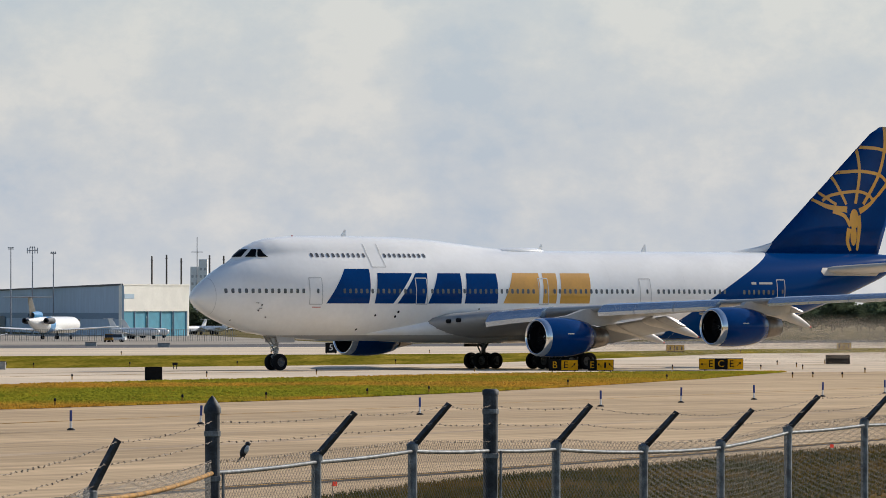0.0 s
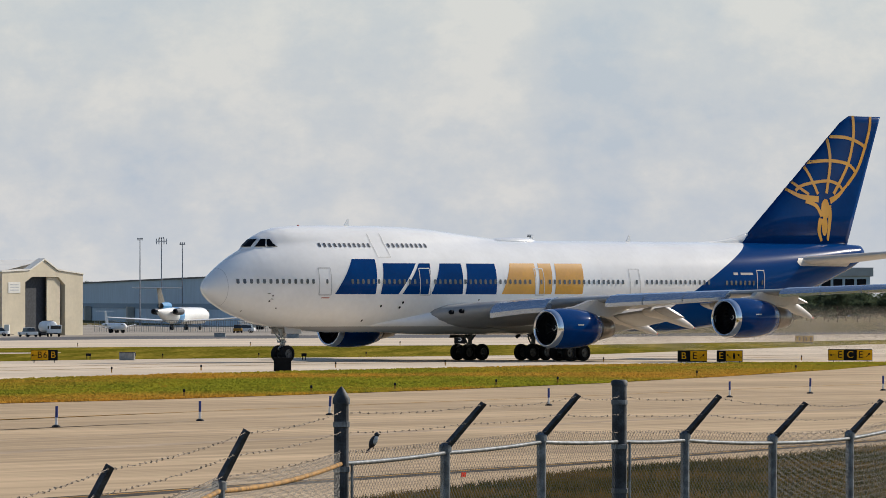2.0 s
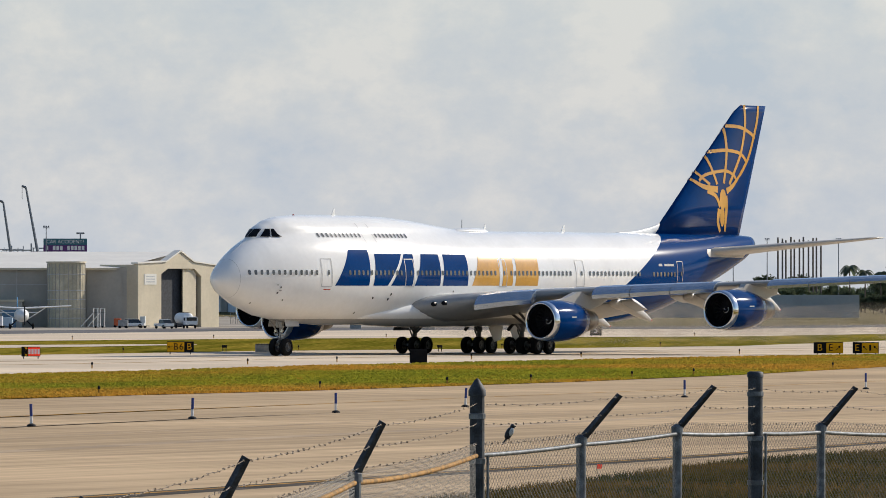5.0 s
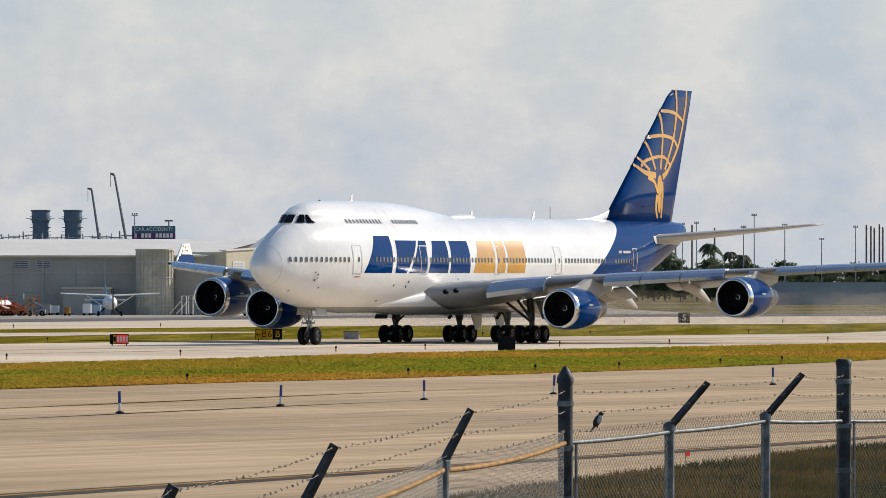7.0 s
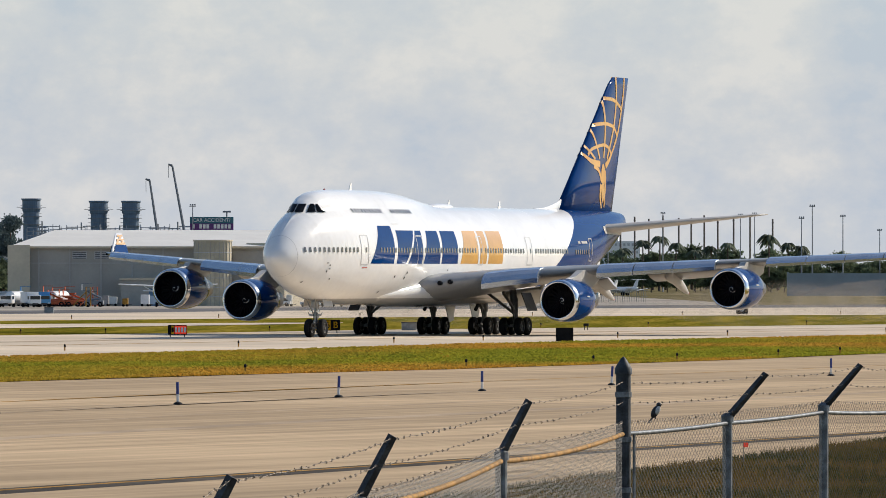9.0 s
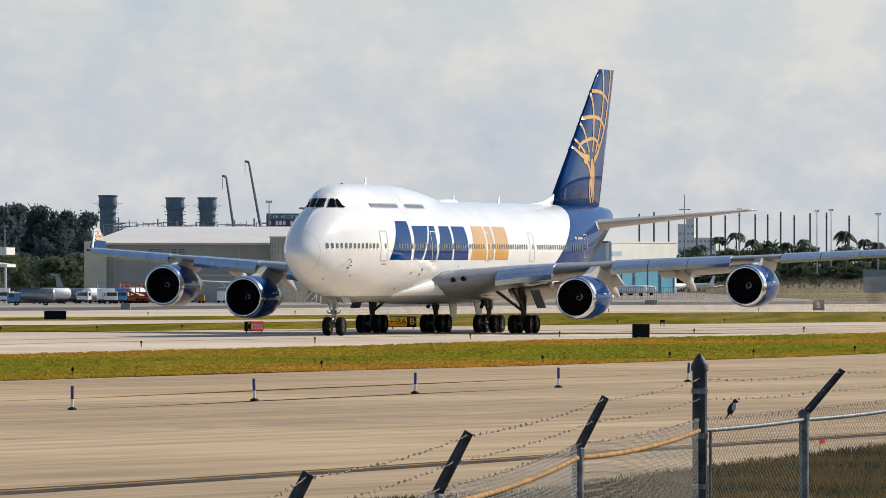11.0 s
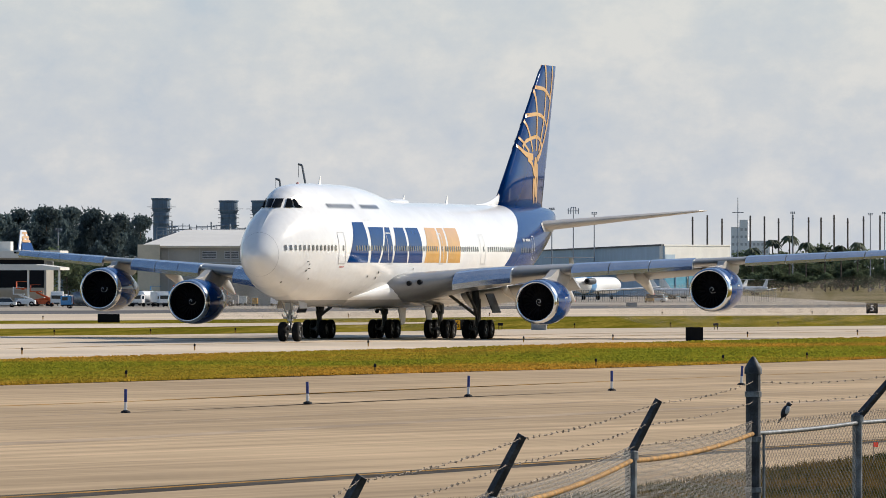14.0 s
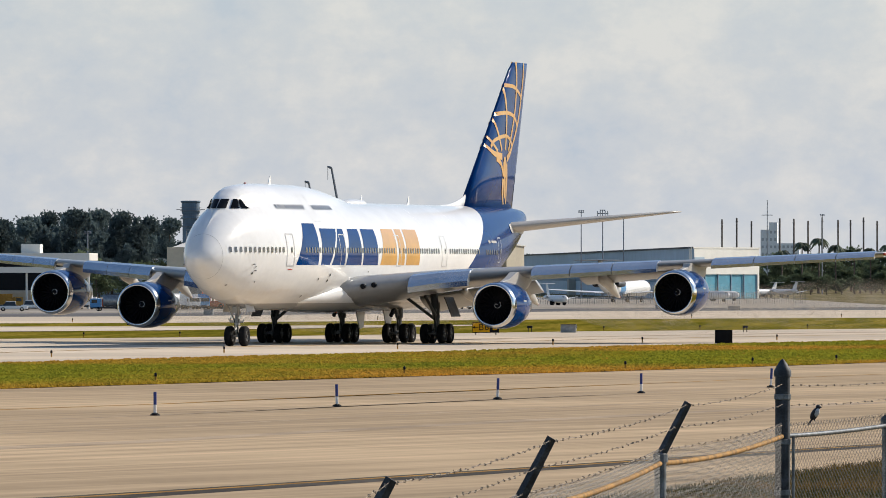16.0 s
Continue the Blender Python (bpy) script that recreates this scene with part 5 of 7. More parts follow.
blue_hangar()


def canopy_building(u, d, w, h, label):
    r = root("canopy", far(u, d), 0, label, "canopy")
    bm = bmesh.new()
    prism(bm, [(0, h), (w, h), (w, h + 0.35), (w * 0.8, h + 0.75), (0, h + 0.75)], -6, 4)
    part("roof", bm, ROOF_WHITE, r)
    x = 0.4
    while x < w:
        part("post", rods(((x, -5.5, 0), (x, -5.5, h), 0.14)), CREAM, r)
        x += w / 4 - 0.15
    part("back_wall", boxes((0, w * 0.8, 3.6, 4, 0, 2.1)), SHADE_BEIGE, r)
    return r


canopy_building(-1065, 1000, 16.3, 4.6, "white open-sided canopy with a flat roof")
r = root("terminal_block", far(-1080, 1040), 0, "low white building with stacked flat roofs", "building")
part("wall", boxes((0, 15.5, 0, 8, 0, 6.2)), SHADE_BEIGE, r)
part("roof", boxes((-0.5, 17.5, -1.6, 8, 6.2, 7.2), bevel=0.05), ROOF_WHITE, r)
part("roof_unit", boxes((8, 10.5, 2, 5, 7.2, 8.4)), CREAM, r)
part("window_strip", boxes((0.3, 15.2, -0.06, -0.005, 2.3, 6.0)), GLASS_DARK, r)
r = root("storage_shed", far(-870, 1500), 0, "long low blue-grey storage shed", "shed")
part("wall", boxes((0, 26, 0, 10, 0, 7)), BLUE_WALL, r)
part("roof", boxes((-0.4, 26.4, -0.4, 10.4, 7, 7.4)), CREAM, r)

HAZE_WALL = mat("grey_barrier", (0.3, 0.33, 0.34), 0.8, var=0.06, scale=0.2)
r = root("terminal_building", far(1195, 2400), 0, "distant grey terminal block with an overhanging flat roof", "building")
part("wall", boxes((0.8, 20, 0, 12, 0, 12.2)), BLUE_WALL, r)
part("roof", boxes((0, 21, -1, 13, 12.2, 14.9), bevel=0.1), HAZE_WALL, r, "grey overhanging roof block")
for k in range(5):
    part("window", boxes((1.6 + k * 3.6, 4.4 + k * 3.6, -0.06, -0.005, 8.6, 11.4)), GLASS_DARK, r)
# low barrier wall far to the right, and a fence before the far apron
r = root("barrier_wall", far(760, 1450), 0, "long plain grey noise barrier", "barrier")
for k in range(4):
    part("panel", boxes((-9.5 + k * 10, 0.4 + k * 10, 0, 0.4, 0, 4.2)), HAZE_WALL, r)
    part("pier", boxes((-9.9 + k * 10, -9.5 + k * 10, -0.1, 0.5, 0, 4.4)), HAZE_WALL, r)
CHAIN = mat("far_fence", (0.26, 0.26, 0.24), 0.7, var=0.2)
for u0, u1, d in ((-60, 420, 1150),):
    r = root("far_fence", far(u0, d), 0, "far metal mesh fence along the apron", "fence")
    n = 116
    step = (u1 - u0) / K * d / n
    for k in range(n):
        part("post", boxes((k * step - 0.03, k * step + 0.03, -0.03, 0.03, 0, 1.75)), CHAIN, r)
    for z in (0.9, 1.7):
        part("rail", boxes((0, n * step, -0.02, 0.02, z - 0.03, z + 0.03)), CHAIN, r)


# ---- trees ----
LEAF_DARK = mat("casuarina_foliage", (0.13, 0.17, 0.168), 0.9, var=0.25, scale=0.3, random_tint=0.3, shine=0.15)
LEAF_GREEN = mat("green_foliage", (0.12, 0.15, 0.085), 0.9, var=0.35, scale=0.3, random_tint=0.35, shine=0.15)
LEAF_PALM = mat("palm_foliage", (0.1, 0.125, 0.08), 0.7, var=0.3, scale=0.4, random_tint=0.2, shine=0.3)
for leaf in (LEAF_DARK, LEAF_GREEN, LEAF_PALM, BLADE, VERGE_BLADE):
    let_light_through(leaf, 0.4)
BARK = mat("bark", (0.12, 0.09, 0.07), 0.9, var=0.3, scale=1.5, bump=0.5)


def tuft(bm, c, size, rng, flat=0.6, up=0.4):
    """A clump of a few leafy triangles."""
    for _ in range(5):
        d = Vector((rng.uniform(-1, 1), rng.uniform(-1, 1), rng.uniform(-flat, flat) + up)).normalized()
        s = d.orthogonal().normalized()
        s = (Matrix.Rotation(rng.uniform(0, math.tau), 3, d) @ s) * size * 0.38
        b = Vector(c) + Vector((rng.uniform(-1, 1), rng.uniform(-1, 1), rng.uniform(-1, 1))) * size * 0.3
        bm.faces.new([bm.verts.new(b - s), bm.verts.new(b + s), bm.verts.new(b + d * size)])


def make_tree(height, spread, leaf, seed, pointed=True, clumps=420, label="", category="tree"):
    rng = random.Random(seed)
    r = root("tree", (0, 0, -500), 0, label, category, group="trees behind the airfield")
    bm = bmesh.new()
    rod(bm, (0, 0, 0), (0.1, 0, height * 0.55), 0.32, 0.18, 8)
    rod(bm, (0.1, 0, height * 0.55), (0, 0, height * 0.96), 0.18, 0.05, 6)
    tips = []
    for k in range(16):
        z = height * rng.uniform(0.2, 0.92)
        q = rng.uniform(0, math.tau)
        reach = spread * ((1.05 - z / height) * 0.95 + 0.12 if pointed else math.sin(math.pi * min(1, 0.25 + z / height * 0.72))) * rng.uniform(0.6, 1.05)
        t = Vector((reach * math.cos(q), reach * math.sin(q), z + reach * (0.5 if pointed else 0.3)))
        rod(bm, (0, 0, z * 0.92), t, 0.1, 0.03, 5)
        tips.append((Vector((0, 0, z * 0.92)), t))
    part("trunk", bm, BARK, r)
    bm = bmesh.new()
    for k in range(clumps):
        a, t = tips[k % len(tips)]
        s = rng.uniform(0.25, 1.1)
        c = a + (t - a) * s + Vector((rng.gauss(0, 0.5), rng.gauss(0, 0.5), rng.gauss(0.02, 0.24))) * spread * 0.34
        tuft(bm, c, rng.uniform(0.35, 0.95) * (0.6 if pointed else 0.85), rng, up=0.9 if pointed else 0.2)
    for k in range(14):
        tuft(bm, (rng.gauss(0, 0.2), rng.gauss(0, 0.2), height * rng.uniform(0.82, 0.97)), 1.1, rng, up=1.2)
    part("crown", bm, leaf, r)
    return r


def make_palm(height, seed):
    rng = random.Random(seed)
    r = root("palm_tree", (0, 0, -500), 0, "tall coconut palm with drooping fronds", "palm tree", group="palms behind the airfield")
    lean = rng.uniform(-0.6, 0.6)
    bm = bmesh.new()
    rod(bm, (0, 0, 0), (lean * 0.5, 0, height * 0.5), 0.24, 0.19, 8)
    rod(bm, (lean * 0.5, 0, height * 0.5), (lean, 0, height), 0.19, 0.15, 8)
    part("trunk", bm, BARK, r)
    bm = bmesh.new()
    for k in range(17):
        q = k * 2.399 + rng.uniform(-0.2, 0.2)
        ln = rng.uniform(2.2, 3.1)
        lift = rng.uniform(-0.25, 0.9)
        prev = None
        for j in range(6):
            s = j / 5
            c = Vector((lean, 0, height)) + Vector((math.cos(q), math.sin(q), 0)) * ln * s + Vector((0, 0, ln * (lift * s - (0.9 + lift * 0.5) * s * s)))
            w = 0.55 * (1 - s) ** 0.5 * (0.5 + s) + 0.06
            side = Vector((-math.sin(q), math.cos(q), 0)) * w
            trio = [bm.verts.new(c - side - Vector((0, 0, w * 0.7))), bm.verts.new(c), bm.verts.new(c + side - Vector((0, 0, w * 0.7)))]
            if prev:
                bm.faces.new((prev[0], prev[1], trio[1], trio[0]))
                bm.faces.new((prev[1], prev[2], trio[2], trio[1]))
            prev = trio
    part("crown", bm, LEAF_PALM, r)
    return r


rng = random.Random(11)
PINES = [make_tree(h, s, LEAF_DARK, k, True, 3200, "tall dark casuarina tree with feathery outline") for k, (h, s) in enumerate(((16.5, 4.6), (14.5, 4.4), (18.0, 4.9), (13.0, 4.6)))]
ROUNDS = [make_tree(h, s, LEAF_GREEN, 20 + k, False, 1100, "broad green tree behind the airfield") for k, (h, s) in enumerate(((9.0, 5.6), (7.0, 5.2), (10.5, 5.8)))]
PALMS = [make_palm(h, 40 + k) for k, h in enumerate((11.5, 9.5, 13.0))]
used = set()


def plant(kinds, k, u, d, size=1.0):
    src = kinds[k % len(kinds)]
    m = pose(*far(u, d), 0, 0, rng.uniform(0, 360))
    if src.name in used:
        t = copy_thing(src, m)
    else:
        used.add(src.name)
        t = src
        t.matrix_world = m
    t.scale = (size, size, size)
    return t


# dark belt behind the maintenance area
u, k = -1330, 0
while u < -640:
    h = lerp([(-1330, 0.95), (-1000, 0.92), (-900, 0.9), (-830, 0.95), (-760, 0.93), (-725, 0.9), (-690, 0.72), (-640, 0.5)], u)
    plant(PINES, k, u, rng.uniform(1480, 1560), h * rng.uniform(0.88, 1.08))
    u += rng.uniform(8, 12)
    k += 1
for u in range(-1320, -690, 30):
    plant(PINES, u // 22, u + rng.uniform(-8, 8), 1470, rng.uniform(0.48, 0.66))
for u in range(-1330, -650, 22):
    plant(PINES, u // 18, u + rng.uniform(-7, 7), 1620, rng.uniform(0.85, 0.98) if u < -730 else 0.55)
for u in (-960, -905, -862, -838, -770, -748, -720):
    plant(ROUNDS, u, u, rng.uniform(1180, 1300), rng.uniform(0.55, 0.85))
# green belt behind the blue hangar and beyond
u, k = 318, 0
while u < 1750:
    d = 1900 if u < 700 else 2050
    h = lerp([(318, 0.82), (560, 0.84), (640, 0.8), (700, 0.72), (900, 0.68), (1300, 0.72), (1750, 0.8)], u)
    plant(ROUNDS, k, u, d + rng.uniform(-40, 60), h * rng.uniform(0.85, 1.25))
    u += rng.uniform(17, 27)
    k += 1
for u in range(330, 1750, 36):
    plant(ROUNDS, u // 26, u + rng.uniform(-8, 8), 1820, rng.uniform(0.55, 0.72))
for u in range(322, 1750, 26):
    plant(ROUNDS, u // 17, u + rng.uniform(-6, 6), 1700, rng.uniform(0.38, 0.6))
for u, s in ((375, 0.95), (410, 1.0), (440, 1.08), (470, 0.95), (502, 1.1), (531, 1.0), (560, 0.95), (633, 1.25), (668, 0.95), (690, 1.0), (1035, 1.05), (1062, 0.95), (1090, 1.1), (1115, 1.0)):
    plant(PALMS, int(u), u, 1800, s * 0.88)
for u, s in ((-48, 0.8), (-63, 0.95), (-30, 0.6), (100, 0.7), (232, 0.9), (245, 0.7), (285, 1.0), (300, 0.9)):
    plant(ROUNDS, int(u), u, 2300, s * 1.12)
for u, d, s in ((-560, 1190, 0.35),):
    plant(ROUNDS, int(u), u, d, s)

# ---- poles, masts, stacks, cranes ----
POLE = mat("weathered_pole", (0.16, 0.13, 0.11), 0.8, var=0.2)
STEEL = mat("grey_steel", (0.2, 0.22, 0.25), 0.6, metal=0.2, var=0.15)
PIPE = mat("pipe_steel", (0.34, 0.35, 0.37), 0.6, metal=0.2, var=0.2)
MAST = mat("mast_steel", (0.3, 0.31, 0.33), 0.6, metal=0.2, var=0.15)
STACK = mat("stack_paint", (0.14, 0.2, 0.27), 0.7, var=0.1, scale=0.3)
for k, u in enumerate((269, 295, 321, 371, 396, 421, 446, 474, 496, 519, 543, 571, 600, 640, 908, 916, 922, 931, 937, 946, 953, 962, 970, 976, 984)):
    r = root("utility_pole", far(u, 2060), 0, "tall bare utility pole behind the trees", "pole", group="utility poles")
    h = 18.8 + 0.5 * math.sin(k * 2.3)
    part("shaft", rods(((0, 0, 0), (0, 0, h), 0.26, 0.22), n=8), POLE, r)
    part("insulator", rods(((-0.3, 0, h - 1), (0.3, 0, h - 1), 0.1), n=6), POLE, r)
for u, top, d, heads in ((20, 113, 1500, 1), (58, 114, 1500, 2), (95, 105, 1500, 1), (349, 131, 1800, 3), (446, 106, 1750, 1), (583, 103, 1750, 1), (608, 105, 1750, 1), (691, 98, 1500, 1), (710, 119, 1500, 1), (764, 101, 1500, 1), (829, 76, 1700, 1), (889, 98, 1700, 1), (1015, 98, 1700, 1), (-853, 76, 1250, 1), (-386, 120, 1350, 1), (-790, 60, 1500, 1)):
    r = root("light_mast", far(u, d), 0, "slender apron light mast with a lamp head", "light mast", group="light masts")
    h = EYE + top * d / K
    part("shaft", rods(((0, 0, 0), (0, 0, h), 0.15, 0.08), n=8), MAST, r)
    if heads == 3:
        part("cross_arm", rods(((-1.3, 0, h * 0.84), (1.3, 0, h * 0.84), 0.08), n=6), STEEL, r)
    else:
        for s in (-1, 0, 1):
            part("lamp_head", boxes((s * 0.38 - 0.13, s * 0.38 + 0.13, -0.2, 0.2, h - 0.22, h + 0.03), bevel=0.04), STEEL, r)
        part("cross_arm", rods(((-0.55 * heads, 0, h - 0.35 * heads), (0.55 * heads, 0, h - 0.35 * heads), 0.07), n=6), STEEL, r)
        if heads == 2:
            for s in (-2, -1, 1, 2):
                part("aerial_panel", boxes((s * 0.48 - 0.09, s * 0.48 + 0.09, -0.15, 0.15, h - 1.3, h - 0.2)), SEAM, r)
for u in (-671, -552, -495):
    d = 2500
    h = EYE + (130 if u < -600 else 126) * d / K
    r = root("exhaust_stack", far(u, d), 0, "squat grey power station exhaust stack with galleries", "chimney", group="power station stacks")
    bm = bmesh.new()
    lathe(bm, [(0, 2.6), (h * 0.66, 2.6), (h * 0.84, 2.55), (h * 0.86, 2.9), (h * 0.975, 2.9), (h * 0.985, 3.2), (h, 3.2), (h, 2.6), (h * 0.9, 2.6), (h * 0.9, 0)], "z", (0, 0, 0), 24)
    part("barrel", bm, STACK, r, smooth=False)
    for z in (h * 0.7, h * 0.79, h * 0.88):
        bm = bmesh.new()
        lathe(bm, [(z, 2.1), (z, 3.4), (z + 0.25, 3.4), (z + 0.25, 2.1)], "z", (0, 0, 0), 24)
        g = part("gallery", bm, STEEL, r)
        bm = bmesh.new()
        lathe(bm, [(z + 1.1, 3.3), (z + 1.1, 3.42), (z + 1.22, 3.42), (z + 1.22, 3.3)], "z", (0, 0, 0), 24)
        part("handrail", bm, STEEL, g)
    part("aerial_bar", rods(((-4.6, 0, h * 0.9), (4.6, 0, h * 0.9), 0.08), n=6), STEEL, r)
# pipework below the stacks
for k in range(26):
    u = -662 + k * 11.6
    rg = random.Random(k)
    w, h = rg.uniform(3, 6.5), rg.uniform(16.5, 19.5)
    r = root("steel_framework", far(u, 2450 + 12 * (k % 3)), 0, "steel framework and pipes of a power station", "steelwork", group="power station steelwork")
    for i in range(4):
        x = -w / 2 + w * i / 3
        part("column", rods(((x, 0, 0), (x, 0, h * rg.uniform(0.9, 1.03)), 0.13), n=6), PIPE, r)
    for z in (0.7, 0.77, 0.84, 0.91, 0.97):
        part("beam", rods(((-w / 2, 0, h * z), (w / 2, 0, h * z), 0.13), n=6), PIPE, r)
    for i in range(3):
        x = -w / 2 + w * i / 3
        part("brace", rods(((x, 0, h * 0.7), (x + w / 3, 0, h * 0.91), 0.09), n=6), PIPE, r)
    part("vessel", boxes((-w * 0.3, w * 0.25, 0.5, 3, h * 0.55, h * (0.78 + 0.1 * (k % 2)))), STACK, r)
    if k % 3 == 0:
        part("vent_pipe", rods(((w * 0.3, 0, h * 0.6), (w * 0.3, 0, h * rg.uniform(1.0, 1.1)), 0.25), n=8), PIPE, r)
for u0, v0, u1, v1 in ((-440, 60, -462, 162), (-389, 60, -422, 188)):
    d = 1700
    r = root("mobile_crane", far(u0, d), 0, "dark lattice boom of a distant crane", "crane", group="cranes")
    p, q = far(u0, d, EYE + v0 * d / K) - far(u0, d), far(u1, d, EYE + v1 * d / K) - far(u0, d)
    base = Vector((p.x + 0.6, 0, 2.0))
    part("carrier", boxes((-4, 4, -1.3, 1.3, 0.4, 2.0), bevel=0.1), YELLOW_LINE, r)
    part("boom", rods((base, q, 0.42, 0.22), n=6), STEEL, r)
    part("jib_head", rods((q, q + Vector((-0.9, 0, 0.3)), 0.3, 0.2), (q + Vector((-0.8, 0, 0)), q + Vector((-0.8, 0, -2.6)), 0.06), n=6), STEEL, r)
# billboard above the hangar roof
SIGN_TEAL = mat("billboard_teal", (0.03, 0.13, 0.16), 0.5, var=0.1)
SIGN_PURPLE = mat("billboard_purple", (0.1, 0.02, 0.14), 0.5, var=0.1)
d = 1350
r = root("billboard", far(-352.5, d), 0, "teal and purple advertising billboard on a steel pole", "billboard")
w, z0, z1 = 77 / K * d, EYE + 74.5 / K * d, EYE + 97.5 / K * d
zm = (z0 + z1) / 2
part("lower_panel", boxes((-w / 2, w / 2, 0, 0.4, z0, zm)), SIGN_PURPLE, r)
part("upper_panel", boxes((-w / 2, w / 2, 0, 0.4, zm, z1)), SIGN_TEAL, r)
part("pole", rods(((0, 0.5, 0), (0, 0.5, z0 + 0.5), 0.5)), STEEL, r)
letters("CAR ACCIDENT?", 0.86, SIGN_WHITE, r, (0, -0.03, zm + 0.55))
for k in range(11):
    if k not in (1, 5):
        part("number_bar", boxes((-w * 0.45 + k * w * 0.083, -w * 0.45 + k * w * 0.083 + 0.45, -0.03, -0.005, z0 + 0.25, zm - 0.15)), SIGN_WHITE, r)
part("lamp", rods(((w * 0.35, 0, z1), (w * 0.35, 0, z1 + 1.0), 0.12), ((w * 0.35 - 0.7, 0, z1 + 0.9), (w * 0.35 + 0.7, 0, z1 + 0.9), 0.15), n=6), STEEL, r)
# far white tower block
r = root("tower_block", far(351, 3200), 0, "distant white apartment tower", "building")
TOWER_WHITE = mat("tower_white", (0.85, 0.85, 0.84), 0.7, var=0.05)
for x0, x1, h in ((-3.2, 0.2, 22.5), (0.2, 3.6, 25.5), (3.6, 12.5, 17.0)):
    b = part("wall", boxes((x0, x1, 0, 8, 0, h)), TOWER_WHITE, r)
    for z in range(12, int(h) - 1, 3):
        for x in range(max(1, int((x1 - x0) / 1.7))):
            part("window", boxes((x0 + 0.4 + x * 1.7, x0 + 1.3 + x * 1.7, -0.05, -0.005, z, z + 1.1)), SEAM, b)

# ---- parked aircraft and vehicles ----
JET_WHITE = mat("parked_jet_white", (0.78, 0.78, 0.77), 0.35, var=0.04)
JET_BLUE = mat("parked_jet_blue", (0.06, 0.25, 0.5), 0.35, var=0.08)
TAIL_METAL = mat("tail_metal", (0.13, 0.12, 0.108), 0.4, metal=0.3, var=0.15)
TANK_STEEL = mat("tank_steel", (0.26, 0.28, 0.3), 0.38, metal=0.6, var=0.2)
CAR_GLASS = mat("vehicle_glass", (0.02, 0.025, 0.03), 0.15, var=0.1)
ORANGE = mat("lift_orange", (0.5, 0.09, 0.02), 0.5, var=0.15)


def parked_jet(u, d, turn, length, dia, span, fin_h, label, engines=2, tail_blue=False):
    """A jet with a T-tail; its nose points to local +x."""
    r = root("parked_jet", far(u, d), turn, label, "airplane", group="parked aircraft")
    L, R = length, dia / 2
    z = R * 1.75
    bm = bmesh.new()
    prof = [(L * 0.5, 0.02), (L * 0.49, R * 0.35), (L * 0.46, R * 0.7), (L * 0.4, R * 0.97), (L * 0.3, R), (-L * 0.2, R), (-L * 0.33, R * 0.85), (-L * 0.44, R * 0.45), (-L * 0.5, R * 0.12)]
    lathe(bm, prof, "x", (0, 0, z), 20)
    bmesh.ops.recalc_face_normals(bm, faces=bm.faces[:])
    for v in bm.verts:
        if v.co.x < -L * 0.2:
            v.co.z += (-L * 0.2 - v.co.x) * 0.09
    part("fuselage", bm, JET_WHITE, r, smooth=True)
    for s in (1, -1):
        bm = bmesh.new()
        loft(bm, [[(L * 0.06 - x - k * span * 0.17, s * (R * 0.6 + k * (span / 2 - R)), z - R * 0.7 + k * 0.7 + y) for x, y in foil(L * (0.17 - 0.12 * k), 0.11, 5)] for k in (0, 1)], lambda p: p)
        part("wing", bm, JET_WHITE, r)
        bm = bmesh.new()
        loft(bm, [[(-L * 0.45 - x - k * L * 0.04, s * k * span * (0.16 if tail_blue else 0.17), fin_h + y) for x, y in foil(L * (0.09 - 0.04 * k), 0.1, 5)] for k in (0, 1)], lambda p: p)
        part("tailplane", bm, TAIL_METAL if tail_blue else JET_WHITE, r)
        bm = bmesh.new()
        lathe(bm, [(-L * 0.22, R * 0.3), (-L * 0.225, R * 0.38), (-L * 0.28, R * 0.42), (-L * 0.36, R * 0.34), (-L * 0.365, R * 0.2), (-L * 0.3, 0.0)], "x", (0, s * R * 1.35, z + R * 0.5), 14)
        part("engine", bm, DARK_METAL if engines == 3 else JET_WHITE, r)
        part("main_gear", rods(((-L * 0.06, s * R * 0.9, 0.35), (-L * 0.06, s * R * 0.9, z - R * 0.6), 0.1), ((-L * 0.06, s * R * 0.9 - 0.2, 0.4), (-L * 0.06, s * R * 0.9 + 0.2, 0.4), 0.4)), RUBBER, r)
    bm = bmesh.new()
    loft(bm, [[(-L * 0.3 - x, y, z + R * 0.6) for x, y in foil(L * 0.16, 0.1, 5)], [(-L * 0.435 - x, y, fin_h) for x, y in foil(L * 0.08, 0.1, 5)]], lambda p: p)
    part("fin", bm, TAIL_METAL if tail_blue else JET_WHITE, r)
    if engines == 3:
        bm = bmesh.new()
        lathe(bm, [(-L * 0.27, R * 0.3), (-L * 0.275, R * 0.45), (-L * 0.34, R * 0.5), (-L * 0.44, R * 0.4)], "x", (0, 0, z + R * 1.15), 14)
        part("centre_engine", bm, JET_BLUE, r)
        bm = bmesh.new()
        lathe(bm, [(-L * 0.1, R * 1.012), (-L * 0.2, R * 1.012)], "x", (0, 0, z), 20)
        part("tail_band", bm, JET_BLUE, r)
    for s in (1, -1):
        part("cockpit_window", boxes((L * 0.43, L * 0.455, s * R * 0.55 - 0.15, s * R * 0.55 + 0.15, z + R * 0.45, z + R * 0.65)), CAR_GLASS, r)
    part("nose_gear", rods(((L * 0.38, 0, 0.3), (L * 0.38, 0, z - R * 0.7), 0.07), ((L * 0.38, -0.15, 0.3), (L * 0.38, 0.15, 0.3), 0.3)), RUBBER, r)
    return r


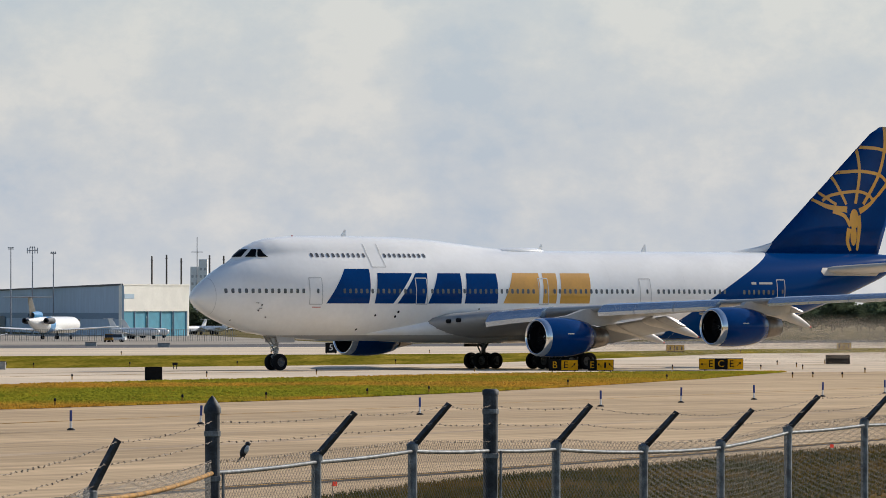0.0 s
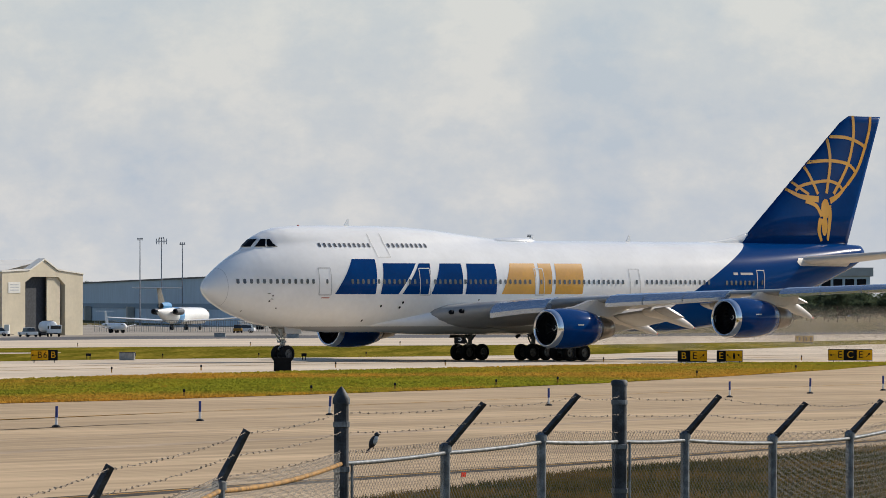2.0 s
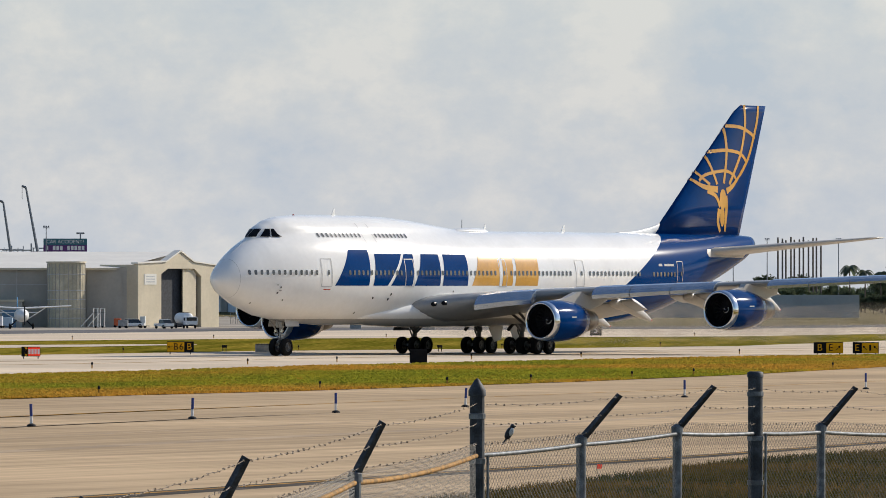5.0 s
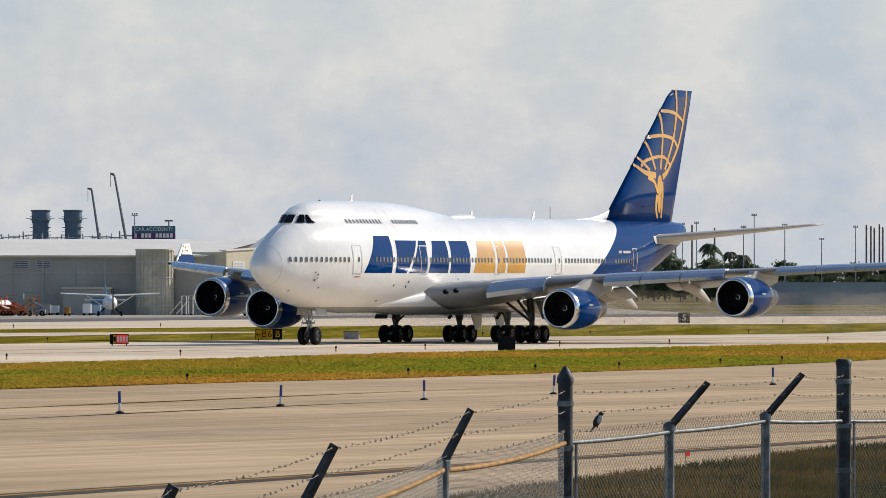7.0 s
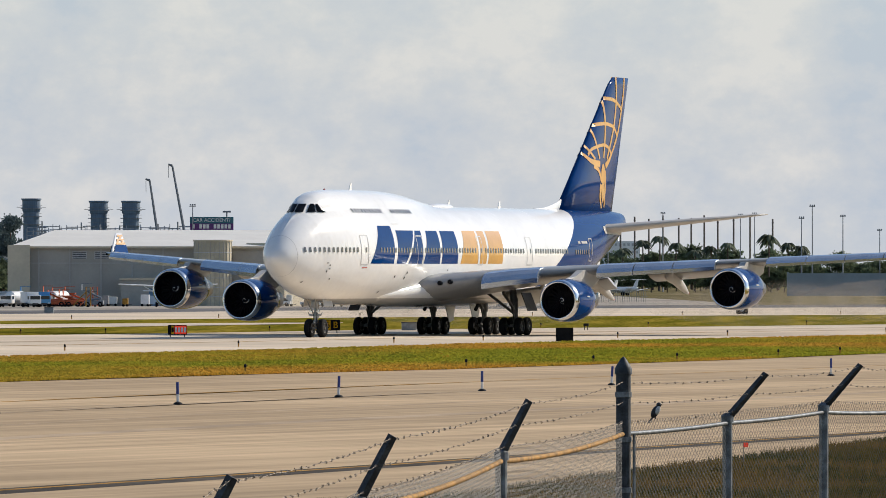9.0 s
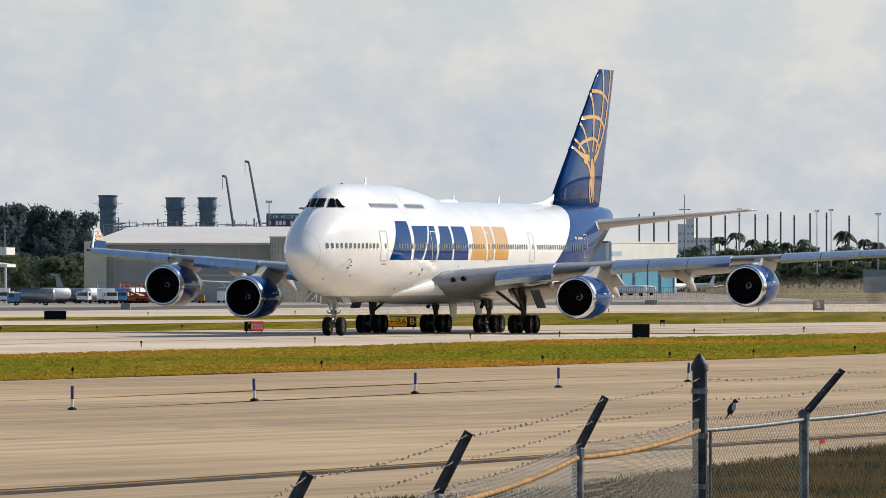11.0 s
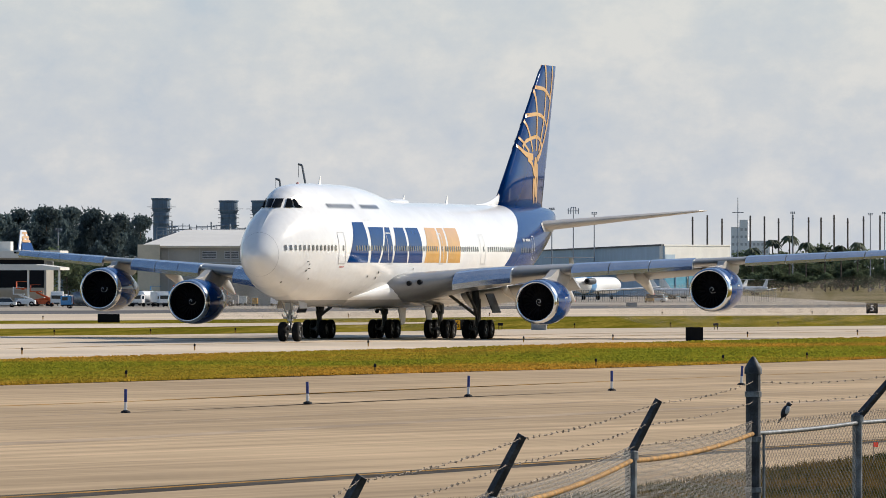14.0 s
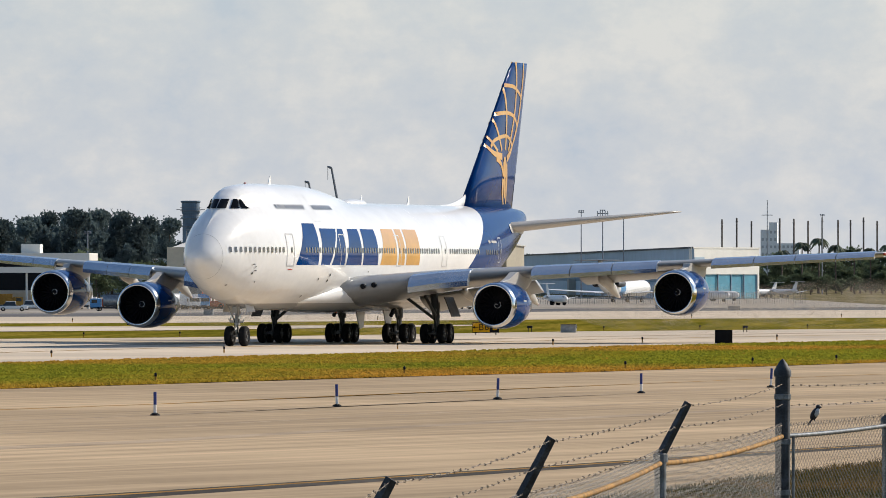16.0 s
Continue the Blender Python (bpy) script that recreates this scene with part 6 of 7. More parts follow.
parked_jet(94, 1230, 76, 26, 2.6, 24, 6.6, "parked white three-engined jet with blue tail", 3, True)
parked_jet(-24, 1120, -62, 7, 1.05, 8, 3.1, "parked white business jet with a T-tail")
parked_jet(238, 1250, -24, 9, 1.3, 10, 3.2, "parked white business jet on the far apron")
parked_jet(258, 1290, 12, 8, 1.2, 9, 3.0, "parked small white business jet on the far apron")
parked_jet(338, 1480, 230, 9, 1.2, 10, 2.9, "parked white business jet before the trees")
parked_jet(376, 1480, 130, 9, 1.2, 10, 3.0, "parked white business jet beside another")
parked_jet(-722, 1040, 40, 7.5, 1.35, 11, 3.7, "parked white turboprop-sized jet with a T-tail")


def prop_plane(u, d, turn):
    r = root("propeller_plane", far(u, d), turn, "parked white high-wing turboprop facing the runway", "airplane")
    bm = bmesh.new()
    lathe(bm, [(4.6, 0.05), (4.4, 0.35), (3.4, 0.6), (1.5, 0.85), (-1.5, 0.8), (-6.0, 0.25), (-6.4, 0.05)], "x", (0, 0, 1.7), 18)
    part("fuselage", bm, JET_WHITE, r, smooth=True)
    bm = bmesh.new()
    loft(bm, [[(1.2 - x - abs(k) * 0.25, k * 6.2, 2.6 + abs(k) * 0.3 + y) for x, y in foil(2.0 - abs(k) * 0.8, 0.13, 6)] for k in (-1, 0, 1)], lambda p: p)
    part("wing", bm, JET_WHITE, r)
    for s in (1, -1):
        part("wing_strut", rods(((0.4, s * 0.7, 1.2), (0.3, s * 3.0, 2.65), 0.06)), JET_WHITE, r)
        part("main_gear", rods(((0.2, s * 0.6, 1.1), (0.2, s * 1.4, 0.35), 0.08), ((0.2, s * 1.35, 0.35), (0.2, s * 1.55, 0.35), 0.35)), RUBBER, r)
    bm = bmesh.new()
    loft(bm, [[(-4.6 - x, y, 1.9) for x, y in foil(1.8, 0.1, 5)], [(-5.6 - x, y, 4.0) for x, y in foil(1.0, 0.1, 5)]], lambda p: p)
    part("fin", bm, JET_BLUE, r)
    part("tailplane", boxes((-6.3, -5.4, -2.6, 2.6, 2.0, 2.12), bevel=0.03), JET_WHITE, r)
    part("propeller", boxes((4.62, 4.68, -0.08, 0.08, 0.5, 2.9)), DARK_METAL, r)
    return r


prop_plane(-430, 985, -80)


def truck(u, d, turn, kind, colour, label):
    """A road vehicle, its front to local +x."""
    r = root({"pickup": "pickup_truck", "tanker": "tanker_truck", "box": "box_truck", "car": "car"}[kind], far(u, d, 0.03), turn, label, "vehicle", group="airfield vehicles")
    r.scale = (0.66, 0.66, 0.66)
    L, W = {"pickup": (5.4, 1.9), "tanker": (8.5, 2.4), "box": (7.0, 2.3), "car": (4.5, 1.8)}[kind]
    if kind in ("pickup", "car"):
        b = part("body", boxes((-L / 2, L / 2, -W / 2, W / 2, 0.45, 1.0), bevel=0.08), colour, r)
        bm = bmesh.new()
        x0, x1 = (-0.6, 1.2) if kind == "pickup" else (-1.7, 1.1)
        loft(bm, [[(x0, -W * 0.46, 1.0), (x1 + 0.7, -W * 0.46, 1.0), (x1 + 0.7, W * 0.46, 1.0), (x0, W * 0.46, 1.0)], [(x0 + 0.2, -W * 0.4, 1.72), (x1, -W * 0.4, 1.72), (x1, W * 0.4, 1.72), (x0 + 0.2, W * 0.4, 1.72)]], lambda p: p)
        part("cab_glass", bm, CAR_GLASS, r)
        part("cab_roof", boxes((x0 + 0.15, x1 + 0.05, -W * 0.42, W * 0.42, 1.7, 1.8), bevel=0.04), colour, r)
    else:
        part("chassis", boxes((-L / 2, L / 2, -0.5, 0.5, 0.5, 0.8)), DARK_METAL, r)
        part("cab", boxes((L / 2 - 1.9, L / 2, -W / 2, W / 2, 0.7, 2.3), bevel=0.12), colour, r)
        part("windscreen", boxes((L / 2 - 0.02, L / 2 + 0.02, -W * 0.42, W * 0.42, 1.5, 2.15)), CAR_GLASS, r)
        for s in (1, -1):
            part("side_window", boxes((L / 2 - 1.3, L / 2 - 0.3, s * (W / 2 + 0.005) - 0.012, s * (W / 2 + 0.005) + 0.012, 1.5, 2.1)), CAR_GLASS, r)
        if kind == "tanker":
            bm = bmesh.new()
            lathe(bm, [(-L / 2, 0.01), (-L / 2 + 0.1, 0.9), (-L / 2 + 0.35, 1.08), (L / 2 - 2.5, 1.08), (L / 2 - 2.25, 0.9), (L / 2 - 2.15, 0.01)], "x", (0, 0, 1.95), 20)
            part("tank", bm, TANK_STEEL if colour is not JET_WHITE else JET_WHITE, r, smooth=True)
            part("catwalk", boxes((-L / 2 + 0.4, L / 2 - 2.5, -0.3, 0.3, 3.03, 3.1)), STRUT, r)
        else:
            part("cargo_box", boxes((-L / 2, L / 2 - 2.0, -W / 2, W / 2, 0.85, 2.9), bevel=0.05), colour, r)
    for x in (-L * 0.3, L * 0.32):
        for s in (1, -1):
            bm = bmesh.new()
            lathe(bm, [(-0.12, 0.2), (-0.12, 0.36), (0.12, 0.36), (0.12, 0.2)], "y", (x, s * (W / 2 - 0.1), 0.4), 14)
            part("wheel", bm, RUBBER, r)
    for s in (1, -1):
        part("headlight", boxes((L / 2 - 0.01, L / 2 + 0.03, s * W * 0.36 - 0.12, s * W * 0.36 + 0.12, 0.72, 0.88)), SIGN_WHITE, r)
    return r


truck(-178, 985, -62, "pickup", JET_WHITE, "white pickup truck parked before the hangar")
truck(-140, 990, -70, "tanker", JET_WHITE, "white tanker truck parked at the portal")
truck(-233, 1005, 0, "car", JET_WHITE, "white car parked by the hangar wall")
truck(-702, 985, 255, "tanker", JET_WHITE, "white tanker truck on the apron")
truck(-672, 980, -70, "box", JET_WHITE, "white service truck on the apron")
truck(-650, 985, -80, "box", JET_BLUE, "blue and white service truck on the apron")
truck(-628, 1000, 250, "tanker", JET_WHITE, "white fuel truck behind other vehicles")
truck(-806, 930, 180, "tanker", JET_BLUE, "blue and silver fuel tanker on the apron")
truck(-774, 980, 215, "tanker", JET_WHITE, "white and silver fuel tanker on the apron")
truck(-855, 985, -85, "box", JET_WHITE, "white box truck near the canopy")
truck(-985, 930, 185, "pickup", JET_WHITE, "white pickup truck on the apron")
truck(-1000, 990, 10, "box", YELLOW_LINE, "yellow service truck near the canopy")
truck(-948, 965, 0, "car", JET_WHITE, "white car near the canopy")
truck(-740, 985, 0, "car", DARK_METAL, "dark tug on the apron")
truck(205, 1115, 170, "car", JET_WHITE, "white van parked by the far apron fence")
truck(193, 1110, 90, "car", YELLOW_LINE, "yellow tug beside the far apron fence")


def lift(u, d, colour, label, tall=3.0):
    r = root("work_lift", far(u, d, 0.03), 0, label, "ground equipment", group="ground equipment")
    part("base", boxes((-1.2, 1.2, -0.7, 0.7, 0.3, 0.8), bevel=0.05), colour, r)
    for x in (-0.8, 0.8):
        for s in (1, -1):
            bm = bmesh.new()
            lathe(bm, [(-0.1, 0.15), (-0.1, 0.32), (0.1, 0.32), (0.1, 0.15)], "y", (x, s * 0.65, 0.33), 12)
            part("wheel", bm, RUBBER, r)
    part("arm", rods(((-1, 0, 0.8), (0.9, 0, tall * 0.55), 0.14), ((0.9, 0, tall * 0.55), (-0.9, 0, tall), 0.12)), colour, r)
    part("platform", boxes((-1.6, -0.2, -0.5, 0.5, tall, tall + 0.12), (-1.6, -0.2, -0.5, -0.46, tall + 0.9, tall + 0.96), (-1.6, -1.54, -0.5, 0.5, tall + 0.1, tall + 0.96)), colour, r)
    return r


def boarding_stairs(u, d, colour):
    r = root("boarding_stairs", far(u, d, 0.03), 0, "yellow and orange mobile maintenance stairs", "ground equipment", group="ground equipment")
    r.scale = (0.57, 0.57, 0.57)
    part("stringer", rods(((-1.6, -0.6, 0.3), (1.2, -0.6, 3.4), 0.09), ((-1.6, 0.6, 0.3), (1.2, 0.6, 3.4), 0.09)), colour, r)
    for k in range(11):
        x, z = -1.5 + k * 0.26, 0.4 + k * 0.28
        part("tread", boxes((x - 0.12, x + 0.12, -0.6, 0.6, z, z + 0.05)), STRUT, r)
    part("frame", rods(((1.2, -0.6, 0.2), (1.2, -0.6, 4.4), 0.08), ((1.2, 0.6, 0.2), (1.2, 0.6, 4.4), 0.08), ((2.2, -0.6, 0.2), (2.2, -0.6, 4.4), 0.08), ((2.2, 0.6, 0.2), (2.2, 0.6, 4.4), 0.08), ((1.2, -0.6, 4.4), (2.2, -0.6, 4.4), 0.06)), colour, r)
    part("landing", boxes((1.1, 2.3, -0.65, 0.65, 3.35, 3.45)), STRUT, r)
    part("wheel", rods(((1.7, -0.7, 0.2), (1.7, 0.7, 0.2), 0.2)), RUBBER, r)
    return r


for u, m, t in ((-628, ORANGE, 1.7), (-612, ORANGE, 1.5), (-600, ORANGE, 1.3), (-620, ORANGE, 1.2), (-593, ORANGE, 1.2), (-668, JET_BLUE, 1.6), (-590, ORANGE, 1.6), (-905, ORANGE, 2.2), (-880, ORANGE, 1.8), (-560, STEEL, 2.0), (-880 - 30, JET_WHITE, 1.5)):
    lift(u, 990 + (u % 7) * 3, m, {ORANGE: "orange work lift parked on the apron", JET_BLUE: "blue ground power unit on the apron", STEEL: "grey work lift by the hangar", JET_WHITE: "white ground power unit on the apron"}[m], t)
CRATES = [GREY_BOX, CREAM, YELLOW_LINE, JET_WHITE, BLUE_WALL, ORANGE]
for k, u in enumerate((-1000, -975, -962, -930, -921, -912, -893, -886, -868, -846, -838, -822, -795, -760, -715, -690, -660, -640, -540, -528, -505, -470, -455, -260, -250, -215)):
    w, h = 0.7 + 0.35 * ((k * 7) % 5) / 2, 0.8 + 0.3 * ((k * 3) % 4) / 2
    r = root("equipment_cart", far(u, 1000 + 6 * (k % 4), 0.03), 0, ("grey equipment cart on small wheels", "cream equipment cart on small wheels", "yellow equipment cart on small wheels", "white equipment cart on small wheels", "blue-grey equipment cart on small wheels", "orange equipment cart on small wheels")[k % 6], "ground equipment", group="ground equipment")
    part("body", boxes((-w / 2, w / 2, -0.5, 0.5, 0.25, 0.25 + h), bevel=0.04), CRATES[k % 6], r)
    part("drawbar", rods(((w / 2, 0, 0.3), (w / 2 + 0.5, 0, 0.25), 0.04)), STRUT, r)
    for x in (-w * 0.35, w * 0.35):
        part("wheel", rods(((x, -0.5, 0.17), (x, 0.5, 0.17), 0.17)), RUBBER, r)
boarding_stairs(-584, 985, YELLOW_LINE)
boarding_stairs(-572, 992, ORANGE)
boarding_stairs(-312, 1010, CREAM)
boarding_stairs(-300, 1012, CREAM)


# ---- near fence ----
GALV = mat("galvanised_steel", (0.17, 0.18, 0.19), 0.5, metal=0.55, var=0.3, scale=9, bump=0.15)
WIRE = mat("fence_wire", (0.05, 0.05, 0.05), 0.55, metal=0.2, var=0.3, scale=20)
OLD_POST = mat("weathered_post", (0.05, 0.055, 0.062), 0.65, metal=0.3, var=0.4, scale=7, bump=0.3)
RUST = mat("rusty_rail", (0.3, 0.15, 0.025), 0.8, var=0.35, scale=8, bump=0.3)
BARB = mat("rusty_barb", (0.34, 0.27, 0.2), 0.75, metal=0.3, var=0.4, scale=20)
# posts: bearing, distance, height of the top rail, kind
POSTS = [(-700, 30, 2.9, "line"), (-392, 40, 2.9, "line"), (-92, 51, 2.88, "line"), (160, 62, 2.93, "line"), (376, 70, 2.98, "corner"), (560, 74, 3.0, "line"), (730, 77.5, 3.04, "line"), (868, 80, 3.0, "tall"),
         (984, 82.5, 2.97, "line"), (1139, 86, 2.88, "line"), (1275, 90, 2.86, "line"), (1394, 94, 2.97, "line"), (1529, 98, 3.0, "line"), (1690, 103, 3.0, "line"), (1850, 108, 3.0, "line")]
fence = root("security_fence", (0, 0, 0), 0, "galvanised chain-link security fence topped with barbed wire", "fence")
tips = []
for u, d, h, kind in POSTS:
    b = far(u, d)
    bm = bmesh.new()
    left = u < 376
    if kind == "line":
        rod(bm, b, b + Vector((0, 0, h + 0.02)), 0.048, n=12)
        lathe(bm, [(h + 0.01, 0.06), (h + 0.07, 0.058), (h + 0.1, 0.02)], "z", b, 12)
        p = part("post", bm, GALV, fence, "round galvanised line post")
        foot = b + Vector((-0.02, 0, h + 0.02))
        tip = foot + (Vector((0.24, -0.02, 0.46)) if left else Vector((0.385, -0.05, 0.45 if u < 1100 else 0.42)))
        bm = bmesh.new()
        w = Vector((0.034, 0, -0.02))
        loft(bm, [[foot - w, foot + Vector((0, 0.035, 0)), foot + w, foot - Vector((0, 0.035, 0))], [tip - w * 0.8, tip + Vector((0, 0.03, 0)), tip + w * 0.8, tip - Vector((0, 0.03, 0))]], lambda q: q)
        part("barb_arm", bm, OLD_POST, p, "dark slanting barbed-wire arm")
        tips.append([foot + (tip - foot) * s for s in (0.2, 0.57, 0.95)])
    else:
        r = 0.066 if kind == "corner" else 0.075
        top = h + (0.55 if kind == "corner" else 0.6)
        rod(bm, b, b + Vector((0, 0, top)), r, n=16)
        p = part("post", bm, OLD_POST, fence, "thick weathered terminal post")
        bm = bmesh.new()
        if kind == "corner":
            lathe(bm, [(top - 0.02, r + 0.012), (top + 0.03, r + 0.012), (top + 0.08, r * 0.75), (top + 0.125, r * 0.3), (top + 0.14, 0.001)], "z", b, 16)
        else:
            lathe(bm, [(top - 0.03, r + 0.008), (top + 0.015, r + 0.008), (top + 0.03, r * 0.8), (top + 0.03, 0.001)], "z", b, 16)
        part("cap", bm, OLD_POST, p, smooth=True)
        for z in (h - 0.05, h - 0.5, h - 0.95, top - 0.2):
            bm = bmesh.new()
            lathe(bm, [(z - 0.025, r + 0.001), (z - 0.022, r + 0.009), (z + 0.022, r + 0.009), (z + 0.025, r + 0.001)], "z", b, 16)
            part("clamp_band", bm, GALV, p)
        part("tension_bar", rods((b + Vector((r + 0.03, -0.02, 0.1)), b + Vector((r + 0.03, -0.02, h)), 0.014), n=6), GALV, p)
        tips.append([b + Vector((0, -r, h + s)) for s in (0.1, 0.28, 0.46)])
rngf = random.Random(5)
for k, ((u0, d0, h0, k0), (u1, d1, h1, k1)) in enumerate(zip(POSTS, POSTS[1:])):
    a, b = far(u0, d0), far(u1, d1)
    rusty = u1 <= 376
    sag = 0.012 if not rusty else 0.045
    # top rail in short lengths
    bm = bmesh.new()
    n = 8
    rail = []
    for i in range(n + 1):
        s = i / n
        q = a + (b - a) * s + Vector((0, 0, h0 + (h1 - h0) * s - sag * 4 * s * (1 - s)))
        rail.append(q)
    tube(bm, rail, 0.021 if rusty else 0.02, 8)
    part("top_rail", bm, RUST if (rusty and k > 1) else GALV, fence, "rusty bent top rail" if (rusty and k > 1) else "galvanised top rail", smooth=True)
    # woven wire
    bm = bmesh.new()
    L = (b - a).length
    d = (b - a).normalized()
    n2 = d.cross(Vector((0, 0, 1)))
    pitch = 0.06
    rw = 0.0017

    def wire(s0, z0, s1, z1):
        def at(s, z):
            f = s / L
            return a + d * s + Vector((0, 0, z * (h0 + (h1 - h0) * f - sag * 4 * f * (1 - f) + 0.12) / 2.97))
        p, q = at(s0, z0), at(s1, z1)
        off = Vector((0, 0, 1)) * rw * 1.4
        vs = [bm.verts.new(v) for v in (p - off, p + off, q + off, q - off, p + n2 * rw, q + n2 * rw)]
        bm.faces.new((vs[0], vs[1], vs[2], vs[3]))
        bm.faces.new((vs[1], vs[4], vs[5], vs[2]))
        bm.faces.new((vs[4], vs[0], vs[3], vs[5]))
    top = 2.97
    s = -top
    while s < L:
        for up in (True, False):
            s0, s1 = s, s + top
            z0, z1 = (0.03, top) if up else (top, 0.03)
            c0, c1 = max(0, s0), min(L, s1)
            if c1 - c0 > 0.03:
                f0, f1 = (c0 - s0) / top, (c1 - s0) / top
                wire(c0, z0 + (z1 - z0) * f0, c1, z0 + (z1 - z0) * f1)
        s += pitch
    tagged(part("chain_link", bm, WIRE, fence, "woven chain-link wire panel"), kind="stuff")
    # barbed strands
    for j in range(3):
        p, q = tips[k][j], tips[k + 1][j]
        bm = bmesh.new()
        pts = []
        m = 24
        for i in range(m + 1):
            s = i / m
            pts.append(p + (q - p) * s + Vector((0, 0, -0.03 * 4 * s * (1 - s) * (0.6 + 0.5 * j / 2) + 0.005 * math.sin(i * 2.1 + j))))
        tube(bm, pts, 0.0019, 4)
        ln = (q - p).length
        t = 0.06
        while t < ln:
            s = t / ln
            i = min(m - 1, int(s * m))
            c = pts[i] + (pts[i + 1] - pts[i]) * (s * m - i)
            for _ in range(3):
                v = Vector((rngf.uniform(-1, 1), rngf.uniform(-1, 1), rngf.uniform(-1, 1))).normalized() * 0.011
                rod(bm, c - v, c + v, 0.0034, n=4)
            t += 0.42 if rusty else 0.24
        part("barbed_strand", bm, BARB, fence, "sagging rusty barbed wire strand")

# ---- the bird on the wire ----
FEATHER = mat("dark_feathers", (0.025, 0.025, 0.03), 0.6, var=0.4, scale=40)
BREAST = mat("pale_feathers", (0.6, 0.58, 0.55), 0.8, var=0.2, scale=40)
seat = far(431, 71.2, 3.1)
bird = root("bird", seat, -8, "small dark perching bird with pale breast on barbed wire", "bird")
bird.scale = (0.82, 0.82, 0.82)


def egg(c, rx, ry, rz, tilt, m, name, label=""):
    bm = bmesh.new()
    bmesh.ops.create_uvsphere(bm, u_segments=16, v_segments=10, radius=1)
    bmesh.ops.transform(bm, matrix=Matrix.Translation(c) @ Matrix.Rotation(tilt, 4, "Y") @ Matrix.Diagonal((rx, ry, rz, 1)), verts=bm.verts[:])
    return part(name, bm, m, bird, label, smooth=True)


egg((0.01, 0, 0.07), 0.042, 0.04, 0.078, 0.5, FEATHER, "body")
egg((0.034, -0.012, 0.082), 0.03, 0.032, 0.055, 0.45, BREAST, "breast")
egg((0.05, 0, 0.145), 0.029, 0.026, 0.027, 0, FEATHER, "head")
part("beak", rods(((0.072, 0, 0.147), (0.09, 0, 0.142), 0.008, 0.002), n=8), BLACK, bird)
bm = bmesh.new()
loft(bm, [[(-0.005, -0.018, 0.04), (-0.005, 0.018, 0.04), (0.008, 0.014, 0.03), (0.008, -0.014, 0.03)], [(-0.075, -0.02, -0.05), (-0.075, 0.02, -0.05), (-0.06, 0.02, -0.06), (-0.06, -0.02, -0.06)]], lambda p: p)
part("tail", bm, FEATHER, bird)
for s in (1, -1):
    egg((0.0, s * 0.028, 0.075), 0.022, 0.01, 0.06, 0.45, FEATHER, "wing")
    part("leg", rods(((0.012, s * 0.012, 0.03), (0.008, s * 0.012, -0.012), 0.004), n=6), BLACK, bird)

# ---- grass that stands up ----
def blades(name, count, where, label, low, high, width, seed, m=BLADE):
    rg = random.Random(seed)
    bm = bmesh.new()
    for _ in range(count):
        c = where(rg)
        h = rg.uniform(low, high)
        for _ in range(3):
            q = rg.uniform(0, math.tau)
            s = Vector((math.cos(q), math.sin(q), 0)) * width
            t = Vector((rg.uniform(-0.5, 0.5), rg.uniform(-0.5, 0.5), 1)) * h
            o = c + Vector((rg.uniform(-1, 1), rg.uniform(-1, 1), 0)) * width * 2
            bm.faces.new([bm.verts.new(o - s), bm.verts.new(o + s), bm.verts.new(o + t)])
    return tagged(obj(name, bm, m), label, "grass", kind="stuff")


def on_verge(rg):
    u = rg.uniform(-250, 1700)
    d = lerp(VERGE, u) - rg.random() ** 1.8 * 60
    return far(u, d, 0.05)


def island_rim(rg):
    u = rg.uniform(-1150, 1380)
    return far(u, lerp(STRIP_NEAR, u) + rg.random() ** 2 * 3, 0.05)


blades("grass_blades", 30000, on_verge, "rough uncut grass blades by the fence", 0.08, 0.3, 0.025, 1, VERGE_BLADE)
def over_island(rg):
    u = rg.uniform(-1150, 1385)
    a, b = lerp(STRIP_NEAR, u), lerp(STRIP_FAR, u)
    return far(u, a + (b - a) * rg.random(), 0.05)


blades("grass_tufts", 30000, over_island, "uneven tufts of green and browned grass on the island", 0.04, 0.1, 0.13, 7)
blades("grass_rim", 9000, island_rim, "ragged grass along the pavement edge", 0.04, 0.12, 0.09, 3)


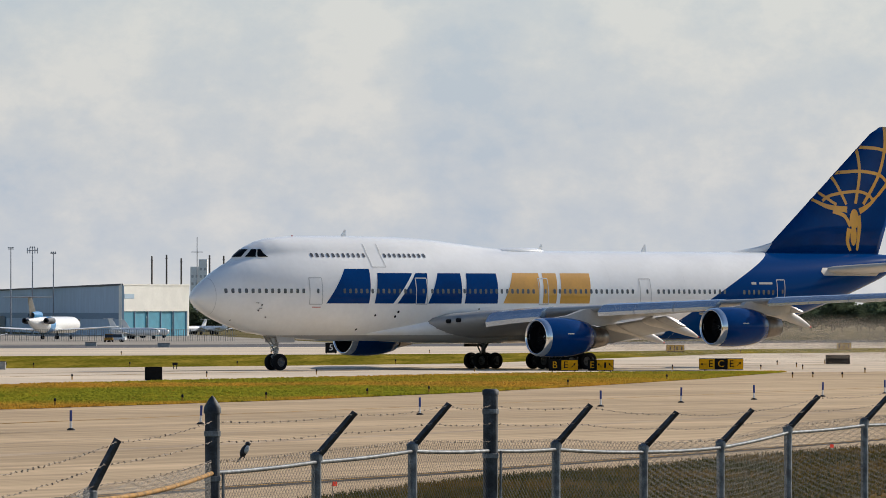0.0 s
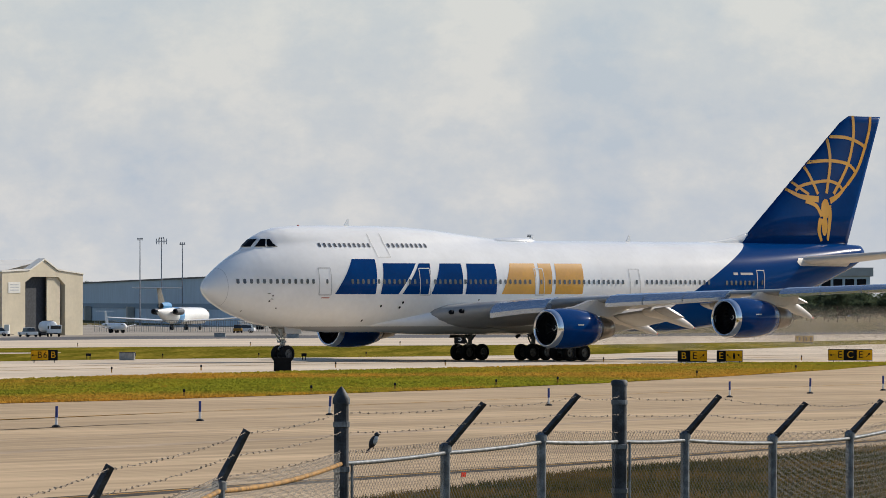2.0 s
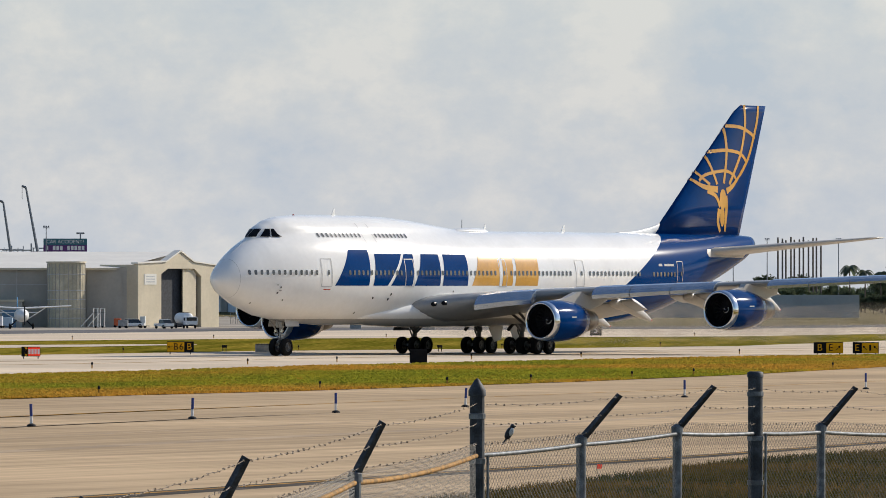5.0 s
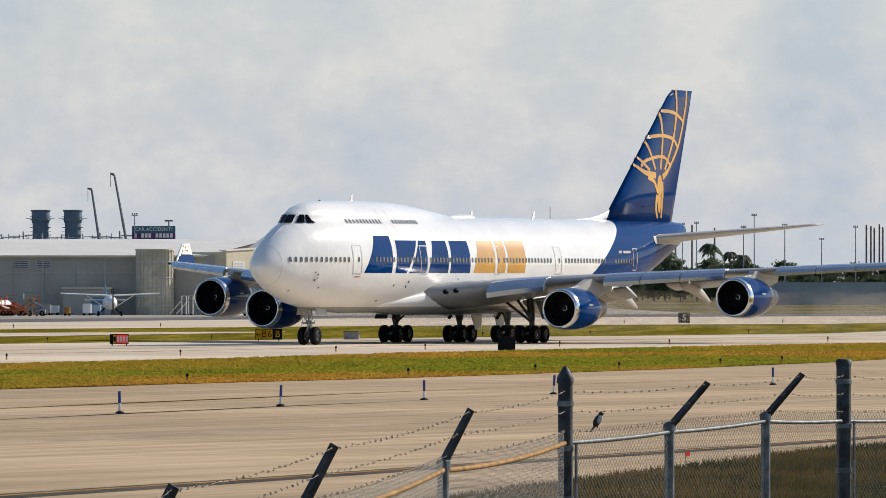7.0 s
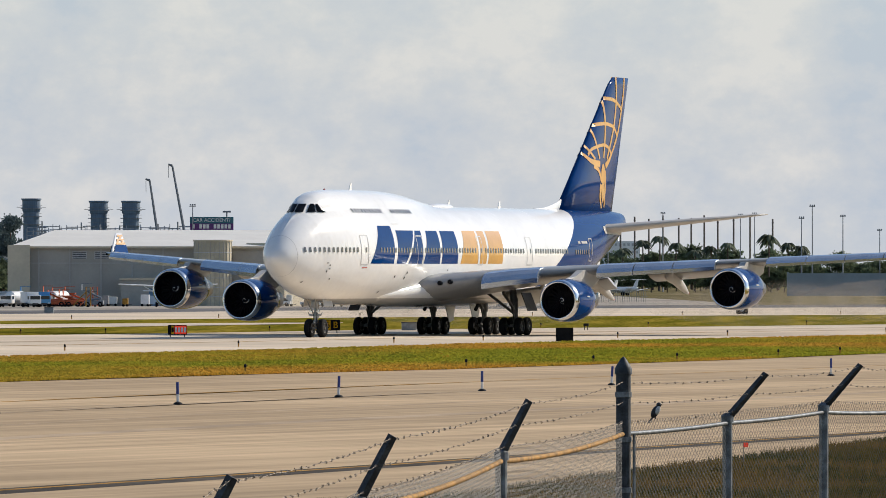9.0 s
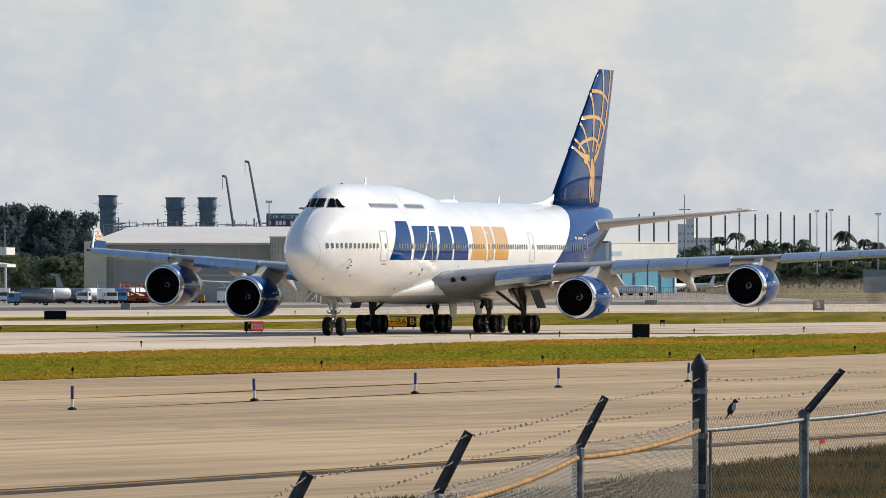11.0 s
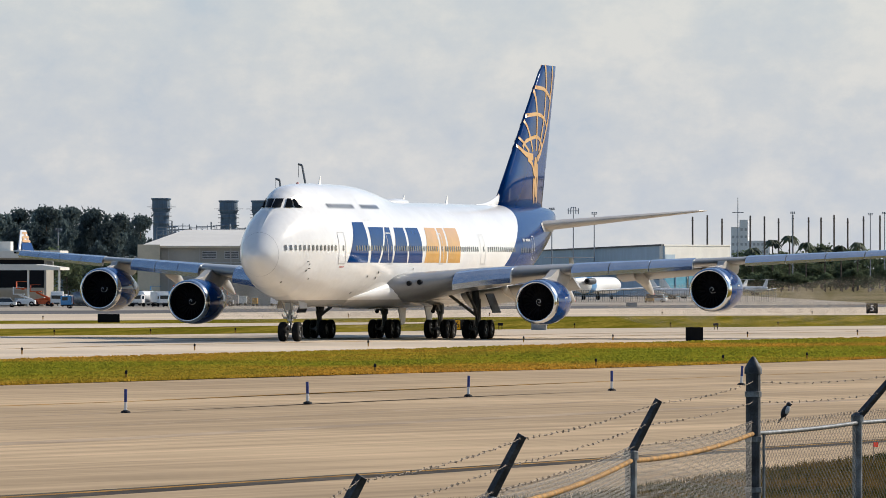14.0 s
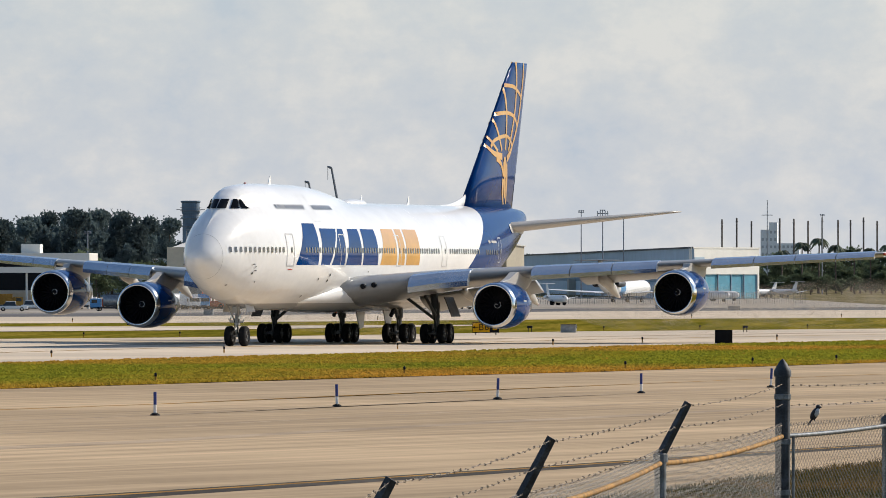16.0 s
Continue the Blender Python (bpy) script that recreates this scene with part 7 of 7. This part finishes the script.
# ---- dusty exhaust behind the engines ----
def dust_material():
    m = bpy.data.materials.new("blown_dust")
    m.use_nodes = True
    n, l = m.node_tree.nodes, m.node_tree.links
    n.clear()
    out, mix, clear, cloud = n.new("ShaderNodeOutputMaterial"), n.new("ShaderNodeMixShader"), n.new("ShaderNodeBsdfTransparent"), n.new("ShaderNodeMixShader")
    lit, back = n.new("ShaderNodeBsdfDiffuse"), n.new("ShaderNodeBsdfTranslucent")
    for q in (lit, back):
        q.inputs[0].default_value = (0.52, 0.46, 0.38, 1)
    cloud.inputs[0].default_value = 0.5
    l.new(lit.outputs[0], cloud.inputs[1])
    l.new(back.outputs[0], cloud.inputs[2])
    co, sep, ns, mp = n.new("ShaderNodeTexCoord"), n.new("ShaderNodeSeparateXYZ"), n.new("ShaderNodeTexNoise"), n.new("ShaderNodeMapping")
    l.new(co.outputs["Object"], sep.inputs[0])
    mp.inputs["Scale"].default_value = (0.35, 1, 1)
    l.new(co.outputs["Object"], mp.inputs[0])
    l.new(mp.outputs[0], ns.inputs[0])
    ns.inputs["Scale"].default_value, ns.inputs["Detail"].default_value, ns.inputs["Roughness"].default_value = 0.4, 3, 0.55

    def calc(op, a, b):
        q = n.new("ShaderNodeMath")
        q.operation = op
        q.use_clamp = op == "SUBTRACT"
        for k, v in ((0, a), (1, b)):
            if isinstance(v, (int, float)):
                q.inputs[k].default_value = v
            else:
                l.new(v, q.inputs[k])
        return q.outputs[0]
    # thin towards the rim and both ends of the plume
    top = calc("SUBTRACT", 1.0, calc("MULTIPLY", calc("MULTIPLY", sep.outputs[2], sep.outputs[2]), 1 / 2.2 ** 2))
    ends = calc("SUBTRACT", 1.0, calc("MULTIPLY", calc("MULTIPLY", sep.outputs[0], sep.outputs[0]), 1 / 30.0 ** 2))
    wisps = calc("MULTIPLY", calc("SUBTRACT", ns.outputs["Fac"], 0.34), 0.95)
    l.new(calc("MULTIPLY", calc("MULTIPLY", calc("MULTIPLY", top, top), ends), wisps), mix.inputs[0])
    l.new(clear.outputs[0], mix.inputs[1])
    l.new(cloud.outputs[0], mix.inputs[2])
    l.new(mix.outputs[0], out.inputs[0])
    return m


DUST = dust_material()
PLUMES = []
for b, a, label in ((21, 76, "thin dusty exhaust haze trailing behind the outer engine"), (12, 70, "thin dusty exhaust haze trailing behind the inner engine"), (-12, 72, "thin dusty exhaust haze trailing behind the inner engine"), (-21, 78, "thin dusty exhaust haze trailing behind the outer engine")):
    bm = bmesh.new()
    bmesh.ops.create_uvsphere(bm, u_segments=40, v_segments=20, radius=1)
    for v in bm.verts:
        v.co = Vector((v.co.x * 30, v.co.y * 2.6 * (1.2 - 0.4 * v.co.x), v.co.z * 2.2 * (1 - 0.25 * v.co.x) * 0.82))
    plume = tagged(obj("exhaust_haze", bm, DUST, True), label, "exhaust haze", group="exhaust haze")
    PLUMES.append((plume, 7.8 - a, b, 2.3 if abs(b) > 15 else 2.0))


# ---- what moves ----
TAXI = [
    (0, -12.36, 581.73, 218.16), (0.5, -14.67, 579.18, 219.68), (1, -16.87, 576.61, 221.23), (1.5, -18.97, 574.01, 222.77), (2, -21.01, 571.36, 224.24),
    (2.5, -22.94, 568.65, 226.07), (3, -24.69, 565.89, 227.96), (3.5, -26.27, 563.1, 229.9), (4, -27.68, 560.26, 232.45), (4.5, -28.94, 557.38, 234.86),
    (5, -30.12, 554.44, 236.69), (7.5, -34.11, 537.42, 248.13), (8, -34.72, 533.97, 249.79), (8.5, -35.41, 530.52, 251.1), (9, -36.1, 527.06, 252.19),
    (11.5, -39.68, 509.2, 255.96), (12, -40.44, 505.69, 256.39), (12.5, -41.13, 502.19, 256.84), (13, -41.9, 498.69, 257.22), (13.5, -42.69, 495.2, 257.47),
    (14, -43.45, 491.71, 257.78), (14.5, -44.24, 488.22, 257.93), (15, -45.15, 484.71, 257.92), (15.5, -46.15, 481.17, 257.61), (16, -47.26, 477.61, 257.22),
]


def motions():
    walk(jet, [(t, pose(x, y, 0.03, 0, 0, turn)) for t, x, y, turn in TAXI])
    for plume, x, y, z in PLUMES:
        walk(plume, [(t, pose(jx, jy, 0.03, 0, 0, turn) @ pose(x, y, z)) for t, jx, jy, turn in TAXI])
    # how far the jet has rolled at each time
    rolled, way = [(0.0, 0.0)], 0.0
    for (t0, x0, y0, _), (t1, x1, y1, _) in zip(TAXI, TAXI[1:]):
        way += math.hypot(x1 - x0, y1 - y0)
        rolled.append((t1, way))
    ticks = [k / 10 for k in range(161)]
    for h, r, at in WHEELS:
        walk(h, [(t, pose(*at, 0, math.degrees(lerp(rolled, t) / r), 0)) for t in ticks])
    for k, fan in enumerate(FANS):
        at = tuple(fan.location)
        walk(fan, [(t, pose(*at, 40 * k - 290 * t, 0, 0)) for t in [k2 / 5 for k2 in range(81)]])


motions()
